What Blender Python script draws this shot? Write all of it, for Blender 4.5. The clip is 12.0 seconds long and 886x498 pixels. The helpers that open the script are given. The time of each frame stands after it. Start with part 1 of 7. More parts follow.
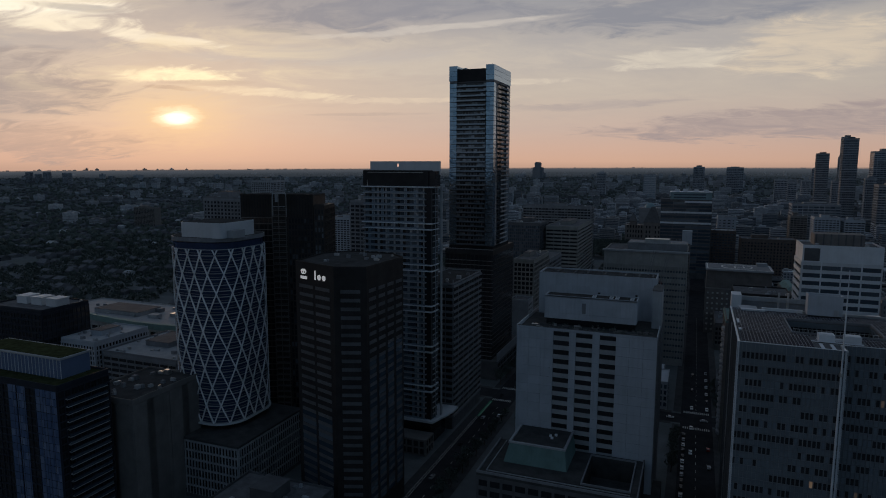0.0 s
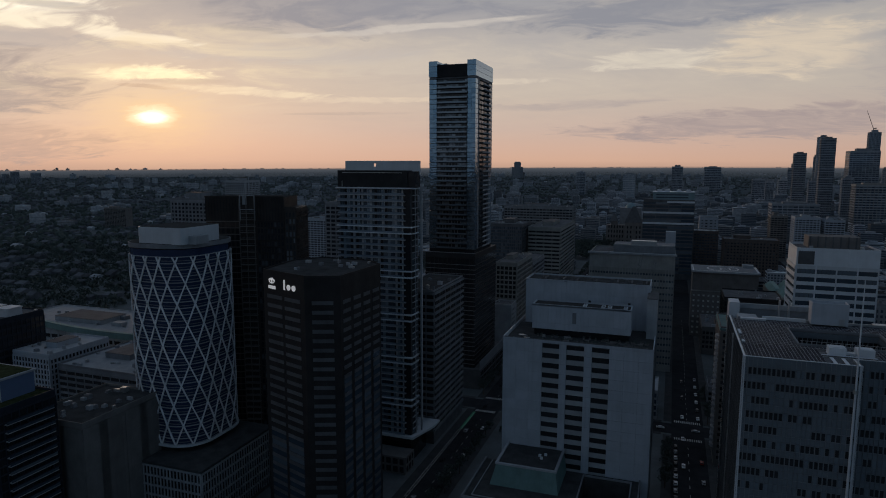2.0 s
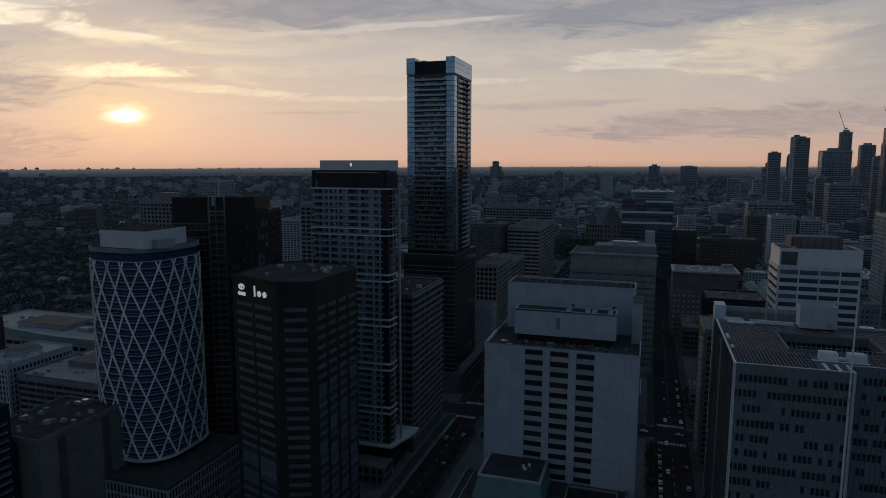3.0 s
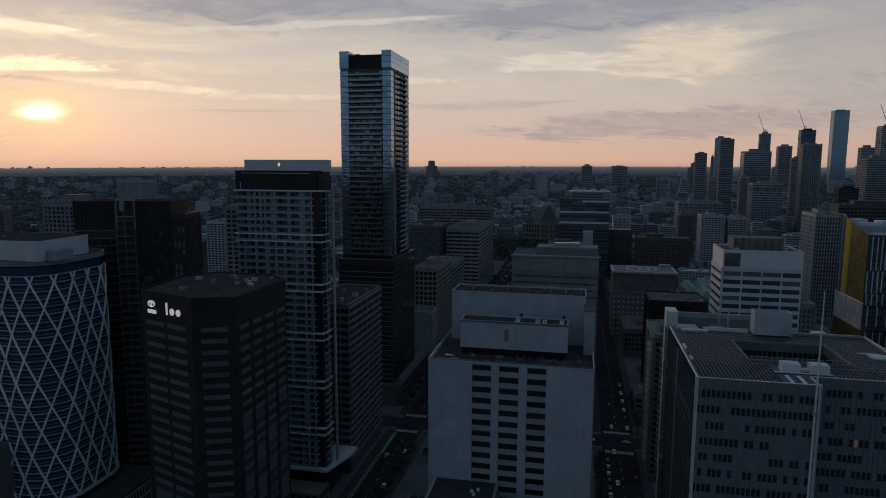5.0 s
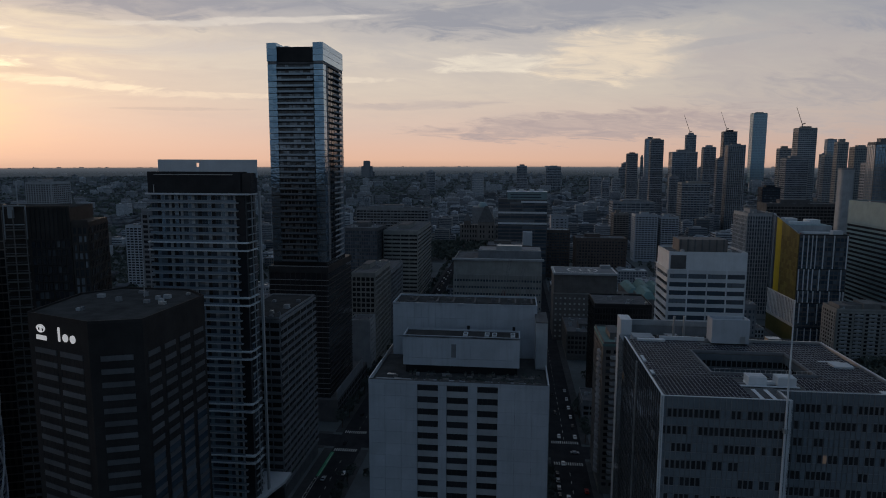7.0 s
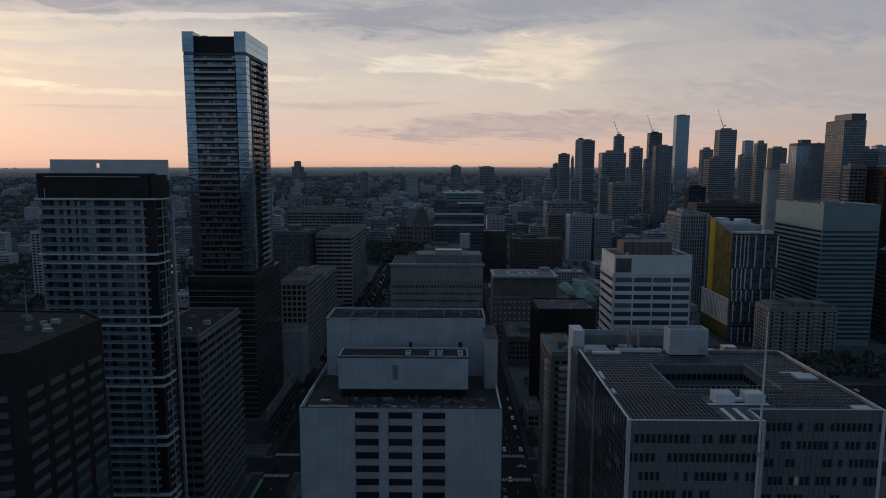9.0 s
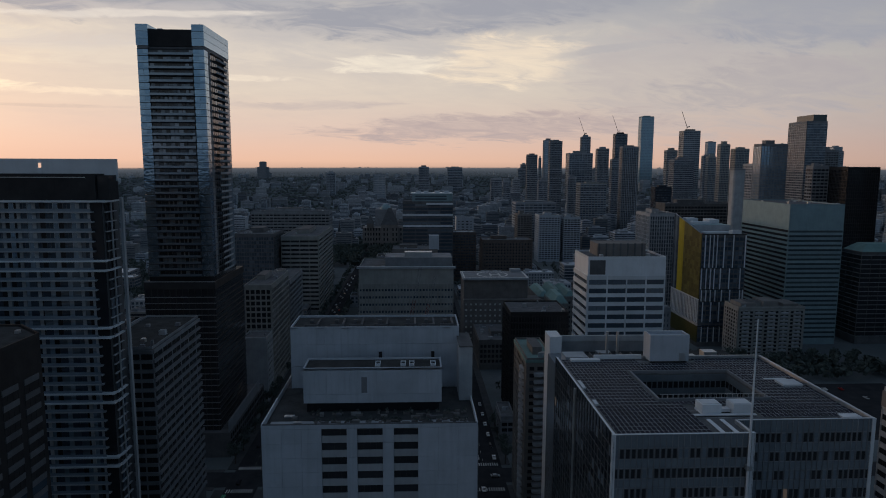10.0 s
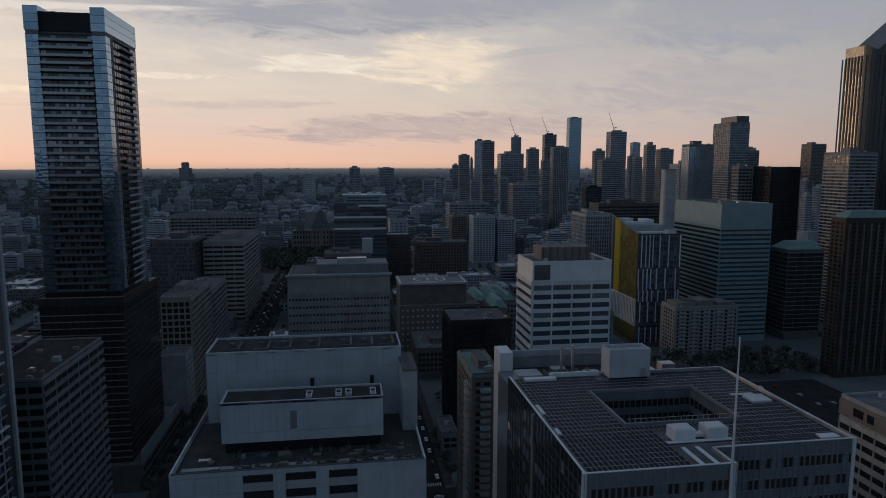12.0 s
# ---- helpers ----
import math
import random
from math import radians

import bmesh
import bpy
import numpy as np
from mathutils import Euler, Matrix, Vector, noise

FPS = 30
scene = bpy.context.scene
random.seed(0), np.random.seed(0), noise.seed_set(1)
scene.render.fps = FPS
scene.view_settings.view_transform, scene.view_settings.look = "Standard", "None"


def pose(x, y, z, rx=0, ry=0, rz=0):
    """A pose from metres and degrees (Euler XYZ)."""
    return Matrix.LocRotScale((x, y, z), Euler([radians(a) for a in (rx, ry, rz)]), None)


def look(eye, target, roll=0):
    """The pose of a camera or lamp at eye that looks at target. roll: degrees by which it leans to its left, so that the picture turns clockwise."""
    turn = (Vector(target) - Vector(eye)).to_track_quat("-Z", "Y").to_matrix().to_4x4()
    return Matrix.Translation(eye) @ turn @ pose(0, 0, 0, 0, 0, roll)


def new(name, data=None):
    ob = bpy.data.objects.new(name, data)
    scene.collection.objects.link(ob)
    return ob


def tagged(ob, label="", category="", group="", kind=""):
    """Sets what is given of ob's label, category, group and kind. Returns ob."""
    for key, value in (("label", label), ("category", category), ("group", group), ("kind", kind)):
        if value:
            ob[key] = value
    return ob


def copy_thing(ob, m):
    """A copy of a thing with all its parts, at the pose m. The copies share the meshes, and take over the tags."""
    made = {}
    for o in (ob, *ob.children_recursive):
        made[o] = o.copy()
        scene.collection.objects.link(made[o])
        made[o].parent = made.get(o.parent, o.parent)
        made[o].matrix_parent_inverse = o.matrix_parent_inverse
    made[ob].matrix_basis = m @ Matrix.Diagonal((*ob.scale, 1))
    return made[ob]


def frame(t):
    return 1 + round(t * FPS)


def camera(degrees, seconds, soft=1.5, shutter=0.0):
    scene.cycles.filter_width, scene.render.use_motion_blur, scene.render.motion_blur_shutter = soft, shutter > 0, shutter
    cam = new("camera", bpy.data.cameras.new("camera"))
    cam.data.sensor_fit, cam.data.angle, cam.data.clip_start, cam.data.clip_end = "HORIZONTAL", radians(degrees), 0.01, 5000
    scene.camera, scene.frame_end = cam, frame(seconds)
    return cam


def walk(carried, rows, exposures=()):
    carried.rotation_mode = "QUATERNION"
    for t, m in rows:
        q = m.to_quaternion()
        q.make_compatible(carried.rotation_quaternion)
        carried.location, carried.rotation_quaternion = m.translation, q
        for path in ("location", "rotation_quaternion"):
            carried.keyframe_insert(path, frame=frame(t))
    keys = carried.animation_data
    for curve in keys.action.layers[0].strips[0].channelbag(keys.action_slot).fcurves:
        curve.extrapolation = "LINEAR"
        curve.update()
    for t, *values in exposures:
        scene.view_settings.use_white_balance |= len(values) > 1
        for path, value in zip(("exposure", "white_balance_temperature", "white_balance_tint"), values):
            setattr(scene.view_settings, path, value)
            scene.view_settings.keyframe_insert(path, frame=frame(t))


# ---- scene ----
cam = camera(69.1, 12.0, soft=1.0)
PATH = [
    (0, (5.557, -3.436, 150.629), (4.831, -1.59, 150.372), 0.1),
    (0.5, (3.611, 1.02, 150.428), (2.899, 2.871, 150.173), 0.1),
    (1, (1.755, 5.868, 150.367), (1.058, 7.724, 150.112), 0.1),
    (1.5, (-0.246, 10.39, 150.53), (-0.928, 12.252, 150.274), 0.1),
    (2, (-2.123, 14.994, 150.736), (-2.789, 16.862, 150.478), 0.1),
    (2.5, (-3.98, 19.8, 150.857), (-4.624, 21.676, 150.598), 0.1),
    (3, (-5.644, 24.638, 150.903), (-6.247, 26.527, 150.643), 0.1),
    (5, (-12.767, 44.172, 151.14), (-13.179, 46.112, 150.879), 0.2),
    (5.5, (-14.41, 49.027, 151.223), (-14.774, 50.976, 150.961), 0.2),
    (6, (-15.742, 53.943, 151.324), (-16.058, 55.901, 151.062), 0.2),
    (6.5, (-17.208, 58.883, 151.372), (-17.473, 60.848, 151.111), 0.2),
    (7, (-18.251, 64.064, 151.244), (-18.468, 66.035, 150.984), 0.2),
    (9, (-21.993, 84.956, 151.322), (-22.006, 86.939, 151.064), 0.2),
    (9.5, (-22.441, 90.725, 151.054), (-22.403, 92.708, 150.798), 0.2),
    (10, (-22.95, 95.735, 151.019), (-22.864, 97.717, 150.763), 0.2),
    (10.5, (-23.425, 101.052, 151.077), (-23.286, 103.031, 150.822), 0.2),
    (11, (-23.587, 106.543, 150.973), (-23.397, 108.518, 150.719), 0.2),
    (11.5, (-23.647, 111.933, 151.006), (-23.404, 113.902, 150.752), 0.1),
    (12, (-23.789, 117.476, 151.008), (-23.494, 119.438, 150.754), 0.1),
]
EXPOSURES = [(0.0, -0.34), (3.0, -0.26), (6.0, -0.12), (9.0, 0.02), (12.0, 0.08)]
walk(cam, [(t, look(e, g, r)) for t, e, g, r in PATH], EXPOSURES)

# ---- light ----
SUN_AZ, SUN_EL = -43.5, 3.8          # degrees from +y towards +x, and above the horizon
SUN_DIR = Vector((math.sin(radians(SUN_AZ)) * math.cos(radians(SUN_EL)), math.cos(radians(SUN_AZ)) * math.cos(radians(SUN_EL)), math.sin(radians(SUN_EL))))


class Nodes:
    """A short way to write a node tree."""

    def __init__(self, tree):
        self.tree = tree
        tree.nodes.clear()

    def add(self, kind, ins=None, operation=None, use_clamp=False):
        n = self.tree.nodes.new(kind)
        if operation:
            n.operation = operation
        if use_clamp:
            n.use_clamp = True
        for k, v in (ins or {}).items():
            if isinstance(v, bpy.types.NodeSocket):
                self.tree.links.new(v, n.inputs[k])
            else:
                n.inputs[k].default_value = v
        return n

    def math(self, op, a, b=0.0, c=0.0, clamp=False):
        return self.add("ShaderNodeMath", {0: a, 1: b, 2: c}, operation=op, use_clamp=clamp).outputs[0]

    def ramp(self, fac, stops, interp="LINEAR"):
        n = self.add("ShaderNodeValToRGB", {0: fac})
        n.color_ramp.interpolation = interp
        e = n.color_ramp.elements
        while len(e) < len(stops):
            e.new(0.5)
        for el, (pos, col) in zip(e, stops):
            el.position, el.color = pos, (*col, 1) if len(col) == 3 else col
        return n.outputs[0]

    def mix(self, fac, a, b, blend="MIX"):
        n = self.add("ShaderNodeMix")
        n.data_type, n.blend_type, n.clamp_factor = "RGBA", blend, True
        for sock, v in ((n.inputs[0], fac), (n.inputs[6], a), (n.inputs[7], b)):
            if isinstance(v, bpy.types.NodeSocket):
                self.tree.links.new(v, sock)
            elif isinstance(v, (int, float)):
                sock.default_value = v
            else:
                sock.default_value = (*v, 1)
        return n.outputs[2]

    def noise(self, vec, scale, detail=4.0, rough=0.55, distort=0.0):
        return self.add("ShaderNodeTexNoise", {"Vector": vec, "Scale": scale, "Detail": detail, "Roughness": rough, "Distortion": distort}).outputs[0]


def build_world():
    w = bpy.data.worlds.new("sky")
    scene.world = w
    w.use_nodes = True
    N = Nodes(w.node_tree)
    d = N.add("ShaderNodeTexCoord").outputs["Generated"]
    sep = N.add("ShaderNodeSeparateXYZ", {0: d}).outputs
    up = N.math("MAXIMUM", N.math("ADD", sep[2], 0.005), 0.0)
    # closeness to the sun: 1 at the sun, -1 opposite
    dot = N.add("ShaderNodeVectorMath", {0: d, 1: tuple(SUN_DIR)}, operation="DOT_PRODUCT").outputs["Value"]
    flat = N.add("ShaderNodeVectorMath", {0: d, 1: (math.sin(radians(SUN_AZ)), math.cos(radians(SUN_AZ)), 0)}, operation="DOT_PRODUCT").outputs["Value"]
    west = N.math("MULTIPLY_ADD", flat, 0.5, 0.5, clamp=True)
    # clear sunset gradient by elevation, on the sun's side
    glow = N.ramp(up, SKY_WEST)
    dusk = N.ramp(up, SKY_EAST)
    side = N.ramp(west, [(0.20, (0, 0, 0)), (0.42, (0.26, 0.26, 0.26)), (0.56, (0.58, 0.58, 0.58)), (0.66, (0.74, 0.74, 0.74)), (0.80, (0.90, 0.90, 0.90)), (0.90, (1, 1, 1))])
    sky = N.mix(side, dusk, glow)
    # a warm wash near the sun
    warm = N.ramp(N.math("MULTIPLY_ADD", dot, 5.0, -4.0, clamp=True), [(0.0, (0, 0, 0)), (0.4, (0.06, 0.06, 0.06)), (1.0, (1, 1, 1))])
    low = N.math("SUBTRACT", 1.0, N.math("MULTIPLY", up, 3.2, clamp=True), clamp=True)
    sky = N.mix(N.math("MULTIPLY", N.math("MULTIPLY", warm, low), 0.22), sky, (0.96, 0.64, 0.52))
    # layered cloud: the direction laid out on a flat sheet overhead, so that it draws out towards the horizon
    lift = N.math("ADD", up, 0.20)
    cx, cy = N.math("DIVIDE", sep[0], lift), N.math("DIVIDE", sep[1], lift)
    turn = radians(14)
    ux = N.math("ADD", N.math("MULTIPLY", cx, math.cos(turn)), N.math("MULTIPLY", cy, math.sin(turn)))
    uy = N.math("SUBTRACT", N.math("MULTIPLY", cy, math.cos(turn)), N.math("MULTIPLY", cx, math.sin(turn)))
    sheet = N.add("ShaderNodeCombineXYZ", {0: N.math("MULTIPLY", ux, 0.6), 1: uy, 2: CLOUD_SEED}).outputs[0]
    big = N.noise(sheet, 0.75, 8.0, 0.58, 0.7)
    fine = N.noise(sheet, 2.6, 9.0, 0.62, 0.8)
    wisp = N.noise(sheet, 7.0, 8.0, 0.62, 1.2)
    body = N.math("ADD", N.math("MULTIPLY", big, 0.44), N.math("ADD", N.math("MULTIPLY", fine, 0.36), N.math("MULTIPLY", wisp, 0.20)))
    lit = N.ramp(body, [(0.47, (0, 0, 0)), (0.62, (1, 1, 1))], "EASE")
    dark = N.ramp(body, [(0.37, (1, 1, 1)), (0.50, (0, 0, 0))], "EASE")
    fade = N.ramp(up, [(0.0, (0, 0, 0)), (0.04, (0.06, 0.06, 0.06)), (0.09, (0.32, 0.32, 0.32)), (0.16, (0.8, 0.8, 0.8)), (1.0, (1, 1, 1))])
    sky = N.mix(N.math("MULTIPLY", N.math("MULTIPLY", lit, fade), 0.5), sky, N.mix(side, (0.11, 0.135, 0.175), CLOUD_LIT))
    sky = N.mix(N.math("MULTIPLY", N.math("MULTIPLY", dark, fade), 0.4), sky, N.mix(side, (0.055, 0.08, 0.12), CLOUD_DARK))
    # the larger cloud masses by bearing and elevation, their edges torn by the same sheet
    az = N.math("MULTIPLY", N.math("ARCTAN2", sep[0], sep[1]), 57.2958)
    el = N.math("MULTIPLY", N.math("ARCSINE", sep[2]), 57.2958)
    tear, torn = N.math("MULTIPLY_ADD", fine, 2.0, -1.0), N.math("MULTIPLY_ADD", wisp, 2.0, -1.0)
    for a0, e0, wa, we, lean, colour, share in CLOUDS:
        da = N.math("SUBTRACT", az, a0)
        de = N.math("SUBTRACT", N.math("SUBTRACT", el, e0), N.math("MULTIPLY", da, lean))
        de = N.math("ADD", de, N.math("MULTIPLY", tear, min(we * 1.5, 2.2)))
        qa, qe = N.math("POWER", N.math("ABSOLUTE", N.math("DIVIDE", da, wa)), 2.0), N.math("POWER", N.math("ABSOLUTE", N.math("DIVIDE", de, we)), 2.0)
        m = N.math("SUBTRACT", 1.15, N.math("ADD", N.math("ADD", qa, qe), N.math("MULTIPLY", torn, -1.2)), clamp=True)
        sky = N.mix(N.math("MULTIPLY", N.ramp(m, [(0.0, (0, 0, 0)), (1.0, (1, 1, 1))], "EASE"), N.math("MULTIPLY_ADD", torn, share * 1.1, share * 0.92, clamp=True)), sky, colour)
    # small bright rims of cloud close to the sun
    rim = N.ramp(fine, [(0.50, (0, 0, 0)), (0.62, (1, 1, 1))])
    nearsun = N.ramp(N.math("MULTIPLY_ADD", dot, 22.0, -21.0, clamp=True), [(0.0, (0, 0, 0)), (1.0, (1, 1, 1))])
    rim = N.math("MULTIPLY", rim, N.ramp(up, [(0.085, (0, 0, 0)), (0.12, (1, 1, 1))]))
    sky = N.mix(N.math("MULTIPLY", N.math("MULTIPLY", rim, nearsun), 0.55), sky, (1.0, 0.84, 0.58))
    # the veiled sun: a small core torn by thin cloud, and its halo
    off = N.add("ShaderNodeVectorMath", {0: d, 1: tuple(SUN_DIR)}, operation="SUBTRACT").outputs[0]
    off = N.add("ShaderNodeVectorMath", {0: off, 1: (1, 1, 1.9)}, operation="MULTIPLY").outputs[0]
    far = N.add("ShaderNodeVectorMath", {0: off}, operation="LENGTH").outputs["Value"]
    far = N.math("MULTIPLY", far, N.math("MULTIPLY_ADD", wisp, 1.3, 0.35))
    halo = N.ramp(N.math("MULTIPLY", far, 6.2, clamp=True), [(0.0, (0.9, 0.9, 0.9)), (0.13, (0.62, 0.62, 0.62)), (0.30, (0.28, 0.28, 0.28)), (0.60, (0.07, 0.07, 0.07)), (1.0, (0, 0, 0))], "EASE")
    sky = N.mix(halo, sky, (1.08, 0.76, 0.40))
    disc = N.ramp(N.math("MULTIPLY", far, 26.0, clamp=True), [(0.0, (1, 1, 1)), (0.30, (0.75, 0.75, 0.75)), (0.52, (0.22, 0.22, 0.22)), (0.9, (0, 0, 0))])
    sky = N.mix(disc, sky, (1.9, 1.8, 1.45))
    # the physical sky under it all
    tex = N.add("ShaderNodeTexSky")
    tex.sky_type, tex.sun_disc, tex.dust_density = "NISHITA", False, 3.0
    tex.sun_elevation, tex.sun_rotation = radians(SUN_EL), radians(SUN_AZ)
    nish = tex.outputs[0]
    b1 = N.add("ShaderNodeBackground", {"Color": sky, "Strength": 1.0}).outputs[0]
    b2 = N.add("ShaderNodeBackground", {"Color": nish, "Strength": 0.006}).outputs[0]
    both = N.add("ShaderNodeAddShader", {0: b1, 1: b2}).outputs[0]
    N.add("ShaderNodeOutputWorld", {"Surface": both})


SKY_WEST = [(0.0, (0.62, 0.39, 0.29)), (0.012, (0.80, 0.50, 0.365)), (0.03, (0.78, 0.52, 0.405)), (0.06, (0.71, 0.54, 0.46)), (0.11, (0.685, 0.585, 0.50)), (0.17, (0.60, 0.545, 0.505)), (0.22, (0.47, 0.45, 0.455)), (0.28, (0.29, 0.325, 0.39)), (0.5, (0.10, 0.145, 0.21)), (1.0, (0.070, 0.110, 0.175))]
SKY_EAST = [(0.0, (0.092, 0.141, 0.194)), (0.12, (0.126, 0.186, 0.250)), (0.3, (0.094, 0.146, 0.212)), (0.6, (0.057, 0.098, 0.158)), (1.0, (0.074, 0.116, 0.183))]
CLOUD_LIT, CLOUD_DARK, CLOUD_SEED = (0.86, 0.74, 0.585), (0.37, 0.375, 0.43), 3.7
CLOUDS = (
    (-58, 5.6, 12, 3.2, 0.0, (0.42, 0.375, 0.38), 0.9), (-58, 1.8, 14, 1.6, 0.0, (0.50, 0.39, 0.355), 0.6), (-33, 9.2, 13, 0.9, 0.02, (0.60, 0.55, 0.53), 0.6),
    (-55, 12.6, 9, 2.4, -0.10, (1.30, 1.18, 0.96), 0.95), (-50, 11.6, 3.5, 0.35, 0.0, (0.50, 0.48, 0.47), 0.75), (-45, 9.9, 6, 0.45, -0.05, (1.05, 0.94, 0.76), 0.8), (-26, 12.6, 17, 1.5, 0.03, (0.33, 0.335, 0.385), 0.9), (-54, 8.9, 9, 0.7, 0.02, (0.48, 0.45, 0.46), 0.6), (3, 12.7, 20, 1.9, 0.06, (0.33, 0.335, 0.38), 0.95), (-22, 11.5, 12, 0.3, 0.08, (0.78, 0.71, 0.64), 0.6),
    (8, 9.0, 7, 2.4, 0.05, (0.88, 0.73, 0.56), 0.7), (24, 7.0, 13, 5.0, 0.03, (0.47, 0.42, 0.42), 0.5), (-2, 8.6, 6, 0.8, 0.05, (0.90, 0.80, 0.66), 0.55), (-43.5, 7.0, 5.5, 0.8, -0.02, (1.25, 1.08, 0.74), 0.9), (-41, 6.6, 4.2, 0.28, 0.05, (0.55, 0.46, 0.42), 0.8), (-36, 6.0, 8, 0.4, -0.04, (1.02, 0.86, 0.64), 0.65), (-44, 6.1, 2.5, 0.18, -0.03, (0.52, 0.42, 0.38), 0.7),
    (-9, 5.1, 8, 0.4, 0.03, (0.53, 0.45, 0.43), 0.65), (16.5, 9.6, 6, 0.4, 0.10, (0.44, 0.42, 0.43), 0.7), (7, 3.3, 17, 1.3, 0.03, (0.46, 0.375, 0.37), 0.75), (-52, 3.5, 6, 0.3, 0.0, (0.80, 0.60, 0.48), 0.5), (-28, 4.4, 6, 0.2, 0.02, (0.56, 0.46, 0.42), 0.6), (-24, 5.6, 9, 0.3, 0.03, (0.90, 0.74, 0.58), 0.65), (-14, 7.2, 5, 0.3, 0.02, (0.88, 0.76, 0.62), 0.6),
    (34, 11.6, 13, 3.2, 0.05, (0.34, 0.345, 0.39), 0.8), (32, 6.5, 13, 2.2, 0.03, (0.42, 0.385, 0.395), 0.7), (-20, 8.6, 12, 0.9, 0.04, (0.72, 0.63, 0.54), 0.5), (-51, 10.4, 5, 0.8, 0.02, (1.15, 1.02, 0.80), 0.8),
)
build_world()
sun_data = bpy.data.lights.new("sun", "SUN")
sun_data.energy, sun_data.angle, sun_data.color = 0.35, radians(6), (1.0, 0.62, 0.36)
sun = new("sun", sun_data)
sun.matrix_world = look((0, 0, 400), Vector((0, 0, 400)) - SUN_DIR)

# ---- materials ----


def surface(name, base, rough=0.7, vary=0.25, size=6.0, bump=0.15, metal=0.0, tint=None, per_piece=0.12, stain=0.25, spec=0.1):
    """A plain building surface: broad weathering, fine grain, vertical rain streaks and a small change from piece to piece."""
    m = bpy.data.materials.new(name)
    m.use_nodes = True
    N = Nodes(m.node_tree)
    pos = N.add("ShaderNodeNewGeometry")
    p, isl = pos.outputs["Position"], pos.outputs["Random Per Island"]
    obr = N.add("ShaderNodeObjectInfo").outputs["Random"]
    one = N.math("FRACT", N.math("ADD", isl, obr))
    broad = N.noise(p, 1.0 / size, 5.0, 0.6)
    fine = N.noise(p, 9.0 / size, 6.0, 0.65)
    streak = N.noise(N.add("ShaderNodeVectorMath", {0: p, 1: (1, 1, 0.06)}, operation="MULTIPLY").outputs[0], 0.9, 4.0, 0.6)
    dk = tuple(c * (1 - vary) for c in base)
    lt = tuple(min(1, c * (1 + vary * 0.8)) for c in (tint or base))
    col = N.mix(N.ramp(broad, [(0.3, (0, 0, 0)), (0.7, (1, 1, 1))]), dk, lt)
    col = N.mix(N.math("MULTIPLY", N.ramp(streak, [(0.5, (0, 0, 0)), (0.75, (1, 1, 1))]), stain), col, tuple(c * 0.5 for c in base))
    col = N.mix(N.math("MULTIPLY_ADD", fine, 0.5, -0.1, clamp=True), col, dk)
    gain = N.math("MULTIPLY_ADD", one, 2 * per_piece, 1 - per_piece)
    col = N.mix(1.0, col, N.add("ShaderNodeCombineXYZ", {0: gain, 1: gain, 2: gain}).outputs[0], "MULTIPLY")
    b = N.add("ShaderNodeBump", {"Strength": bump, "Distance": 0.05, "Height": fine}).outputs[0]
    rr = N.math("MULTIPLY_ADD", fine, 0.25, rough - 0.12, clamp=True)
    s = N.add("ShaderNodeBsdfPrincipled", {"Base Color": col, "Roughness": rr, "Metallic": metal, "Normal": b, "Specular IOR Level": spec}).outputs[0]
    N.add("ShaderNodeOutputMaterial", {"Surface": s})
    return m


def glazing(name, dark=(0.012, 0.016, 0.022), light=(0.10, 0.115, 0.13), share=0.3, rough=0.09, wobble=0.12, lamp=0.0, coat=0.0):
    """Window glass: most panes dark, some with blinds, each a little out of true; a small share of rooms lit."""
    m = bpy.data.materials.new(name)
    m.use_nodes = True
    N = Nodes(m.node_tree)
    pos = N.add("ShaderNodeNewGeometry")
    p, isl = pos.outputs["Position"], pos.outputs["Random Per Island"]
    obr = N.add("ShaderNodeObjectInfo").outputs["Random"]
    one = N.math("FRACT", N.math("ADD", isl, obr))
    two = N.math("FRACT", N.math("MULTIPLY", one, 17.31))
    blind = N.math("MULTIPLY", N.math("LESS_THAN", one, share), N.math("MULTIPLY_ADD", two, 0.8, 0.2))
    broad = N.noise(p, 0.35, 3.0)
    col = N.mix(blind, N.mix(broad, dark, tuple(c * 1.8 for c in dark)), light)
    wav = N.noise(p, 0.6, 2.0)
    b = N.add("ShaderNodeBump", {"Strength": wobble, "Distance": 0.25, "Height": wav}).outputs[0]
    ins = {"Base Color": col, "Roughness": rough, "Normal": b, "Specular IOR Level": 0.6, "IOR": 1.5, "Metallic": coat}
    if lamp:
        on = N.math("GREATER_THAN", N.math("FRACT", N.math("MULTIPLY", one, 53.7)), 1 - lamp)
        ins["Emission Color"] = (1.0, 0.62, 0.30, 1)
        ins["Emission Strength"] = N.math("MULTIPLY", on, N.math("MULTIPLY_ADD", two, 0.10, 0.02))
    s = N.add("ShaderNodeBsdfPrincipled", ins).outputs[0]
    N.add("ShaderNodeOutputMaterial", {"Surface": s})
    return m


M_WHITE = surface("precast_white", (0.42, 0.465, 0.52), 0.75, 0.12, 7.0, stain=0.3, per_piece=0.045)
M_PALE = surface("pale_concrete", (0.36, 0.385, 0.41), 0.8, 0.18)
M_TRIM = surface("white_painted_metal", (0.62, 0.66, 0.70), 0.5, 0.10, stain=0.15)
M_GREY = surface("grey_concrete", (0.235, 0.25, 0.27), 0.85, 0.25)
M_DGREY = surface("dark_concrete", (0.125, 0.13, 0.138), 0.85, 0.3)
M_BROWN = surface("brown_precast", (0.185, 0.175, 0.17), 0.85, 0.25)
M_BRICK = surface("brick", (0.13, 0.108, 0.10), 0.9, 0.25, 3.0)
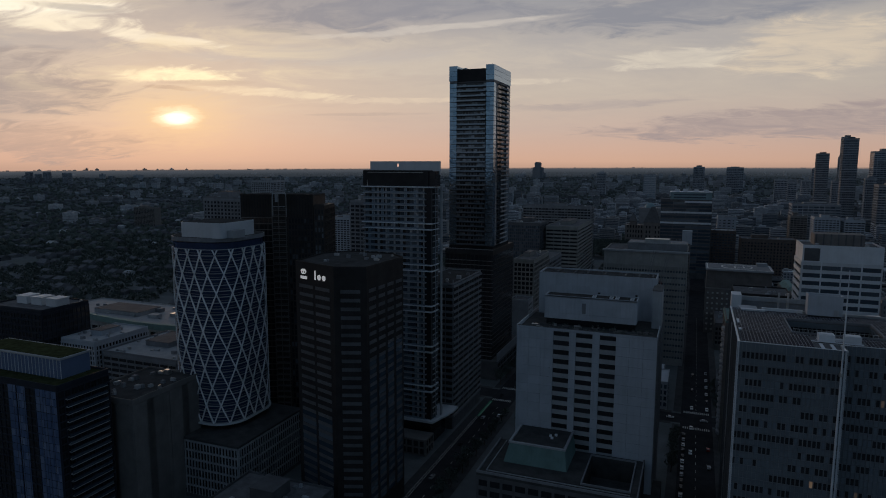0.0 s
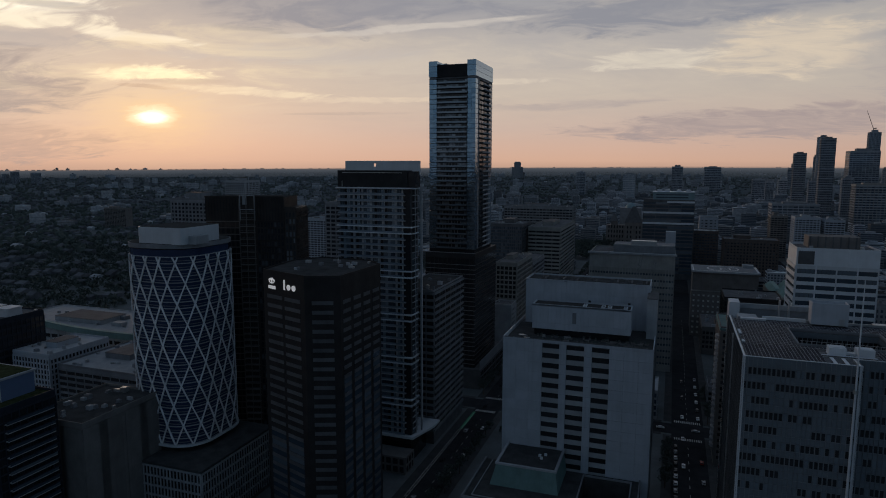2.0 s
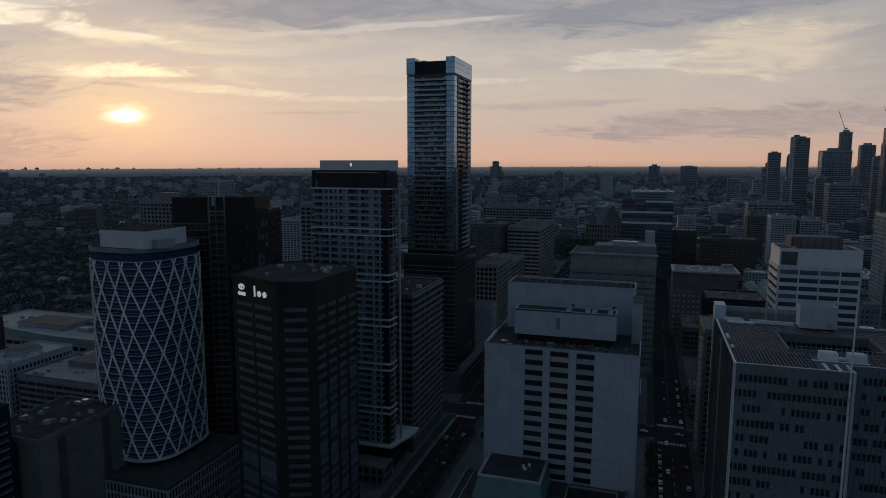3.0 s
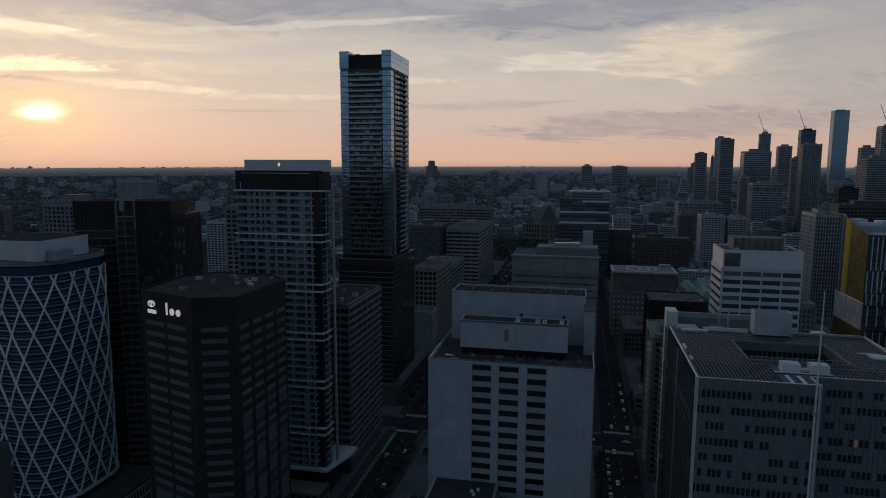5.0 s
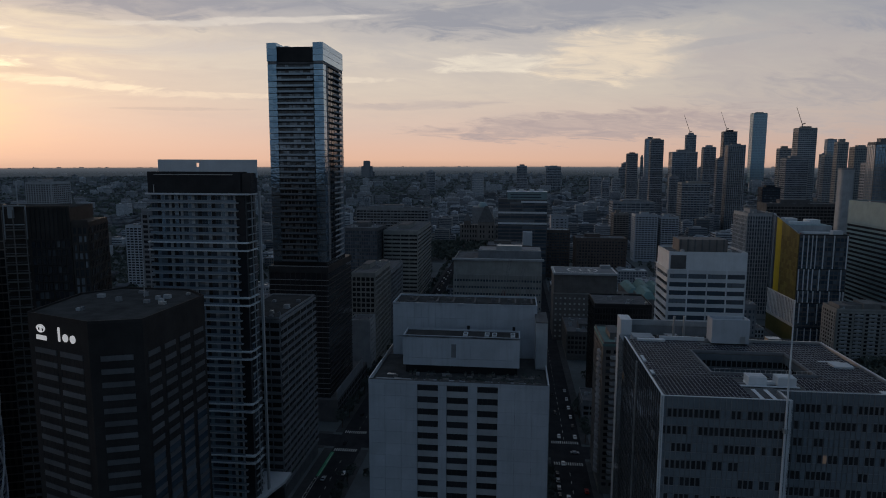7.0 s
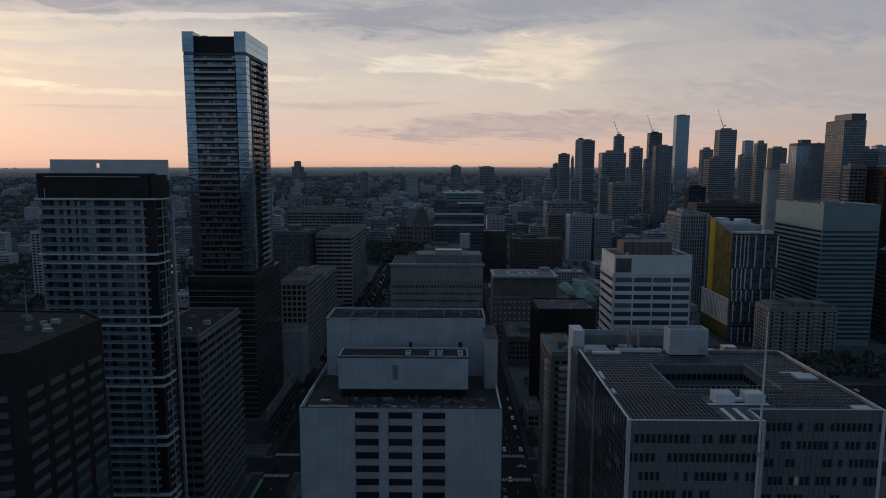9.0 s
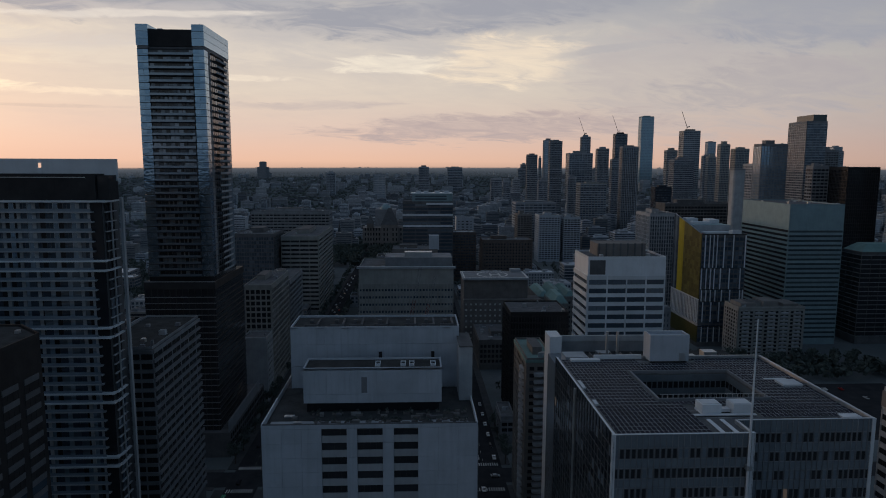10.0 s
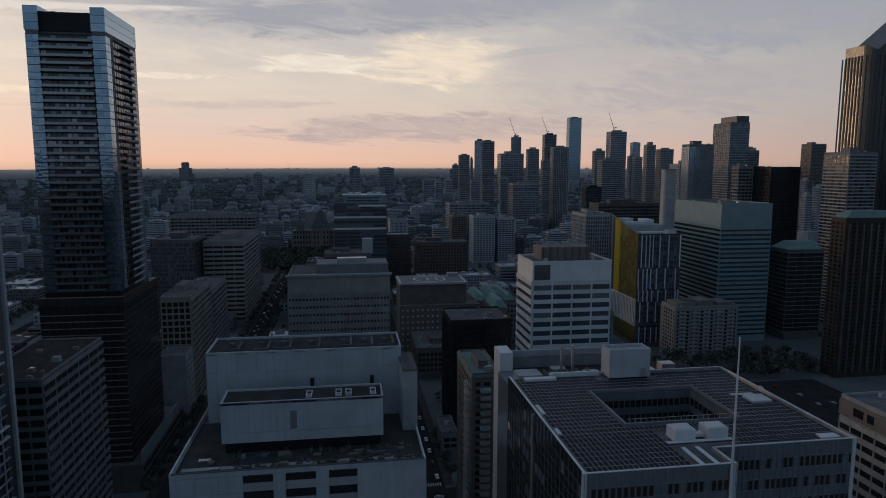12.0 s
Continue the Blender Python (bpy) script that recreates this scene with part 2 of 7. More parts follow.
M_TAN = surface("tan_brick", (0.205, 0.20, 0.195), 0.9, 0.22)
M_BLACK = surface("black_metal_panel", (0.038, 0.039, 0.042), 0.55, 0.3)
M_TCS = surface("dark_brown_granite", (0.042, 0.040, 0.041), 0.6, 0.3)
M_SPAN = surface("grey_spandrel", (0.20, 0.215, 0.235), 0.6, 0.2)
M_ROOF = surface("roof_gravel", (0.17, 0.175, 0.185), 0.95, 0.35, 4.0, 0.4, spec=0.0)
M_ROOFD = surface("roof_membrane_dark", (0.075, 0.078, 0.08), 0.9, 0.35, 5.0, 0.3, spec=0.0)
M_COPPER = surface("green_copper", (0.17, 0.28, 0.275), 0.7, 0.2)
M_TEAL = surface("pale_teal_panel", (0.22, 0.315, 0.345), 0.55, 0.12)
M_YEL = surface("yellow_panel", (0.29, 0.25, 0.018), 0.5, 0.15)
M_OLIVE = surface("olive_glass_panel", (0.078, 0.078, 0.026), 0.4, 0.2, per_piece=0.35)
M_METAL = surface("galvanised_metal", (0.45, 0.47, 0.49), 0.4, 0.2, metal=0.7)
M_GREEN = surface("sedum_roof", (0.05, 0.060, 0.032), 1.0, 0.5, 2.5, 0.6, spec=0.0)
M_ASPHALT = surface("asphalt", (0.045, 0.047, 0.052), 0.9, 0.3, 8.0, 0.2, spec=0.0)
M_PAVE = surface("pavement_concrete", (0.085, 0.088, 0.092), 0.9, 0.25, 5.0, spec=0.0)
M_LINE = surface("road_paint", (0.62, 0.62, 0.60), 0.7, 0.2)
M_LANE = surface("green_lane_paint", (0.08, 0.30, 0.17), 0.8, 0.2)
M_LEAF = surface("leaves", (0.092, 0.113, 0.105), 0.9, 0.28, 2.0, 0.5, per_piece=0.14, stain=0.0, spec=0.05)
M_BARK = surface("bark", (0.09, 0.07, 0.055), 0.95, 0.3)
M_GLASS = glazing("window_glass")
M_GLASSB = glazing("blue_glass", (0.050, 0.072, 0.10), (0.20, 0.25, 0.30), 0.4, 0.07, coat=0.35)
M_GLASSC = glazing("curtain_glass", (0.10, 0.125, 0.15), (0.17, 0.20, 0.23), 0.4, 0.10, lamp=0.012)
M_SPANG = glazing("spandrel_glass", (0.15, 0.18, 0.205), (0.24, 0.275, 0.30), 0.5, 0.14, coat=0.35)
M_FROST = glazing("balcony_glass", (0.13, 0.165, 0.20), (0.22, 0.265, 0.31), 0.5, 0.14)
M_COBALT = glazing("cobalt_glass", (0.055, 0.090, 0.17), (0.17, 0.23, 0.35), 0.5, 0.08)
M_DRUM = glazing("navy_drum_glass", (0.028, 0.046, 0.10), (0.085, 0.125, 0.22), 0.45, 0.08, coat=0.3)
M_GLASSD = glazing("dark_glass", (0.013, 0.015, 0.018), (0.03, 0.033, 0.04), 0.3, 0.10)
M_GLASST = glazing("teal_band_glass", (0.035, 0.05, 0.06), (0.08, 0.11, 0.125), 0.5, 0.1)
# mostly pale panes, for the helipad block's small windows
M_PALEPANE = glazing("pale_window_glass", (0.30, 0.31, 0.30), (0.62, 0.62, 0.58), 0.85, 0.2)
M_GLASSW = glazing("bright_glass", (0.26, 0.36, 0.46), (0.52, 0.63, 0.73), 0.6, 0.08, coat=0.6)
M_SOLAR = surface("solar_glass", (0.008, 0.011, 0.026), 0.6, 0.2, 3.0, 0.0, per_piece=0.3, stain=0.1, spec=0.12)
M_GOLD = glazing("bronze_glass", (0.03, 0.03, 0.032), (0.07, 0.065, 0.06), 0.4, 0.16, 0.5)
M_CORNER = glazing("pale_blue_glass", (0.14, 0.23, 0.32), (0.33, 0.47, 0.59), 0.75, 0.06, 0.25, coat=0.85)
M_TOWERB = glazing("balustrade_glass", (0.15, 0.19, 0.23), (0.26, 0.31, 0.36), 0.5, 0.12, coat=0.6)
M_RECESS = glazing("recessed_window_glass", (0.04, 0.05, 0.06), (0.30, 0.36, 0.42), 0.55, 0.08, coat=0.5)
M_UMBER = surface("dark_umber_panel", (0.062, 0.055, 0.052), 0.6, 0.3)
# low town walls, their base colours raised to stand in for haze
M_FIELD = surface("hazed_town_wall", (0.34, 0.37, 0.405), 0.85, 0.3, per_piece=0.45)
M_FIELDR = surface("low_town_brick", (0.235, 0.245, 0.255), 0.9, 0.3, per_piece=0.45)
M_STONE = surface("buff_stone", (0.30, 0.305, 0.295), 0.85, 0.18)
M_NAVY = surface("dark_blue_panel", (0.032, 0.04, 0.055), 0.6, 0.25)
M_TCSB = surface("granite_band", (0.125, 0.13, 0.14), 0.7, 0.25)
M_LATT = surface("white_lattice_paint", (0.80, 0.83, 0.86), 0.45, 0.08, stain=0.1)
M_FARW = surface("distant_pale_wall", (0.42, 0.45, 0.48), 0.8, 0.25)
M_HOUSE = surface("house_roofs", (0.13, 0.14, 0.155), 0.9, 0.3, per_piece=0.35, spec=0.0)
# grey lifted and blued to stand in for haze on far walls
M_FARG = surface("hazed_grey_wall", (0.31, 0.34, 0.375), 0.8, 0.25, per_piece=0.3)

# ---- mesh helpers ----
QUADS = ((0, 3, 2, 1), (4, 5, 6, 7), (0, 1, 5, 4), (1, 2, 6, 5), (2, 3, 7, 6), (3, 0, 4, 7))


def mesh_of(name, verts, faces, mats, idx=None):
    me = bpy.data.meshes.new(name)
    me.from_pydata(verts, [], faces)
    for m in mats:
        me.materials.append(m)
    if idx is not None:
        me.polygons.foreach_set("material_index", idx)
    me.update()
    return me


def boxes(name, list_of, mats):
    """One mesh of boxes (x0, y0, z0, x1, y1, z1)."""
    v, q = [], []
    for x0, y0, z0, x1, y1, z1 in list_of:
        n = len(v)
        v += [(x0, y0, z0), (x1, y0, z0), (x1, y1, z0), (x0, y1, z0), (x0, y0, z1), (x1, y0, z1), (x1, y1, z1), (x0, y1, z1)]
        q += [tuple(n + i for i in f) for f in QUADS]
    return mesh_of(name, v, q, mats if isinstance(mats, (list, tuple)) else [mats])


def prism(name, pts, z0, z1, mat, taper=None):
    """An upright prism over a counter-clockwise outline."""
    n = len(pts)
    top = taper or pts
    v = [(x, y, z0) for x, y in pts] + [(x, y, z1) for x, y in top]
    f = [tuple(range(n))[::-1], tuple(range(n, 2 * n))] + [(i, (i + 1) % n, n + (i + 1) % n, n + i) for i in range(n)]
    return mesh_of(name, v, f, [mat])


def thing(name, x, y, z, label, category, group="", kind=""):
    e = new(name)
    e.location = (x, y, z)
    e.empty_display_size = 2
    return tagged(e, label, category, group, kind)


def part(name, mesh, parent, m=None, label="", kind=""):
    """A mesh as a part of a thing; m is its pose in the world."""
    ob = new(name, mesh)
    ob.parent = parent
    root = Vector((0, 0, 0))
    p = parent
    while p is not None:
        root += p.matrix_basis.translation
        p = p.parent
    ob.matrix_basis = Matrix.Translation(-root) @ (m or Matrix.Identity(4))
    return tagged(ob, label, kind=kind) if (label or kind) else ob


def block(name, parent, b, mat, label=""):
    return part(name, boxes(name, [b], mat), parent, None, label)


SHARED = {}


def shared_box(key, w, d, h, mat):
    """A box from (0, 0, 0) to (w, d, h), with worn edges, shared by alike pieces."""
    k = (key, round(w, 2), round(d, 2), round(h, 2), mat.name)
    if k not in SHARED:
        SHARED[k] = boxes(key, [(0, 0, 0, w, d, h)], mat)
    return SHARED[k]


def window_mesh(w, h, frame_mat, glass, bars=1, t=0.07):
    """A window in one piece: a frame with mullions and the panes set back in it. Local x along the wall, y inwards."""
    k = ("win", round(w, 2), round(h, 2), frame_mat.name, glass.name, bars)
    if k not in SHARED:
        xs = [0, t]
        for i in range(1, bars + 1):
            x = w * i / (bars + 1)
            xs += [x - t / 2, x + t / 2]
        xs += [w - t, w]
        zs = [0, t, h - t, h]
        v = [(x, 0, z) for z in zs for x in xs]
        nx, f, idx = len(xs), [], []
        for j in range(3):
            for i in range(nx - 1):
                q = (j * nx + i, j * nx + i + 1, (j + 1) * nx + i + 1, (j + 1) * nx + i)
                if j == 1 and i % 2 == 1:
                    n = len(v)
                    v += [(v[p][0], 0.06, v[p][2]) for p in q]
                    f += [(q[m], q[(m + 1) % 4], n + (m + 1) % 4, n + m) for m in range(4)]
                    idx += [0] * 4
                    q, g = tuple(n + m for m in range(4)), 1
                else:
                    g = 0
                f.append(q)
                idx.append(g)
        n = len(v)
        v += [(0, 0.12, 0), (w, 0.12, 0), (w, 0.12, h), (0, 0.12, h)]
        bl, br, tr, tl = 0, nx - 1, 4 * nx - 1, 3 * nx
        f += [tuple(range(nx - 1, -1, -1)) + (n, n + 1), tuple(3 * nx + i for i in range(nx)) + (n + 2, n + 3), (bl, nx, 2 * nx, tl, n + 3, n), (tr, 3 * nx - 1, 2 * nx - 1, br, n + 1, n + 2)]
        idx += [0] * 4
        SHARED[k] = mesh_of("window", v, f, [frame_mat, glass], idx)
    return SHARED[k]


class Face:
    """One upright face of a building: a start, a direction along it, and outward to the right of it."""

    def __init__(self, root, x, y, ux, uy, width):
        n = math.hypot(ux, uy)
        self.root, self.w = root, width
        self.ux, self.uy, self.x, self.y = ux / n, uy / n, x, y

    def at(self, u, d, z):
        """The pose of a piece at u along, d inwards and z up."""
        m = Matrix(((self.ux, -self.uy, 0, self.x + self.ux * u - self.uy * d), (self.uy, self.ux, 0, self.y + self.uy * u + self.ux * d), (0, 0, 1, z), (0, 0, 0, 1)))
        return m

    def put(self, name, mesh, u, d, z, label=""):
        return part(name, mesh, self.root, self.at(u, d, z), label)

    def bulk(self, name, bs, mats, idx=None, kind="stuff", label=""):
        """Many small boxes, given along, inwards and up, as one part."""
        me = boxes(name, bs, mats)
        if idx is not None:
            me.polygons.foreach_set("material_index", [i for i in idx for _ in range(6)])
        return part(name, me, self.root, self.at(0, 0, 0), label, kind)


def corners(x0, y0, x1, y1):
    """The four faces of a block, front first: (x, y, ux, uy, width)."""
    return {"front": (x0, y0, 1, 0, x1 - x0), "right": (x1, y0, 0, 1, y1 - y0), "back": (x1, y1, -1, 0, x1 - x0), "left": (x0, y1, 0, -1, y1 - y0)}


def grid(face, z0, z1, fh, bay, band=1.2, pier=0.5, out_band=0.25, out_pier=0.35, wall=None, glass=None, frame_mat=None, bars=1, singly=60, margin=0.0, skip_pier=False, band_mat=None, pier_name="pier", band_name="spandrel", win=True, every=1, joined=False):
    """Floors of windows between piers and spandrels. The upper floors' windows are parts singly, the rest one part."""
    wall, glass, frame_mat = wall or M_GREY, glass or M_GLASS, frame_mat or M_BLACK
    band_mat = band_mat or wall
    w = face.w - 2 * margin
    n = max(1, round(w / bay))
    bw = w / n
    floors = max(1, int((z1 - z0) / fh))
    if joined:
        bs, idx = [], []
        for i in range(0, n + 1, every):
            u = min(max(margin + i * bw - pier / 2, 0), face.w - pier)
            bs.append((u, -out_pier, z0, u + pier, 0.02, z1))
            idx.append(0)
        for k in range(floors + 1):
            z = z1 - k * fh - band
            if z > z0 - 0.5:
                bs.append((0, -out_band, z, face.w, 0.02, z + band))
                idx.append(1)
        face.bulk("facade_grid", bs, [wall, band_mat], idx)
    if not skip_pier and not joined:
        pm = shared_box(pier_name, pier, out_pier + 0.02, z1 - z0, wall)
        for i in range(0, n + 1, every):
            u = margin + i * bw - pier / 2
            face.put(pier_name, pm, min(max(u, 0), face.w - pier), -out_pier, z0)
    bm_ = shared_box(band_name, face.w, out_band + 0.02, band, band_mat)
    for k in range(0 if joined else floors + 1):
        z = z1 - k * fh - band
        if z > z0 - 0.5:
            face.put(band_name, bm_, 0, -out_band, z)
    if not win:
        return
    ww, wh = bw - pier - 0.06, fh - band - 0.06
    wm = window_mesh(ww, wh, frame_mat, glass, bars)
    rest, idx, count = [], [], 0
    for k in range(floors):
        z = z1 - (k + 1) * fh + 0.03
        if z < z0 - 0.3:
            break
        for i in range(n):
            u = margin + i * bw + pier / 2 + 0.03
            if count < singly:
                face.put("window", wm, u, -0.10, z)
                count += 1
            else:
                rest.append((u, -0.05, z, u + ww, -0.02, z + wh))
                idx.append(0)
                for j in range(1, bars + 1):
                    x = u + ww * j / (bars + 1)
                    rest.append((x - 0.05, -0.10, z, x + 0.05, -0.04, z + wh))
                    idx.append(1)
    if rest:
        face.bulk("glazing", rest, [glass, frame_mat], idx)


def roof_kit(root, x0, y0, x1, y1, z, seed, n=6, parapet=0.9, mat=None, roof=None, hut=True):
    """A flat roof with a parapet, a lift hut, ducts and fans."""
    rnd = random.Random(seed)
    mat, roof = mat or M_GREY, roof or M_ROOF
    t = 0.35
    block("roof", root, (x0 + t, y0 + t, z - 0.3, x1 - t, y1 - t, z + 0.02), roof)
    part("parapet", boxes("parapet", [(x0, y0, z - 0.3, x1, y0 + t, z + parapet), (x0, y1 - t, z - 0.3, x1, y1, z + parapet), (x0, y0 + t, z - 0.3, x0 + t, y1 - t, z + parapet), (x1 - t, y0 + t, z - 0.3, x1, y1 - t, z + parapet)], mat), root)
    w, d = x1 - x0, y1 - y0
    if hut and w > 9 and d > 9:
        a, b = w * rnd.uniform(0.25, 0.4), d * rnd.uniform(0.3, 0.5)
        hx, hy = x0 + rnd.uniform(0.25, 0.5) * (w - a), y0 + rnd.uniform(0.35, 0.7) * (d - b)
        h = rnd.uniform(3, 5)
        block("lift_hut", root, (hx, hy, z, hx + a, hy + b, z + h), mat)
        block("hut_cap", root, (hx - 0.2, hy - 0.2, z + h, hx + a + 0.2, hy + b + 0.2, z + h + 0.25), M_DGREY)
    for _ in range(n):
        a, b, h = rnd.uniform(1, 3.2), rnd.uniform(1, 2.4), rnd.uniform(0.8, 2.0)
        px, py = rnd.uniform(x0 + 1, x1 - a - 1), rnd.uniform(y0 + 1, y1 - b - 1)
        part("roof_unit", boxes("roof_unit", [(px, py, z, px + a, py + b, z + 0.25), (px + 0.1, py + 0.1, z + 0.25, px + a - 0.1, py + b - 0.1, z + h), (px + 0.3, py + 0.3, z + h, px + a - 0.3, py + b - 0.3, z + h + 0.15)], rnd.choice([M_METAL, M_PALE, M_GREY])), root)


def office(name, x0, y0, x1, y1, h, label, category="building", wall=None, glass=None, fh=3.8, bay=3.2, band=1.3, pier=0.6, faces=("front", "right", "left"), singly=40, seed=1, bars=1, z0=0.0, roof=None, top=1.5, hut=True, n=5, **kw):
    """A block with windows on the faces that can be seen and a fitted-out roof."""
    root = thing(name, (x0 + x1) / 2, (y0 + y1) / 2, z0, label, category)
    wall = wall or M_GREY
    far = y0 > 412 or x0 < -280
    if far:
        singly = min(singly, 8) if y0 < 730 else 0
        kw["joined"] = True
    singly = min(singly, 12)
    block("wall", root, (x0, y0, z0, x1, y1, h - 0.25), wall)
    for key in faces:
        fc = Face(root, *corners(x0, y0, x1, y1)[key])
        grid(fc, z0 + 4.0, h - top, fh, bay, band, pier, wall=wall, glass=glass, bars=bars, singly=singly if key != "back" else 0, **kw)
    roof_kit(root, x0, y0, x1, y1, h, seed, n, mat=wall, roof=roof, hut=hut)
    return root

# ---- ground, streets ----


def ground_z(r):
    """The land's height at r metres from the flight: level in town, rising to the far plain."""
    if r < 1500:
        return 0.0
    s = (r - 1500) / 3400
    real = 1500 / max(1e-3, 1 - s) ** (1 / 0.44)
    return 151 * (1 - r / real)


def land(x, y):
    return ground_z(math.hypot(x, y))


def land_end(bearing):
    """The radius at which the land meets the sky, by bearing in degrees from +y towards +x."""
    return 4200 + 8.0 * max(-60.0, min(0.0, bearing))


def build_ground():
    rings = [0, 60, 150, 300, 500, 800, 1100, 1500, 1650, 1800, 2000, 2200, 2400, 2650, 2900, 3100, 3300, 3480, 3600, 3690]
    outer = (0.25, 0.5, 0.75, 1.0)
    seg = 120
    v, f = [(0, 0, 0)], []
    for r in rings[1:]:
        v += [(r * math.cos(2 * math.pi * i / seg), r * math.sin(2 * math.pi * i / seg), ground_z(r)) for i in range(seg)]
    # the last rings follow the horizon's radius, which is not the same on every bearing
    for q in outer:
        for i in range(seg):
            a = 2 * math.pi * i / seg
            r = 3690 + (land_end(math.degrees(math.atan2(math.cos(a), math.sin(a)))) - 3690) * q
            v.append((r * math.cos(a), r * math.sin(a), ground_z(r)))
    f += [(0, 1 + i, 1 + (i + 1) % seg) for i in range(seg)]
    for k in range(len(rings) - 2 + len(outer)):
        a, b = 1 + k * seg, 1 + (k + 1) * seg
        f += [(a + i, b + i, b + (i + 1) % seg, a + (i + 1) % seg) for i in range(seg)]
    m = bpy.data.materials.new("city_ground")
    m.use_nodes = True
    N = Nodes(m.node_tree)
    p = N.add("ShaderNodeNewGeometry").outputs["Position"]
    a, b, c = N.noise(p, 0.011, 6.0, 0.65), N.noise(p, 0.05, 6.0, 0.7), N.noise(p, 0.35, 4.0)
    # yard, lawn and tarmac tones, lifted in place of haze over the plain
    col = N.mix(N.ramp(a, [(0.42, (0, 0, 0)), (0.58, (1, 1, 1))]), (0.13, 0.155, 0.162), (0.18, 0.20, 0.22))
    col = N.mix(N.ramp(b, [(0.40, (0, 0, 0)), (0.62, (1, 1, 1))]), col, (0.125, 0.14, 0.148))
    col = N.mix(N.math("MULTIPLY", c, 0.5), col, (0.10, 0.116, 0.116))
    bp = N.add("ShaderNodeBump", {"Strength": 0.5, "Distance": 0.6, "Height": c}).outputs[0]
    N.add("ShaderNodeOutputMaterial", {"Surface": N.add("ShaderNodeBsdfPrincipled", {"Base Color": col, "Roughness": 0.95, "Normal": bp, "Specular IOR Level": 0.0}).outputs[0]})
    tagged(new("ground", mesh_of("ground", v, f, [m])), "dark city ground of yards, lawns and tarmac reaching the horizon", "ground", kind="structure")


build_ground()

STREETS_Y = ((-112.5, -97.5, 60, 1350), (3.0, 20.5, 60, 1100), (-330, -318, 100, 1000), (150, 163, 250, 1200), (395, 408, 250, 1200))
STREETS_X = ((387, 402, -420, 520), (680, 692, -420, 520), (150, 162, -330, 400))


def build_streets():
    road = thing("road", -105, 390, 0, "dark asphalt streets crossing between the city blocks", "road", kind="structure")
    for x0, x1, y0, y1 in STREETS_Y:
        block("carriageway", road, (x0, y0, 0.0, x1, y1, 0.06), M_ASPHALT)
    for y0, y1, x0, x1 in STREETS_X:
        spans, x = [], x0
        for a, b, c, d in sorted(STREETS_Y):
            if c < y0 < d and a > x and b < x1:
                spans.append((x, a))
                x = b
        spans.append((x, x1))
        for a, b in spans:
            block("carriageway", road, (a, y0, 0.0, b, y1, 0.06), M_ASPHALT)
    # raised pavements on both sides of the two nearest streets, broken at the crossings
    walk_way = thing("pavement", -105, 300, 0, "pale concrete pavements raised by a kerb along the streets", "pavement", kind="structure")
    for x0, x1, *_ in STREETS_Y[:2]:
        for a, b in ((x0 - 4.5, x0), (x1, x1 + 4.5)):
            for y0, y1 in ((164, 384), (405, 677), (695, 1000)):
                block("kerbed_walk", walk_way, (a, y0, 0.0, b, y1, 0.2), M_PAVE)
    for y0, y1, *_ in STREETS_X[:1]:
        for a, b in ((y0 - 3.0, y0), (y1, y1 + 3.0)):
            for x0, x1 in ((-310, -118), (-92, -2.5), (26, 144)):
                block("kerbed_walk", walk_way, (x0, a, 0.0, x1, b, 0.2), M_PAVE)
    # painted marks
    marks = thing("road_marking", -105, 388, 0, "white zebra bars, lane dashes and a green cycle lane", "road marking", kind="structure")
    bar = shared_box("zebra_bar", 0.55, 3.2, 0.012, M_LINE)
    for x0, x1, y in ((-111.5, -98.5, 381.5), (-111.5, -98.5, 404.5), (4.5, 19.5, 379.0), (4.5, 19.5, 404.5)):
        n = int((x1 - x0) / 1.15)
        for i in range(n):
            part("zebra_bar", bar, marks, Matrix.Translation((x0 + i * 1.15, y, 0.062)))
    post = shared_box("kerb_bar", 0.9, 0.35, 0.14, M_LINE)
    y = 180.0
    while y < 352:
        part("lane_bar", post, marks, Matrix.Translation((-112.3, y, 0.062)))
        y += 4.6
    part("lane_edge", boxes("lane_edge", [(-112.35, 175, 0.061, -112.15, 352, 0.075), (-111.15, 175, 0.061, -110.95, 378, 0.075)], M_LINE), marks)
    part("green_lane", boxes("green_lane", [(-112.3, 353, 0.061, -110.5, 380, 0.07)], M_LANE), marks)
    dashes = []
    for x, ya, yb in ((-104.5, 170, 376), (11.5, 170, 374), (-104.5, 410, 672), (11.5, 410, 672)):
        yy = ya
        while yy < yb:
            dashes.append((x, yy, 0.062, x + 0.18, yy + 3.0, 0.074))
            yy += 9.0
    part("lane_dash", boxes("lane_dash", dashes, M_LINE), marks, kind="stuff")


build_streets()

# ---- the white precast block with stepped penthouses ----


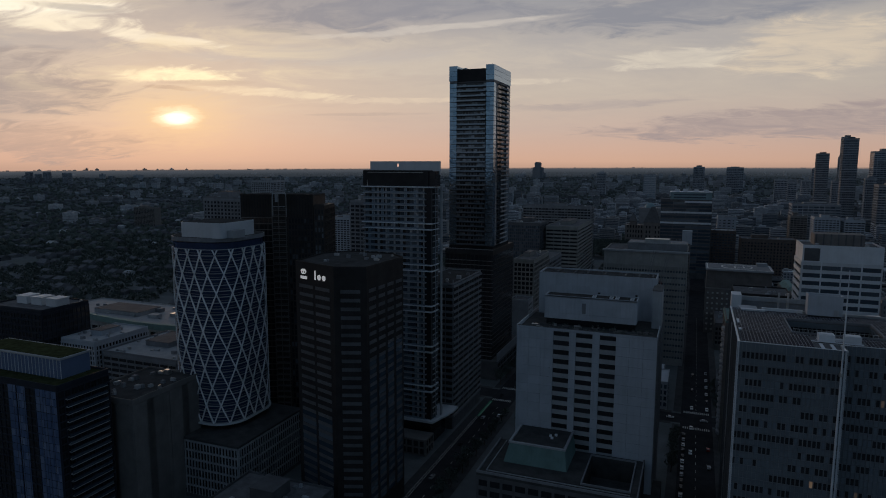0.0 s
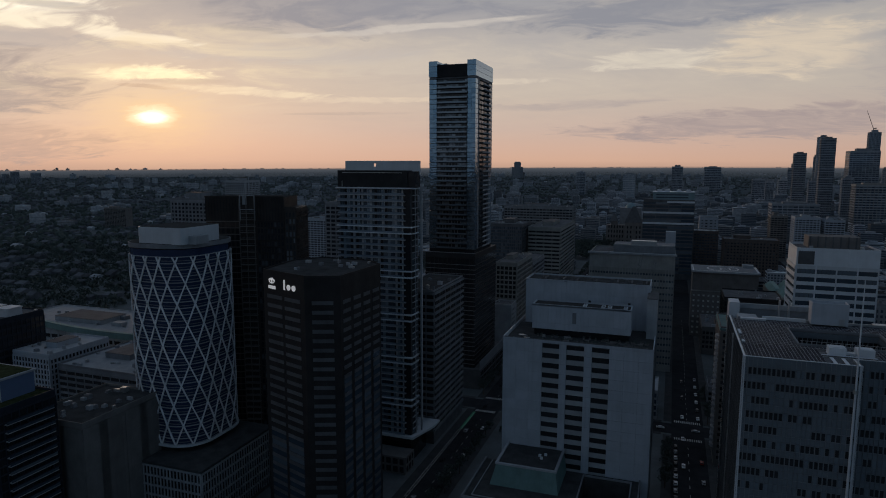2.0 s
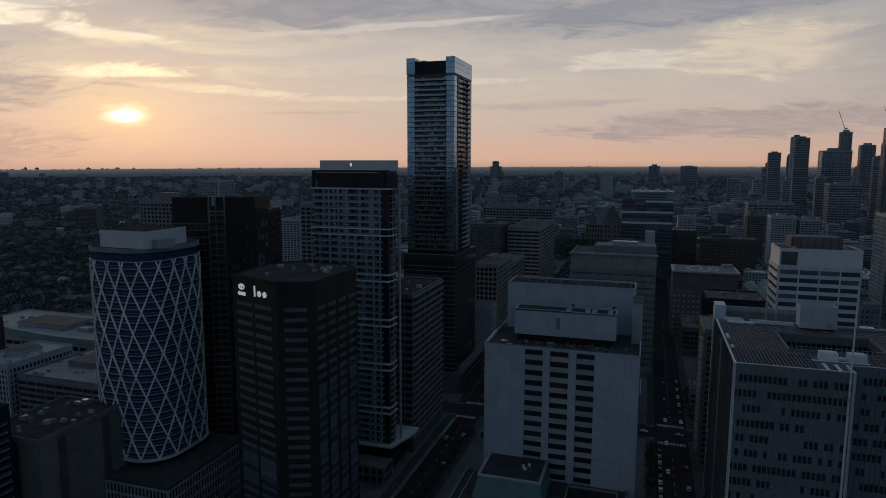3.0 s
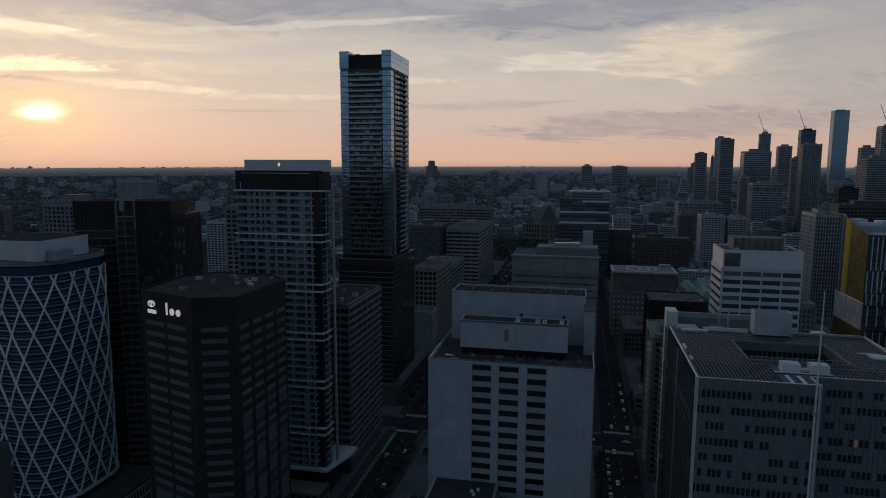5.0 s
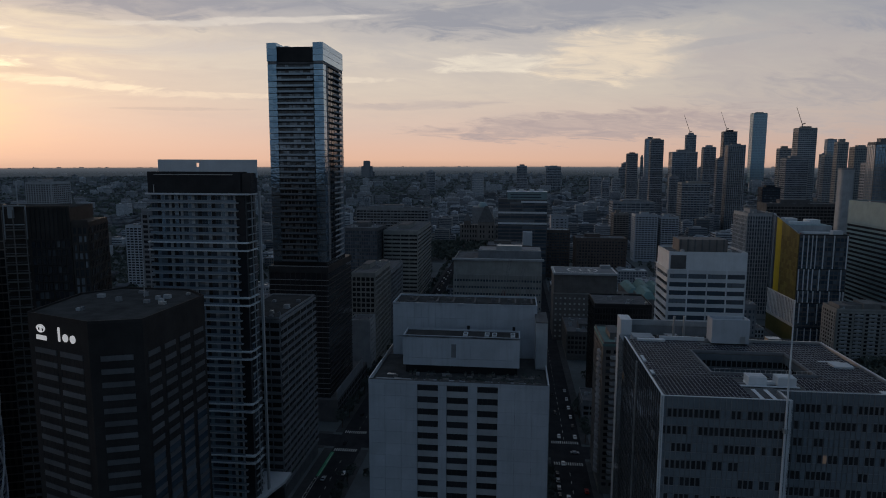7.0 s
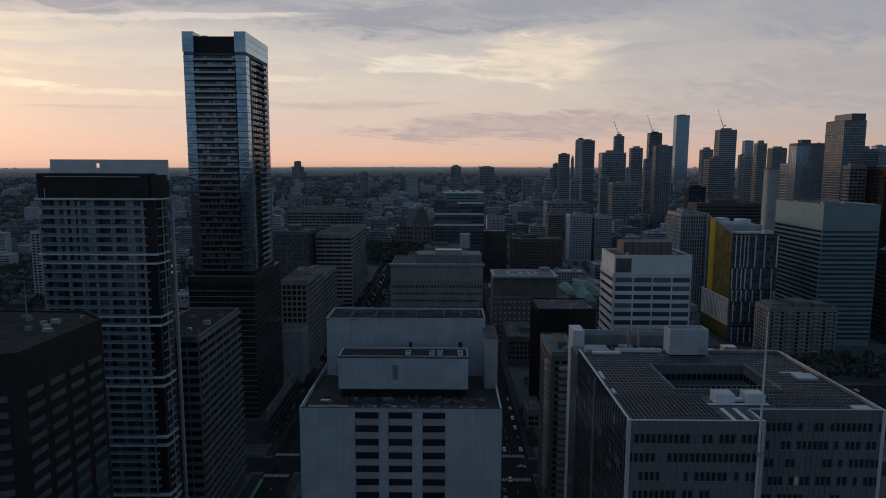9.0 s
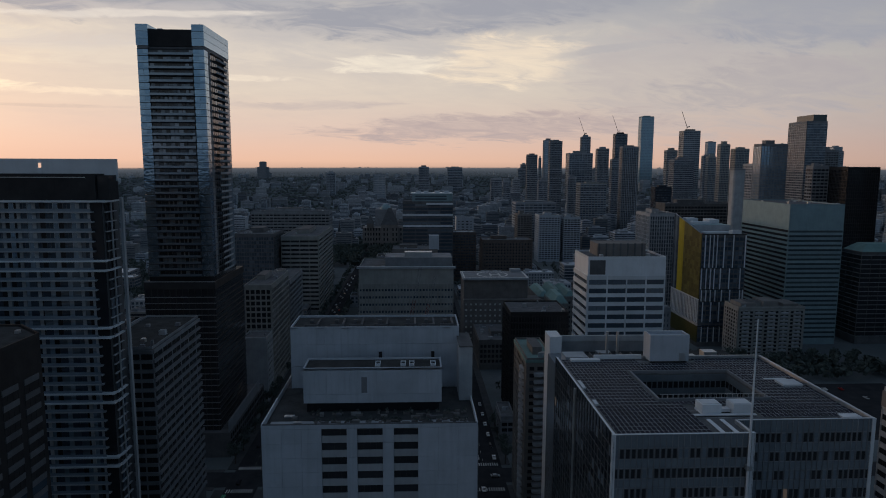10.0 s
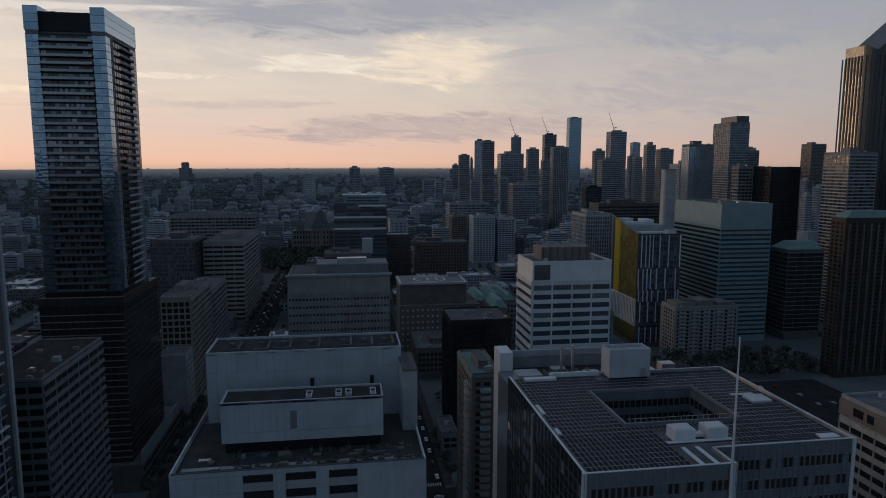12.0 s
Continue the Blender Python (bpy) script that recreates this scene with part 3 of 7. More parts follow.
def build_white_block():
    r = thing("precast_office_block", -35, 285, 0, "pale grey precast concrete block with three window bays and stepped penthouses", "building")
    X0, X1, Y0, ZT, FH = -64.0, -6.2, 260.8, 82.6, 4.05
    block("core", r, (X0 + 0.3, Y0 + 0.6, 0, X1 - 0.3, 312, 80.9), M_DGREY)
    f = Face(r, X0, Y0, 1, 0, X1 - X0)
    cols = [(0, 5.3), (5.3, 10.6), (10.6, 15.9), (22.6, 25.4), (32.2, 35.2), (41.7, 47.1), (47.1, 52.5), (52.5, 57.8)]
    for k in range(15):
        z = ZT - 1.2 - (k + 1) * FH
        for a, b in cols:
            f.put("panel", shared_box("panel", b - a - 0.05, 0.45, FH - 0.05, M_WHITE), a + 0.025, 0.0 + 0.012 * ((k * 7 + int(a)) % 3), z)
        for a, b in ((15.9, 22.6), (25.4, 32.2), (35.2, 41.7)):
            f.put("spandrel", shared_box("spandrel", b - a, 0.4, 1.95, M_PALE), a, 0.28, z + 0.02)
            f.put("window", window_mesh(b - a - 0.04, 2.02, M_BLACK, M_GLASSD, 3), a + 0.02, 0.50, z + 1.98)
    f.put("cornice", shared_box("cornice", X1 - X0, 0.5, 1.15, M_WHITE), 0, -0.02, ZT - 1.18)
    block("lower_wall", r, (X0, Y0, 0, X1, Y0 + 0.6, ZT - 1.2 - 15 * FH - 0.02), M_WHITE)
    # the sides
    s = Face(r, X1, Y0, 0, 1, 51)
    block("side_wall", r, (X1 - 0.3, Y0 + 0.5, 0, X1, 311.8, ZT - 0.05), M_GREY)
    grid(s, 26, ZT - 1.5, FH, 4.2, 1.9, 0.8, 0.15, 0.22, M_GREY, M_GLASSD, singly=40, margin=1.0)
    block("side_wall", r, (X0, Y0 + 0.5, 0, X0 + 0.3, 311.8, ZT - 0.05), M_PALE)
    # the terrace and its parapet
    block("terrace", r, (X0 + 0.5, Y0 + 0.5, 80.9, X1 - 0.5, 293.3, 81.25), M_ROOFD)
    for b in ((X0, Y0 + 0.48, 81.2, X0 + 0.35, 281, 82.75), (X1 - 0.35, Y0 + 0.48, 81.2, X1, 281.2, 82.75)):
        block("parapet", r, b, M_TRIM)
    block("coping", r, (X0 + 0.36, Y0 - 0.05, ZT - 0.02, X1 - 0.36, Y0 + 0.55, ZT + 0.14), M_DGREY)
    # the lower penthouse
    block("penthouse_base", r, (-53.9, 273.6, 81.25, -16.2, 281.6, 84.0), M_GLASSD)
    block("penthouse_body", r, (-54.7, 272.9, 84.0, -15.5, 282.2, 93.6), M_WHITE)
    pf = Face(r, -54.7, 272.7, 1, 0, 39.2)
    for i in range(12):
        pf.put("panel", shared_box("panel", 39.2 / 12 - 0.04, 0.22, 7.6, M_WHITE), i * 39.2 / 12 + 0.02, 0, 86.6)
        pf.put("panel", shared_box("panel", 39.2 / 12 - 0.04, 0.22, 2.5, M_WHITE), i * 39.2 / 12 + 0.02, 0, 84.05)
    pf.put("louvre", shared_box("louvre", 1.6, 0.1, 4.6, M_SPAN), 16.4, -0.06, 87.0)
    block("penthouse_roof", r, (-54.3, 273.3, 93.6, -15.9, 281.8, 93.9), M_ROOFD)
    part("parapet", boxes("parapet", [(-54.7, 272.7, 93.62, -15.5, 273.1, 94.35), (-54.7, 281.8, 93.62, -15.5, 282.2, 94.35), (-54.7, 273.1, 93.62, -54.3, 281.8, 94.35), (-15.9, 273.1, 93.62, -15.5, 281.8, 94.35)], M_WHITE), r)
    for x in (-34.6, -27.3, -24.8, -18.6):
        part("skylight", boxes("skylight", [(x, 275.0, 93.9, x + 1.5, 275.2, 94.3), (x, 279.2, 93.9, x + 1.5, 279.4, 94.3), (x, 275.2, 93.9, x + 0.2, 279.2, 94.3), (x + 1.3, 275.2, 93.9, x + 1.5, 279.2, 94.3), (x + 0.2, 276.6, 93.9, x + 1.3, 276.8, 94.25)], M_TRIM), r)
    # the upper block
    block("upper_body", r, (-62.0, 293.6, 80.9, -9.2, 309.3, 100.2), M_WHITE)
    uf = Face(r, -62.0, 293.4, 1, 0, 52.8)
    n = 20
    for i in range(n):
        uf.put("panel", shared_box("panel", 52.8 / n - 0.05, 0.22, 5.2, M_WHITE), i * 52.8 / n + 0.025, 0.012 * (i % 3), 95.4)
        uf.put("panel", shared_box("panel", 52.8 / n - 0.05, 0.22, 7.0, M_WHITE), i * 52.8 / n + 0.025, 0.012 * ((i + 1) % 3), 88.35)
        uf.put("panel", shared_box("panel", 52.8 / n - 0.05, 0.22, 6.9, M_WHITE), i * 52.8 / n + 0.025, 0.012 * ((i + 2) % 3), 81.4)
    for u in (27.5, 44.0):
        uf.put("vent", shared_box("vent", 1.0, 0.5, 2.3, M_BLACK), u, -0.35, 90.6)
    block("upper_roof", r, (-61.6, 294.0, 100.2, -9.6, 308.9, 100.35), M_ROOFD)
    part("parapet", boxes("parapet", [(-62, 293.4, 100.3, -9.2, 293.8, 101.0), (-62, 308.9, 100.3, -9.2, 309.3, 101.0), (-62, 293.8, 100.3, -61.6, 308.9, 101.0), (-9.6, 293.8, 100.3, -9.2, 308.9, 101.0)], M_WHITE), r)
    for x in (-58, -50, -44, -36, -27, -21, -15):
        part("duct", boxes("duct", [(x, 296.2, 100.35, x + 4.2, 296.6, 101.1), (x + 3.6, 296.6, 100.35, x + 4.2, 305, 101.1), (x + 1, 300.5, 100.35, x + 2.2, 302, 101.4)], M_DGREY), r)
    # the stair tower beside it
    block("stair_tower", r, (-9.9, 281.2, 80.9, -6.0, 297, 97.6), M_PALE)
    block("stair_cap", r, (-10.0, 281.1, 97.6, -5.9, 297.1, 97.9), M_DGREY)
    # clutter on the terrace
    crnd = random.Random(15)
    for i in range(26):
        x, y, w, h = crnd.uniform(-61, -12), crnd.choice((crnd.uniform(262.2, 264.2), crnd.uniform(267, 270))), crnd.uniform(0.6, 2.8), crnd.uniform(0.3, 1.1)
        block("terrace_box", r, (x, y, 81.25, x + w, y + crnd.uniform(0.6, 1.4), 81.25 + h), crnd.choice((M_BROWN, M_METAL, M_DGREY, M_TAN)))
    block("terrace_walk", r, (-62.5, 264.8, 81.25, -8.5, 266.4, 81.33), M_PALE)
    # planting on the terrace
    rnd = random.Random(5)
    plants = []
    for _ in range(70):
        x, y, h = rnd.uniform(-53, -8), rnd.choice([rnd.uniform(270.2, 272.2), rnd.uniform(264.5, 266.0)]), rnd.uniform(0.5, 1.5)
        plants.append((x, y, 81.25, x + rnd.uniform(0.5, 1.6), y + rnd.uniform(0.5, 1.2), 81.25 + h * 0.5))
    tub = part("planter", boxes("planter", plants, M_BROWN), r, kind="stuff")
    bush = leaf_clumps([((a + d) / 2, (b + e) / 2, z1 + 0.3, 0.75) for a, b, z0, d, e, z1 in plants], 9, 0.22, 26)
    part("planting", bush, r, kind="stuff", label="dark green shrubs on the terrace")


def leaf_clumps(clumps, seed, leaf=0.5, each=40):
    """Crowns of many small tilted leaf cards inside uneven ellipsoids (x, y, z, radius)."""
    rnd = np.random.RandomState(seed)
    vs, n = [], 0
    for x, y, z, r in clumps:
        d = rnd.normal(size=(each, 3))
        d /= np.linalg.norm(d, axis=1)[:, None]
        c = np.array([x, y, z]) + d * (r * rnd.uniform(0.45, 1.0, (each, 1))) * np.array([1, 1, 0.8])
        a = rnd.normal(size=(each, 3))
        a /= np.linalg.norm(a, axis=1)[:, None]
        b = np.cross(a, rnd.normal(size=(each, 3)))
        b /= np.linalg.norm(b, axis=1)[:, None]
        s = leaf * rnd.uniform(0.6, 1.4, (each, 1)) * max(0.6, r / 3)
        vs.append(np.stack([c - a * s - b * s * 0.6, c + a * s - b * s * 0.6, c + a * s + b * s * 0.6, c - a * s + b * s * 0.6], 1).reshape(-1, 3))
        n += each
    v = np.concatenate(vs)
    me = bpy.data.meshes.new("leaves")
    me.vertices.add(len(v))
    me.vertices.foreach_set("co", v.ravel())
    me.loops.add(len(v))
    me.loops.foreach_set("vertex_index", np.arange(len(v)))
    me.polygons.add(n)
    me.polygons.foreach_set("loop_start", np.arange(0, len(v), 4))
    me.materials.append(M_LEAF)
    me.update(calc_edges=True)
    return me


build_white_block()

# ---- the low podium in front of it, with a green glass-walled lantern ----


def build_podium():
    r = thing("podium_building", -42, 245, 0, "low dark podium with pale green roof lantern and sunken court", "building")
    z = 30.0
    x0, x1, y0, y1 = -70.5, -9.0, 226.5, 260.6
    a0, a1, b0, b1 = -30.0, -12.5, 232.0, 258.0
    for w in ((x0, y0, 0, x1, b0, z), (x0, b0, 0, a0, y1, z), (a1, b0, 0, x1, b1, z), (a0, b1, 0, x1, y1, z), (a0, b0, 0, a1, b1, z - 9), (x1, 240, 0, -2.6, y1 + 14, z - 14)):
        block("wing", r, w, M_ROOFD)
    f = Face(r, x0, y0, 1, 0, x1 - x0)
    grid(f, 3, z - 1, 4.2, 5.1, 1.6, 1.0, 0.2, 0.3, M_DGREY, M_GLASSD, singly=24)
    part("parapet", boxes("parapet", [(x0, y0, z, x1, y0 + 0.5, z + 0.9), (x0, y0 + 0.5, z, x0 + 0.5, y1, z + 0.9), (x1 - 0.5, y0 + 0.5, z, x1, y1, z + 0.9)], M_GREY), r)
    part("court_kerb", boxes("court_kerb", [(a0 - 0.5, b0 - 0.5, z, a1 + 0.5, b0, z + 0.7), (a0 - 0.5, b1, z, a1 + 0.5, b1 + 0.5, z + 0.7), (a0 - 0.5, b0, z, a0, b1, z + 0.7), (a1, b0, z, a1 + 0.5, b1, z + 0.7)], M_GREY), r)
    part("edge_line", boxes("edge_line", [(x0 + 3, y0 + 3, z, x1 - 3, y0 + 3.3, z + 0.3), (x0 + 3, y0 + 3.3, z, x0 + 3.3, y1 - 1, z + 0.3)], M_PALE), r)
    a = [(-63.2, 239.6), (-37.2, 239.6), (-37.2, 260.5), (-63.2, 260.5)]
    b = [(-61.0, 241.0), (-38.4, 241.0), (-38.4, 260.5), (-61.0, 260.5)]
    part("lantern", prism("lantern", a, z, 38.0, M_COPPER, b), r, label="pale green sloping lantern walls")
    part("lantern_rim", boxes("lantern_rim", [(-61.4, 240.6, 38.0, -38.0, 241.6, 38.7), (-61.4, 241.6, 38.0, -60.4, 260.5, 38.7), (-39.0, 241.6, 38.0, -38.0, 260.5, 38.7)], M_PALE), r)
    block("lantern_roof", r, (-60.4, 241.6, 38.0, -39, 260.5, 38.1), M_ROOFD)
    for x, y in ((-47, 252), (-45, 253.5), (-46, 250)):
        block("roof_vent", r, (x, y, 38.1, x + 1.0, y + 1.0, 38.9), M_TRIM)


build_podium()

# ---- the glass office block with a panelled roof and a court ----


def build_glass_block():
    r = thing("glass_office_block", 53, 260, 0, "grey glass curtain-wall office block with solar panels round a roof court", "building")
    H = 90.6
    cx0, cx1, cy0, cy1 = 40.2, 68.8, 253.6, 275.8
    wings = [(21.2, 230.7, 0, 52.8, cy0, H), (52.8, 238.0, 0, 85.8, cy0, H), (21.2, cy0, 0, cx0, cy1, H), (cx1, cy0, 0, 85.8, cy1, H), (21.2, cy1, 0, 85.8, 289, H)]
    part("core", boxes("core", wings, M_DGREY), r)
    block("court_floor", r, (cx0, cy0, 0, cx1, cy1, 78), M_DGREY)
    FH = 4.7
    front = [(21.0, 230.5, 1, 0, 32.0), (53.0, 237.8, 1, 0, 33.0)]
    rnd = random.Random(3)

    def curtain(face, bay, singly, floors=19, glass=M_SPANG, edge=M_SPAN):
        n = round(face.w / bay)
        bw = face.w / n
        fin = shared_box("mullion", 0.12, 0.26, H + 1.3 - 4.0, edge)
        face.put("glass_skin", shared_box("glass_skin", face.w, 0.12, H + 1.2 - 4.0, glass), 0, -0.12, 4.0)
        for i in range(n + 1):
            face.put("mullion", fin, i * bw - 0.05, -0.30, 4.0)
        lines = []
        rest, veiled, count = [], [], 0
        dark, pale = window_mesh(bw * 0.70, 2.25, M_DGREY, M_GLASSD, 0), window_mesh(bw * 0.70, 2.25, M_SPAN, M_GLASSC, 0)
        for k in range(floors):
            z = 88.55 - 2.25 - k * FH
            if z < 3:
                break
            lines += [(0, -0.2, z - 0.2, face.w, -0.1, z - 0.04), (0, -0.2, z + 2.35, face.w, -0.1, z + 2.5)]
            run, op = 0, False
            for i in range(n):
                if run == 0:
                    op, run = rnd.random() < 0.86, rnd.randint(3, 9)
                run -= 1
                if not op:
                    continue
                u = i * bw + bw * 0.15
                if count < singly:
                    face.put("window", pale if rnd.random() < 0.3 else dark, u, -0.21, z)
                    count += 1
                else:
                    (veiled if rnd.random() < 0.3 else rest).append((u, -0.17, z, u + bw * 0.70, -0.1, z + 2.25))
        face.bulk("transom", lines, [edge])
        if rest:
            face.bulk("glazing", rest, [M_GLASSD])
        if veiled:
            face.bulk("veiled_glazing", veiled, [M_GLASSC])

    curtain(Face(r, *front[0]), 1.33, 75)
    curtain(Face(r, *front[1]), 1.33, 75)
    curtain(Face(r, 53.0, 230.5, 0, 1, 7.3), 1.45, 0)
    curtain(Face(r, 21.0, 289, 0, -1, 58.5), 2.6, 20, 19, M_GLASS, M_DGREY)
    block("side_post", r, (20.5, 264, 0, 21.0, 264.8, H), M_METAL)
    curtain(Face(r, 86.0, 237.8, 0, 1, 51.2), 1.6, 0, 8)
    for x, y in ((20.7, 230.2), (52.4, 230.2), (85.5, 237.4)):
        block("corner_post", r, (x, y, 0, x + 0.8, y + 0.8, H + 1.4), M_TRIM)
    # the court's inner walls
    back = Face(r, cx0, cy1 - 0.02, 1, 0, cx1 - cx0)
    grid(back, 78, H - 0.3, 4.0, 1.6, 2.0, 0.25, 0.05, 0.12, M_SPANG, M_GLASSD, singly=30, bars=0)
    side = Face(r, cx1 - 0.02, cy1, 0, -1, cy1 - cy0)
    grid(side, 78, H - 0.3, 4.0, 2.2, 2.0, 0.3, 0.05, 0.12, M_SPANG, M_GLASSD, singly=12, bars=0)
    # the roof: decks, gutters and parapets
    part("roof_deck", boxes("roof_deck", [(a, b, H, d, e, H + 0.35) for a, b, _, d, e, _ in wings], M_ROOF), r)
    part("coping", boxes("coping", [(20.9, 230.3, H + 1.3, 53, 230.75, H + 1.42), (20.9, 230.75, H + 1.3, 21.3, 289, H + 1.42), (53.02, 237.6, H + 1.3, 86.1, 238.0, H + 1.42), (85.7, 238.0, H + 1.3, 86.1, 289, H + 1.42)], M_TRIM), r)
    part("parapet", boxes("parapet", [(21.0, 230.4, H + 0.3, 53, 231.0, H + 1.3), (53.0, 237.7, H + 0.3, 86, 238.3, H + 1.3), (21.0, 231.0, H + 0.3, 21.6, 289, H + 1.3), (85.4, 238.3, H + 0.3, 86, 289, H + 1.3), (48, 288.6, H + 0.3, 85.4, 289.2, H + 1.5), (52.4, 231.0, H + 0.3, 53, 238.3, H + 1.2)], M_METAL), r)
    part("court_kerb", boxes("court_kerb", [(cx0 - 0.5, cy0 - 0.5, H + 0.3, cx1 + 0.5, cy0, H + 1.0), (cx0 - 0.5, cy1, H + 0.3, cx1 + 0.5, cy1 + 0.5, H + 1.0), (cx0 - 0.5, cy0, H + 0.3, cx0, cy1, H + 1.0), (cx1, cy0, H + 0.3, cx1 + 0.5, cy1, H + 1.0)], M_SPAN), r)
    bal = shared_box("balustrade_post", 0.12, 0.12, 1.0, M_METAL)
    for i in range(20):
        part("balustrade_post", bal, r, Matrix.Translation((cx0 + 0.6 + i * 1.42, cy0 - 0.3, H + 1.0)))
    block("rail", r, (cx0, cy0 - 0.3, H + 1.95, cx1, cy0 - 0.2, H + 2.05), M_METAL)
    # solar panels: the front ones singly, the rest as one part
    pv = boxes("solar_panel", [(0, 0, 0, 1.06, 2.06, 0.06), (0.06, 0.10, 0.02, 1.0, 1.96, 0.075)], [M_PALE, M_SOLAR])
    pv.polygons.foreach_set("material_index", [0] * 6 + [1] * 6)
    rest, made = [], 0
    y = 231.9
    while y < 287:
        x = 22.5
        while x < 84.2:
            inside_court = cx0 - 2.0 < x < cx1 + 0.9 and cy0 - 2.9 < y < cy1 + 0.8
            notch = x > 44.5 and y < 240.8 and x < 56.5 or x > 52 and y < 240.2
            hut = 45.0 < x < 62.5 and y > 282.0
            kit = 43.5 < x < 61 and 239.2 < y < 248.2
            if not (inside_court or notch or hut or kit):
                if made < 200:
                    part("solar_panel", pv, r, Matrix.Translation((x, y, H + 0.55)) @ Matrix.Rotation(radians(3), 4, "X"))
                    made += 1
                else:
                    rest += [(x, y, H + 0.56, x + 1.06, y + 2.06, H + 0.62), (x + 0.06, y + 0.10, H + 0.58, x + 1.0, y + 1.96, H + 0.635)]
            x += 1.10
        y += 2.27
    field = boxes("solar_panel_field", rest, [M_PALE, M_SOLAR])
    field.polygons.foreach_set("material_index", ([0] * 6 + [1] * 6) * (len(rest) // 2))
    part("solar_panel_field", field, r, kind="stuff")
    rails = [(23.3, 232.4 + i * 4.48, H + 0.35, 84.5, 232.5 + i * 4.48, H + 0.5) for i in range(2, 13) if not cy0 - 3 < 232.4 + i * 4.48 < cy1 + 1.5]
    part("panel_rail", boxes("panel_rail", rails, M_METAL), r)
    # white cooling units with a catwalk
    for x in (46.8, 54.6):
        part("cooling_unit", boxes("cooling_unit", [(x, 243.4, H + 0.35, x + 5.0, 247.6, H + 0.7), (x + 0.1, 243.5, H + 0.7, x + 4.9, 247.5, H + 2.9), (x + 0.5, 244.0, H + 2.9, x + 4.5, 247.0, H + 3.05)], M_TRIM), r)
    part("catwalk", boxes("catwalk", [(44.5, 242.2, H + 0.6, 60, 243.3, H + 0.75), (51.9, 244.6, H + 0.6, 54.5, 246.4, H + 1.3)], M_TRIM), r)
    for x in (46.4, 49.6):
        part("catwalk", boxes("catwalk", [(x, 232.2, H + 0.5, x + 1.0, 240.2, H + 0.66)], M_TRIM), r)
    for b in ((78, 262, H + 0.4, 83.5, 266.5, H + 1.2), (76, 268, H + 0.4, 82.5, 269.2, H + 0.7), (80, 240, H + 0.4, 84.6, 242.2, H + 0.8), (25, 286, H + 0.4, 34, 288, H + 1.3), (22.3, 262, H + 0.4, 23.2, 268, H + 1.0), (22.3, 250, H + 0.4, 23.2, 253, H + 1.0)):
        block("roof_duct", r, b, M_TRIM)
    # the stair hut
    part("stair_hut", boxes("stair_hut", [(49.0, 284.8, H + 1.0, 61.2, 285.2, 99.8), (49.0, 290.2, H + 1.0, 61.2, 290.6, 99.8), (49.0, 285.2, H + 1.0, 49.4, 290.2, 99.8), (60.8, 285.2, H + 1.0, 61.2, 290.2, 99.8), (49.4, 285.2, H + 1.0, 60.8, 290.2, 98.9)], M_WHITE), r)
    block("hut_base", r, (49.4, 285.3, H + 0.3, 60.8, 290.1, H + 1.0), M_BLACK)
    block("hut_door", r, (58.2, 284.65, H + 1.1, 60.0, 284.8, H + 3.6), M_METAL)
    # the rear frame and the white fin
    block("rear_core", r, (26.6, 289.2, 0, 85.8, 312.4, 86.5), M_DGREY)
    block("rear_roof", r, (26.8, 289.3, 86.5, 85.6, 312.2, 86.8), M_ROOFD)
    block("rear_beam", r, (26.3, 311.6, 90.6, 62.0, 312.6, 92.6), M_PALE)
    block("rear_screen", r, (26.3, 312.0, 86.5, 62.0, 312.4, 90.5), M_GREY)
    for i in range(5):
        block("screen_wall", r, (34.0 + i * 3.4, 291.5, 86.8, 34.3 + i * 3.4, 299, 90.4), M_TAN)
    block("hatch", r, (24.5, 291, 88.5, 31.5, 297, 91.3), M_PALE)
    block("rear_beam", r, (33, 289.3, H + 0.4, 48, 290.0, H + 1.7), M_TRIM)
    block("white_fin", r, (22.2, 304.6, 0, 26.2, 312.8, 94.2), M_TRIM)
    block("glazed_link", r, (21.6, 289.2, 0, 26.5, 304.5, 88.5), M_GLASSC)
    for i in range(6):
        block("rear_unit", r, (29 + i * 9, 297 + (i % 2) * 5, 86.8, 33.5 + i * 9, 300.5 + (i % 2) * 5, 89.2), M_METAL)
    for x in (40, 43.5):
        block("flue", r, (x, 300, 86.8, x + 0.7, 300.7, 97), M_METAL)


build_glass_block()


def tube(name, pts, radii, mat, seg=8):
    """A round tapering tube along points."""
    v, f = [], []
    for i, (p, rad) in enumerate(zip(pts, radii)):
        a = Vector(pts[min(i + 1, len(pts) - 1)]) - Vector(pts[max(i - 1, 0)])
        q = a.to_track_quat("Z", "Y")
        v += [tuple(Vector(p) + q @ Vector((rad * math.cos(2 * math.pi * k / seg), rad * math.sin(2 * math.pi * k / seg), 0))) for k in range(seg)]
    for i in range(len(pts) - 1):
        f += [(i * seg + k, i * seg + (k + 1) % seg, (i + 1) * seg + (k + 1) % seg, (i + 1) * seg + k) for k in range(seg)]
    f += [tuple(range(seg))[::-1], tuple(range((len(pts) - 1) * seg, len(pts) * seg))]
    return mesh_of(name, v, f, [mat])


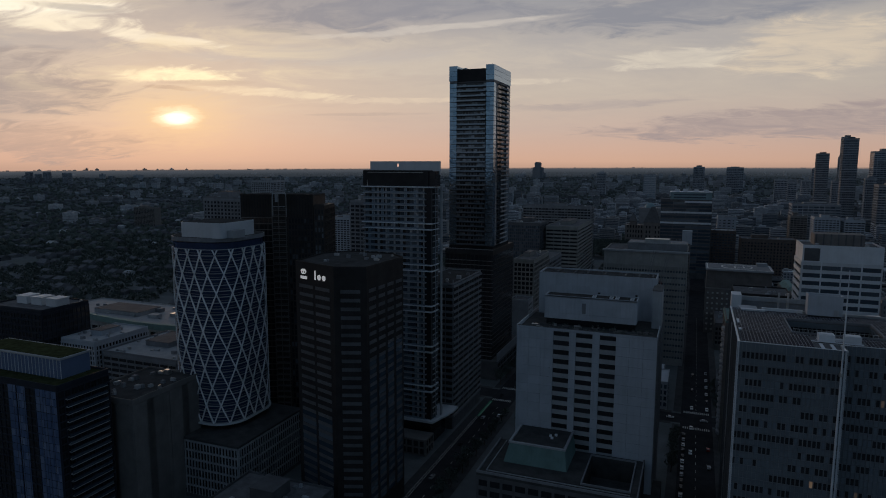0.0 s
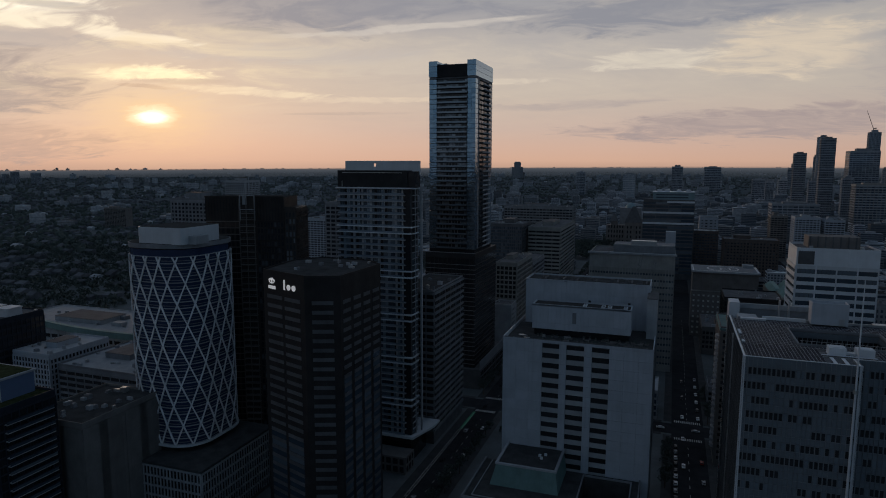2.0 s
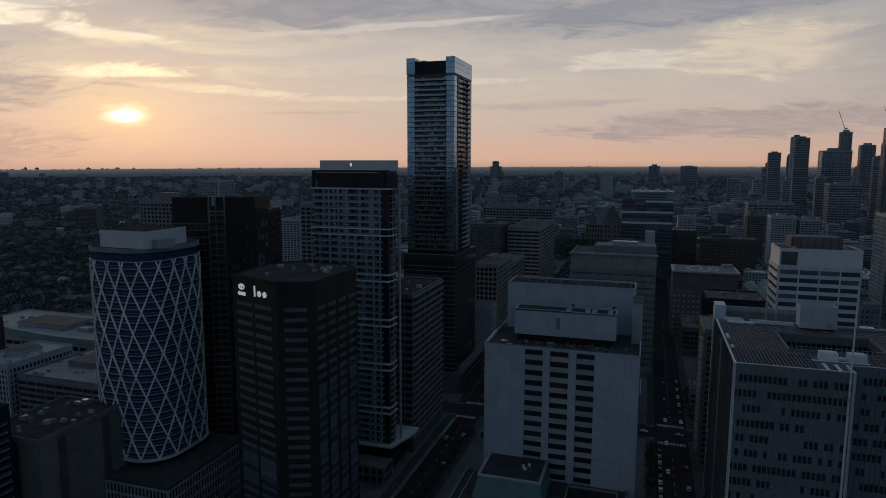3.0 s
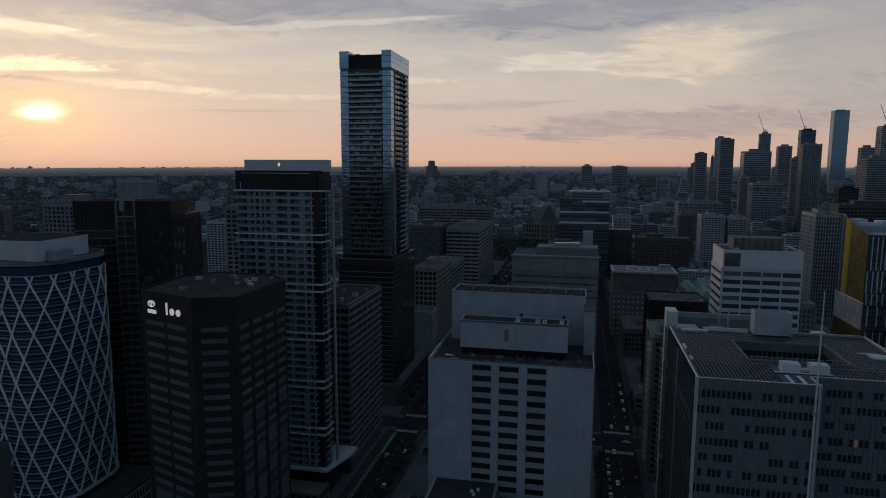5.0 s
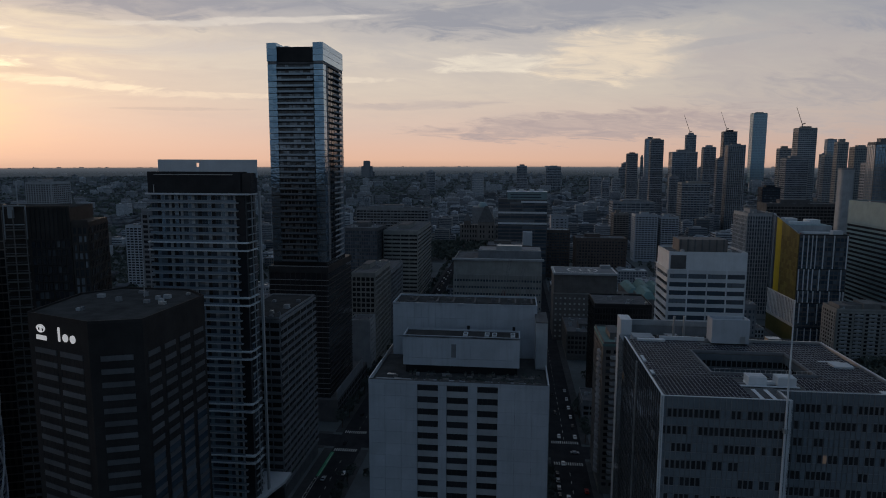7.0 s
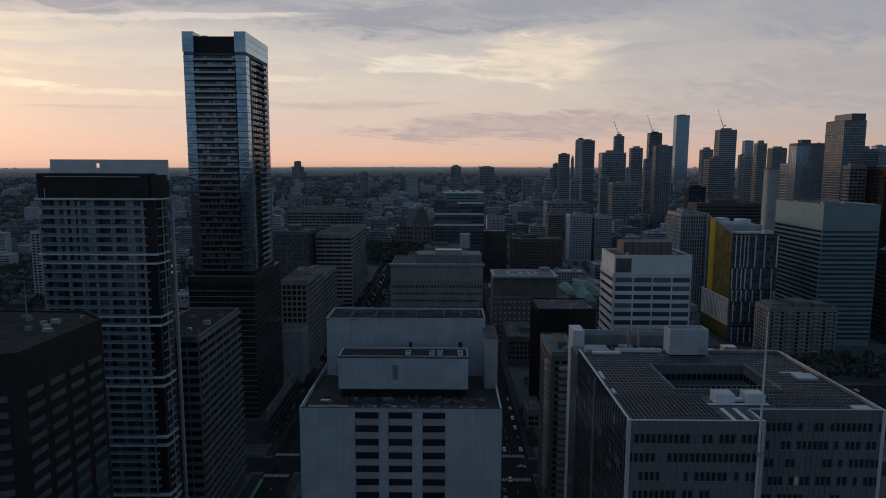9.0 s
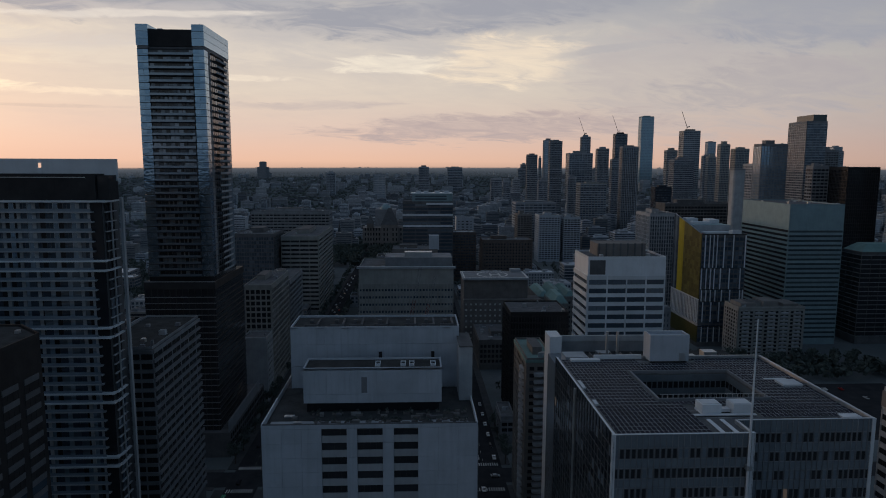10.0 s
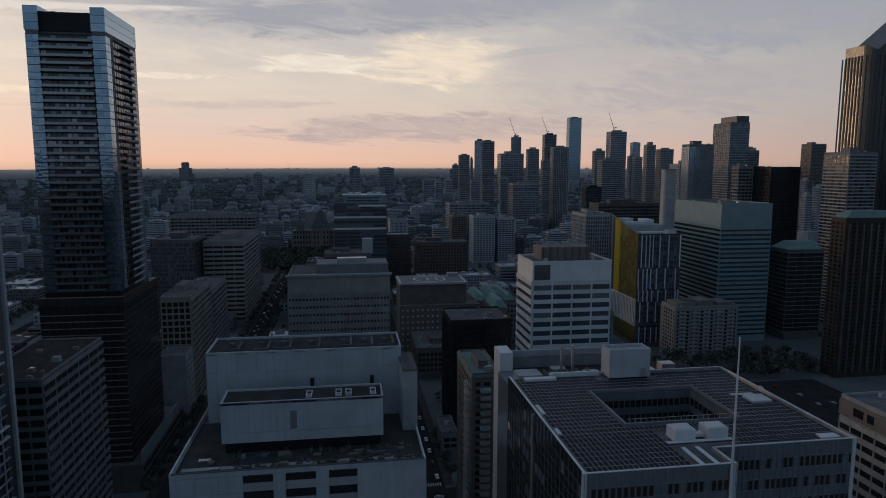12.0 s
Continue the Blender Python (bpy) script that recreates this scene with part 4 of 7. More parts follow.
mast = thing("mast", 51.6, 229.6, 0, "tall thin white mast standing at the glass facade", "mast")
part("pole", tube("pole", [(51.6, 229.6, 0), (51.6, 229.6, 60), (51.6, 229.6, 84), (51.6, 229.6, 118.2)], [0.42, 0.38, 0.32, 0.13], M_TRIM, 10), mast)
part("collar", tube("collar", [(51.6, 229.6, 83.6), (51.6, 229.6, 84.6)], [0.75, 0.75], M_METAL, 10), mast)
block("bracket", mast, (51.4, 229.6, 83.9, 51.8, 230.6, 84.3), M_METAL)

# ---- the balcony condominium ----


def build_condo():
    r = thing("condominium_tower", -140, 315, 0, "grey condominium tower with white balcony slabs and a dark crown", "apartment tower")
    X0, X1, Y0, Y1, ZT, FH = -160.2, -120.8, 302.6, 309.8, 139.5, 3.1
    block("core", r, (X0 + 0.4, Y0, 14, X1 - 0.4, Y1, ZT), M_DGREY)
    block("rear_core", r, (X0 + 0.4, Y1, 14, -127.0, 326, ZT - 0.5), M_DGREY)
    front, right = Face(r, X0, Y0, 1, 0, X1 - X0), Face(r, X1, Y0, 0, 1, Y1 - Y0)
    floors = 40
    slab = shared_box("balcony_slab", X1 - X0 - 3.0, 1.8, 0.42, M_PALE)
    thick = shared_box("band_slab", X1 - X0 + 1.2, 2.4, 0.5, M_TRIM)
    guard = shared_box("balustrade", (X1 - X0) * 0.90, 0.06, 1.0, M_FROST)
    column = shared_box("wall_pier", 1.1, 0.3, ZT - 15, M_PALE)
    for q in (0.20, 0.32, 0.44, 0.78, 0.87):
        front.put("wall_pier", column, q * (X1 - X0), -0.3, 15)
    rnd = random.Random(8)
    wide, tall = window_mesh(2.35, 2.6, M_SPAN, M_GLASSB, 1), window_mesh(1.5, 2.6, M_TRIM, M_GLASSW, 0)
    dark = window_mesh(1.5, 2.6, M_BLACK, M_GLASSD, 0)
    rest, idx, count, srest, sidx = [], [], 0, [], []
    for k in range(floors):
        z = ZT - (k + 1) * FH
        if z < 14:
            break
        band = k % 7 in (6, 0) and k > 0
        front.put("band_slab" if band else "balcony_slab", thick if band else slab, -0.6 if band else 0, -2.2 if band else -1.75, z + FH - 0.3)
        front.put("balustrade", guard, 0.5, -1.7, z + 0.02)
        u, j = 0.7, 0
        pattern = (0, 2, 1, 0, 2, 1, 2, 0, 1, 0, 2, 0, 1, 2, 0, 1, 0)
        while u < X1 - X0 - 4.6:
            kind = pattern[(j + (k // 7)) % len(pattern)]
            w = 2.4 if kind == 0 else 1.56
            if count < 100:
                front.put("window", (wide, tall, dark)[kind], u, -0.12, z + 0.05)
                count += 1
            else:
                rest.append((u, -0.08, z + 0.05, u + w - 0.1, -0.02, z + 2.65))
                idx.append(kind)
            u += w
            j += 1
        right.put("side_slab", shared_box("side_slab", Y1 - Y0, 1.0 if band else 0.6, 0.45 if band else 0.25, M_TRIM if band else M_PALE), 0, -0.98 if band else -0.58, z + FH - 0.3)
        if k >= 8:
            srest += [(0.8 + q * 3.0, -0.1, z + 0.1, 3.3 + q * 3.0, -0.02, z + 2.6) for q in range(2)]
            sidx += [rnd.choice((0, 1, 2, 2)) for q in range(2)]
        for q in range(2):
            right.put("side_window", window_mesh(2.5, 2.5, M_BLACK, M_GLASSD, 1), 0.8 + q * 3.0, -0.12, z + 0.1) if k < 8 else None
    front.bulk("glazing", rest, [M_GLASSB, M_GLASSW, M_GLASSD], idx)
    right.bulk("side_glazing", srest, [M_GLASSB, M_RECESS, M_GLASSD], sidx)
    front.put("end_wall", shared_box("end_wall", 3.6, 0.5, ZT - 14, M_GLASSD), X1 - X0 - 4.2, -0.45, 14)
    # the white fin up the street corner
    block("corner_fin", r, (-119.3, 309.9, 14, -118.5, 311.3, 140.5), M_PALE)
    block("side_fin", r, (-120.5, 305.9, 14, -120.1, 306.3, ZT), M_PALE)
    # terrace slab, dark crown and the screen wall behind
    block("terrace_slab", r, (X0 - 0.6, Y0 - 2.4, ZT - 0.1, X1 + 1.6, Y1, ZT + 0.5), M_TRIM)
    block("crown", r, (X0 + 0.2, 301.2, ZT + 0.5, X1 - 1.6, Y1 - 1, 148.2), M_BLACK)
    block("crown_glass", r, (X1 - 1.6, 302.0, ZT + 0.5, X1 + 2.0, Y1 - 1, 147.8), M_GLASSD)
    block("crown_trim", r, (X0 + 3.0, 300.95, 147.0, X1 - 4.5, 301.2, 147.25), M_METAL)
    part("screen_wall", boxes("screen_wall", [(-159.0, 307.6, 146, -143.2, 308.2, 152.9), (-141.9, 307.6, 146, -118.3, 308.2, 152.9), (-143.2, 307.6, 151.6, -141.9, 308.2, 152.9), (-143.2, 307.6, 146, -141.9, 308.2, 150.0)], M_TRIM), r)
    block("lamp_post", r, (-157.2, 300.3, ZT + 0.5, -157.0, 300.5, 143.2), M_METAL)
    # base: flared canopy over a stone podium
    block("base_recess", r, (X0 + 1.5, Y0 + 1, 0, X1 - 1.5, 325, 15), M_GLASSD)
    part("canopy", prism("canopy", [(X0 - 1, 299.5), (-119.5, 299.5), (-114.6, 318), (-114.6, 326), (X0 - 1, 326)], 14.2, 15.3, M_TRIM), r)
    pod = [(X0 - 6, 290, 0, -119.5, 300.5, 9)]
    part("podium", boxes("podium", pod, M_TAN), r)
    pf = Face(r, X0 - 6, 290, 1, 0, 46.7)
    grid(pf, 1, 9, 4, 3.6, 1.0, 0.9, 0.2, 0.3, M_TAN, M_GLASSD, singly=20)
    ps = Face(r, -119.5, 290, 0, 1, 10.5)
    grid(ps, 1, 9, 4, 3.6, 1.0, 0.9, 0.2, 0.3, M_TAN, M_GLASSD, singly=20)


build_condo()

# ---- the tallest tower ----


def bay_unit(w, d, h):
    """One storey of a glazed corner bay: a spandrel pane below, two panes above, dark mullions between."""
    k = ("bay", w, h)
    if k not in SHARED:
        bs = [(0, 0, 0, w, d, 0.75), (0, 0, 0.8, w * 0.5 - 0.04, d, h), (w * 0.5 + 0.04, 0, 0.8, w, d, h), (0, 0.05, 0.75, w, d - 0.05, 0.8), (w * 0.5 - 0.04, 0.05, 0.8, w * 0.5 + 0.04, d - 0.05, h)]
        me = boxes("corner_pane", bs, [M_CORNER, M_CORNER, M_BLACK])
        me.polygons.foreach_set("material_index", [0] * 6 + [1] * 12 + [2] * 12)
        SHARED[k] = me
    return SHARED[k]


def build_tower():
    r = thing("glass_skyscraper", -141, 443, 0, "tall slim glass skyscraper with blue corner bays and pale crown", "skyscraper")
    X0, X1, Y0, Y1, ZT, FH = -157.4, -125.4, 423.0, 464.0, 207.0, 3.2
    block("core", r, (X0 + 0.3, Y0 + 0.9, 0, X1 - 0.9, Y1, ZT + 1), M_DGREY)
    front, right = Face(r, X0, Y0, 1, 0, X1 - X0), Face(r, X1, Y0, 0, 1, Y1 - Y0)
    W, D = X1 - X0, Y1 - Y0
    left_bay, right_bay = bay_unit(5.2, 0.9, FH - 0.3), bay_unit(5.4, 0.9, FH - 0.3)
    side_bay, side_pane, end_pane = bay_unit(4.6, 0.9, FH - 0.3), shared_box("side_pane", 3.6, 0.9, FH - 0.3, M_SPAN), shared_box("end_pane", 8.6, 0.9, FH - 0.3, M_FROST)
    joint = shared_box("slab_edge", W, 0.5, 0.2, M_BLACK)
    balcony = shared_box("balcony_slab", W - 10.8, 1.7, 0.26, M_NAVY)
    guard = shared_box("balustrade", W - 11.0, 0.06, 1.1, M_TOWERB)
    sslab, sguard = shared_box("side_balcony", 18.0, 1.3, 0.3, M_DGREY), shared_box("side_balustrade", 18.0, 0.08, 0.95, M_PALE)
    sjoint = shared_box("slab_edge", D, 0.5, 0.2, M_BLACK)
    win, win2 = window_mesh(2.0, 2.6, M_BLACK, M_RECESS, 1), window_mesh(2.0, 2.6, M_BLACK, M_GLASSD, 0)
    rest, idx, srest, sidx, count = [], [], [], [], 0
    rnd = random.Random(11)
    k = 0
    while True:
        z = ZT - (k + 1) * FH
        if z < 12:
            break
        front.put("slab_edge", joint, 0, -0.06, z + FH - 0.25)
        right.put("slab_edge", sjoint, 0, -0.06, z + FH - 0.3)
        if z > 92:
            front.put("corner_pane", left_bay, 0, 0, z)
            front.put("corner_pane", right_bay, W - 5.4, 0, z)
        else:
            front.put("lower_pane", shared_box("lower_pane", W, 0.75, FH - 0.16, M_GLASSD), 0, 0, z)
            right.put("lower_pane", shared_box("lower_pane", D - 1, 0.75, FH - 0.16, M_GLASSD), 0.9, 0, z)
        if z > 92:
            right.put("corner_pane", side_bay, 0.9, 0.0, z)
            front.put("balcony_slab", balcony, 5.3, -1.1, z - 0.02)
            front.put("balustrade", guard, 5.4, -1.05, z + 0.25)
            right.put("side_pane", side_pane, 5.6, 0.02, z)
            right.put("end_pane", end_pane, D - 8.7, 0.02, z)
            right.put("side_balcony", sslab, 15.6 + (0.7 if k % 2 else 0), -1.1, z - 0.02)
            right.put("side_balustrade", sguard, 15.6 + (0.7 if k % 2 else 0), -1.08, z + 0.28)
        for i in range(10 if z > 92 else 0):
            u = 5.5 + i * 2.1
            kind = rnd.random() < 0.3
            if count < 60:
                front.put("window", win2 if kind else win, u, 0.8, z + 0.2)
                count += 1
            else:
                w = rnd.choice((1.3, 1.7, 2.0))
                rest.append((u, 0.82, z + 0.2, u + w, 0.88, z + 2.85))
                idx.append(1 if kind else 0)
        for i in range(6 if z > 92 else 0):
            u = 10.6 + i * 3.5
            srest.append((u, 0.82, z + 0.2, u + 2.6, 0.88, z + 2.7))
            sidx.append(rnd.choice([0, 1, 1]))
        k += 1
    front.bulk("glazing", rest, [M_RECESS, M_GLASSD], idx)
    right.bulk("glazing", srest, [M_GLASSB, M_GLASSD], sidx)
    # crown: glazed corner turrets, a dark plant floor between, joints every floor
    block("plant_floor", r, (X0 + 5.6, Y0 + 0.8, ZT + 1.2, X1 - 5.6, Y1 - 1, 216.2), M_BLACK)
    for a, b, c, d in ((X0 - 0.2, Y0 - 0.3, X0 + 5.6, Y1), (X1 - 5.6, Y0 - 0.3, X1 + 0.2, Y1 + 0.2)):
        for j in range(3):
            part("crown_pane", boxes("crown_pane", [(a, b, 208.4 + j * 3.4, c, d, 208.4 + j * 3.4 + 3.25)], M_CORNER), r)
        block("crown_core", r, (a + 0.3, b + 0.3, 207.0, c - 0.3, d - 0.3, 218.3), M_SPAN)
    for x in (X0 + 7, X1 - 8):
        block("roof_rig", r, (x, Y0 + 8, 216.2, x + 2.5, Y0 + 14, 218.0), M_METAL)
    block("roof_rig", r, (X1 - 2.5, Y0 + 3, 218.3, X1 - 2.2, Y0 + 3.3, 219.4), M_METAL)
    # plant floor half way down and the podium
    block("belt_floor", r, (X0 - 2.5, Y0 - 1.2, 88.5, X1 + 1.0, Y1 + 12, 92.2), M_BLACK)
    block("lower_body", r, (X0 - 2.0, Y0 - 0.6, 13.4, X1 + 0.6, Y1 + 12, 88.5), M_GLASSD)
    low = Face(r, X0 - 2.5, Y0 - 1.2, 1, 0, W + 3.5)
    low_side = Face(r, X1 + 1.0, Y0 - 1.2, 0, 1, D + 13.2)
    for k in range(23):
        low.put("floor_line", shared_box("floor_line", W + 3.5, 0.5, 0.35, M_SPAN), 0, -0.02 - 0.01 * (k % 2), 16 + k * 3.1)
        low_side.put("floor_line", shared_box("floor_line", D + 13.2, 0.5, 0.35, M_BLACK), 0, 0, 16 + k * 3.1)
    for i in range(12):
        low.put("pier", shared_box("pier", 0.5, 1.1, 75, M_BLACK), i * 3.1, 0.12, 13.6)
    part("belt_rail", boxes("belt_rail", [(X0 - 2.5, Y0 - 1.25, 92.2, X1 + 1.0, Y0 - 1.0, 92.7)], M_SPAN), r)
    block("podium", r, (X0 - 10, Y0 - 4, 0, X1 + 6, Y1 + 30, 13.5), M_DGREY)
    pf = Face(r, X1 + 6, Y0 - 4, 0, 1, Y1 + 34 - Y0)
    grid(pf, 1, 13, 4, 4, 1.0, 0.6, 0.15, 0.25, M_DGREY, M_GLASSD, singly=24)
    part("podium_screen", boxes("podium_screen", [(X1 + 5.4, Y0 - 4, 13.5, X1 + 6.0, Y1 + 20, 19.5)], M_SPAN), r)


build_tower()

# ---- the dark faceted office tower with a roof sign ----


def outline_faces(root, pts):
    for (xa, ya), (xb, yb) in zip(pts, pts[1:] + pts[:1]):
        yield Face(root, xa, ya, xb - xa, yb - ya, math.hypot(xb - xa, yb - ya))


def build_dark_faceted():
    r = thing("dark_faceted_office_tower", -131, 235, 0, "almost black faceted granite office tower with a white roof sign", "office tower")
    pts = [(-149.8, 222.4), (-126.4, 214.0), (-114.2, 218.6), (-113.0, 250.0), (-122.0, 258.5), (-145.0, 259.0), (-152.5, 248.0)]
    H, FH = 111.0, 3.55
    part("body", prism("body", pts, 0, H - 0.6, M_TCS), r)
    for n, f in enumerate(outline_faces(r, pts)):
        if n not in (0, 1, 2, 6):
            continue
        bays = {0: 2, 1: 1, 2: 4, 6: 3}[n]
        margin = {0: 2.6, 1: 2.6, 2: 1.6, 6: 2}[n]
        gap = {0: 1.6, 1: 0, 2: 2.2, 6: 2}[n]
        bw = (f.w - 2 * margin - gap * (bays - 1)) / bays
        count, rest = 0, []
        rib, ribs = shared_box("spandrel", bw, 0.25, 1.4, M_TCSB), []
        win = window_mesh(bw, FH - 1.6, M_BLACK, M_GLASSB, 4 if bw > 6 else 2)
        for k in range(28):
            z = 101.8 - (k + 1) * FH
            if z < 6:
                break
            for i in range(bays):
                u = margin + i * (bw + gap)
                if n < 2:
                    f.put("spandrel", rib, u, -0.22, z + FH - 1.5)
                else:
                    ribs.append((u, -0.22, z + FH - 1.5, u + bw, 0.03, z + FH - 0.1))
                if count < 30:
                    f.put("window", win, u, -0.05, z)
                    count += 1
                else:
                    rest.append((u, -0.04, z, u + bw, -0.01, z + FH - 1.6))
        if rest:
            f.bulk("glazing", rest, [M_GLASSB])
        if ribs:
            f.bulk("spandrel", ribs, [M_TCSB])
        if n == 0:
            sign(r, f)
    part("roof", prism("roof", [(-131.5 + (x + 131.5) * 0.96, 237 + (y - 237) * 0.96) for x, y in pts], H - 0.6, H - 0.3, M_ROOFD), r)
    for f in outline_faces(r, pts):
        part("parapet", boxes("parapet", [(0, 0.0, 0, f.w, 0.4, 0.75)], M_TCS), r, f.at(0, -0.02, H - 0.62))
    rnd = random.Random(2)
    for _ in range(12):
        x, y = rnd.uniform(-145, -118), rnd.uniform(226, 252)
        part("roof_unit", boxes("roof_unit", [(x, y, H - 0.3, x + rnd.uniform(0.8, 2.2), y + 1.2, H + rnd.uniform(0.4, 1.0))], rnd.choice([M_METAL, M_GREY, M_PALE])), r)
    part("antenna", tube("antenna", [(-130, 246, H - 0.3), (-130, 246, H + 4), (-130, 246, H + 11)], [0.18, 0.12, 0.05], M_METAL, 6), r)


def sign(root, f):
    """A roof sign: a white emblem of discs over a bar, and beside it three rounded white shapes."""
    m = bpy.data.materials.new("sign_white")
    m.use_nodes = True
    N = Nodes(m.node_tree)
    N.add("ShaderNodeOutputMaterial", {"Surface": N.add("ShaderNodeBsdfPrincipled", {"Base Color": (0.85, 0.85, 0.85, 1), "Roughness": 0.5, "Emission Color": (1, 1, 1, 1), "Emission Strength": 0.33}).outputs[0]})

    def ring(cx, cz, rx, rz, a0, a1, w, seg=18):
        v, q = [], []
        for i in range(seg + 1):
            a = radians(a0 + (a1 - a0) * i / seg)
            for s in (-w / 2, w / 2):
                for d in (-0.25, -0.05):
                    v.append((cx + (rx + s) * math.cos(a), d, cz + (rz + s) * math.sin(a)))
        for i in range(seg):
            b = i * 4
            q += [(b, b + 4, b + 6, b + 2), (b + 1, b + 3, b + 7, b + 5), (b, b + 1, b + 5, b + 4), (b + 2, b + 6, b + 7, b + 3)]
        return v, q

    s = part("roof_sign", boxes("roof_sign", [(2.6, -0.18, 103.0, 21.4, -0.12, 103.1)], M_TCS), root, f.at(0, 0, 0), "white emblem and rounded shapes on the dark parapet")

    def stroke(name, shapes):
        v, q = [], []
        for vv, qq in shapes:
            n = len(v)
            v += vv
            q += [tuple(n + i for i in c) for c in qq]
        ob = part(name, mesh_of(name, v, q, [m]), s)
        ob.matrix_basis = Matrix.Identity(4)

    def bar(x0, z0, x1, z1):
        return [(x0, -0.25, z0), (x1, -0.25, z0), (x1, -0.05, z0), (x0, -0.05, z0), (x0, -0.25, z1), (x1, -0.25, z1), (x1, -0.05, z1), (x0, -0.05, z1)], list(QUADS)

    stroke("emblem", [ring(5.6, 107.0, 1.5, 0.85, 0, 180, 0.75), ring(5.6, 107.0, 1.5, 0.85, 180, 360, 0.3), bar(5.25, 106.1, 5.95, 107.6)])
    stroke("caption_bar", [bar(3.6, 104.0, 7.8, 105.2)])
    stroke("stroke", [bar(12.9, 104.4, 13.6, 108.2)])
    stroke("disc", [ring(15.8, 105.6, 0.55, 0.55, 0, 360, 1.05)])
    stroke("disc", [ring(18.8, 105.6, 0.55, 0.55, 0, 360, 1.05)])


build_dark_faceted()

# ---- the rounded tower in a white diagonal lattice ----


def rounded(cx, cy, a, b, rad, seg=10):
    """A counter-clockwise rounded rectangle and the distance along it, from the middle of its front."""
    pts = []
    for sx, sy, a0 in ((1, -1, -90), (1, 1, 0), (-1, 1, 90), (-1, -1, 180)):
        for i in range(seg + 1):
            t = radians(a0 + 90 * i / seg)
            pts.append((cx + sx * (a - rad) + rad * math.cos(t), cy + sy * (b - rad) + rad * math.sin(t)))
    return pts


def build_lattice_tower():
    r = thing("lattice_round_tower", -200, 237, 0, "blue glass tower with rounded corners wrapped in a white diagonal lattice", "office tower")
    cx, cy, Z0, Z1 = -206.0, 242.0, 32.0, 113.0
    AX, AY, RD = 17.6, 18.7, 12.5
    pts = rounded(cx, cy, AX, AY, RD)
    ring = [Vector((x, y, 0)) for x, y in pts]
    n = len(ring)
    cum = [0.0]
    for i in range(n):
        cum.append(cum[-1] + (ring[(i + 1) % n] - ring[i]).length)
    L = cum[-1]

    def on(s, out=0.0):
        s %= L
        i = max(j for j in range(n) if cum[j] <= s)
        a, b = ring[i], ring[(i + 1) % n]
        d = (b - a).normalized()
        return a + d * (s - cum[i]) + Vector((d.y, -d.x, 0)) * out

    part("glass_drum", prism("glass_drum", pts, Z0, Z1 + 3, M_DRUM), r, label="dark blue glass drum")
    floors = 30
    fh = (Z1 - Z0) / floors
    for k in range(floors + 1):
        z = Z0 + k * fh
        a = rounded(cx, cy, AX + 0.45, AY + 0.45, RD + 0.45)
        part("floor_band", prism("floor_band", a, z - 0.2, z + 0.15, M_PALE), r)
        if k < floors:
            part("sill_band", prism("sill_band", rounded(cx, cy, AX + 0.25, AY + 0.25, RD + 0.25), z + 0.95, z + 1.15, M_SPAN), r)
    # lattice: two families of diagonals
    units = 18
    step, rise = L / units, 8.75

    hidden = []

    def strut(name, s0, z0, s1, z1, w=0.62, d=0.45, mat=M_LATT):
        m = max(2, int(abs(s1 - s0) / 1.6) + 1)
        v, q = [], []
        wz = w * 0.5
        for i in range(m + 1):
            t = i / m
            s, z = s0 + (s1 - s0) * t, z0 + (z1 - z0) * t
            for o, ds, dz in ((0.35, -wz, 0), (0.35, wz, 0), (0.35 + d, wz, 0), (0.35 + d, -wz, 0)):
                p = on(s + ds, o)
                v.append((p.x, p.y, z))
        for i in range(m):
            b = 4 * i
            q += [(b + j, b + (j + 1) % 4, b + 4 + (j + 1) % 4, b + 4 + j) for j in range(4)]
        q += [(3, 2, 1, 0), tuple(4 * m + j for j in range(4))]
        mid = on((s0 + s1) / 2)
        if mid.y > cy + 9 or mid.x < cx - 12:
            hidden.append((v, q))
        else:
            part(name, mesh_of(name, v, q, [mat]), r)

    top_node = Z1 - 2.6
    for lev in range(12):
        za = min(Z1, top_node - (lev - 1) * rise)
        zb = max(Z0, top_node - lev * rise)
        if za - zb < 0.3:
            continue
        hi, lo = top_node - (lev - 1) * rise, top_node - lev * rise
        for u in range(units):
            for way in (-1, 1):
                s = (u + (0.5 if lev % 2 else 0.0)) * step
                sa = s + way * step / 2 * (za - lo) / rise
                sb = s + way * step / 2 * (zb - lo) / rise
                strut("lattice_strut", sb, zb, sa, za)
    hv, hq = [], []
    for v, q in hidden:
        hq += [tuple(len(hv) + i for i in c) for c in q]
        hv += v
    part("rear_lattice", mesh_of("rear_lattice", hv, hq, [M_LATT]), r, kind="stuff")
    part("base_ring", prism("base_ring", rounded(cx, cy, AX + 1.1, AY + 1.1, RD + 1.1), Z0 - 1.0, Z0 - 0.2, M_TRIM), r)
    # roof
    part("roof_rim", prism("roof_rim", rounded(cx, cy, AX + 0.6, AY + 0.6, RD + 0.6), Z1 + 3.4, Z1 + 5.2, M_GREY), r)
    part("roof", prism("roof", rounded(cx, cy, AX, AY, RD), Z1 + 5.2, Z1 + 5.3, M_ROOFD), r)
    part("plant_screen", prism("plant_screen", rounded(-201.5, 236.5, 11.8, 11.8, 1.5, 3), Z1 + 5.2, Z1 + 12.0, M_TRIM), r)
    part("plant_roof", prism("plant_roof", rounded(-201.5, 236.5, 11.2, 11.2, 1.2, 3), Z1 + 12.0, Z1 + 12.1, M_ROOFD), r)
    block("plant_box", r, (-189.4, 228, Z1 + 5.2, -186, 236, Z1 + 8.6), M_PALE)
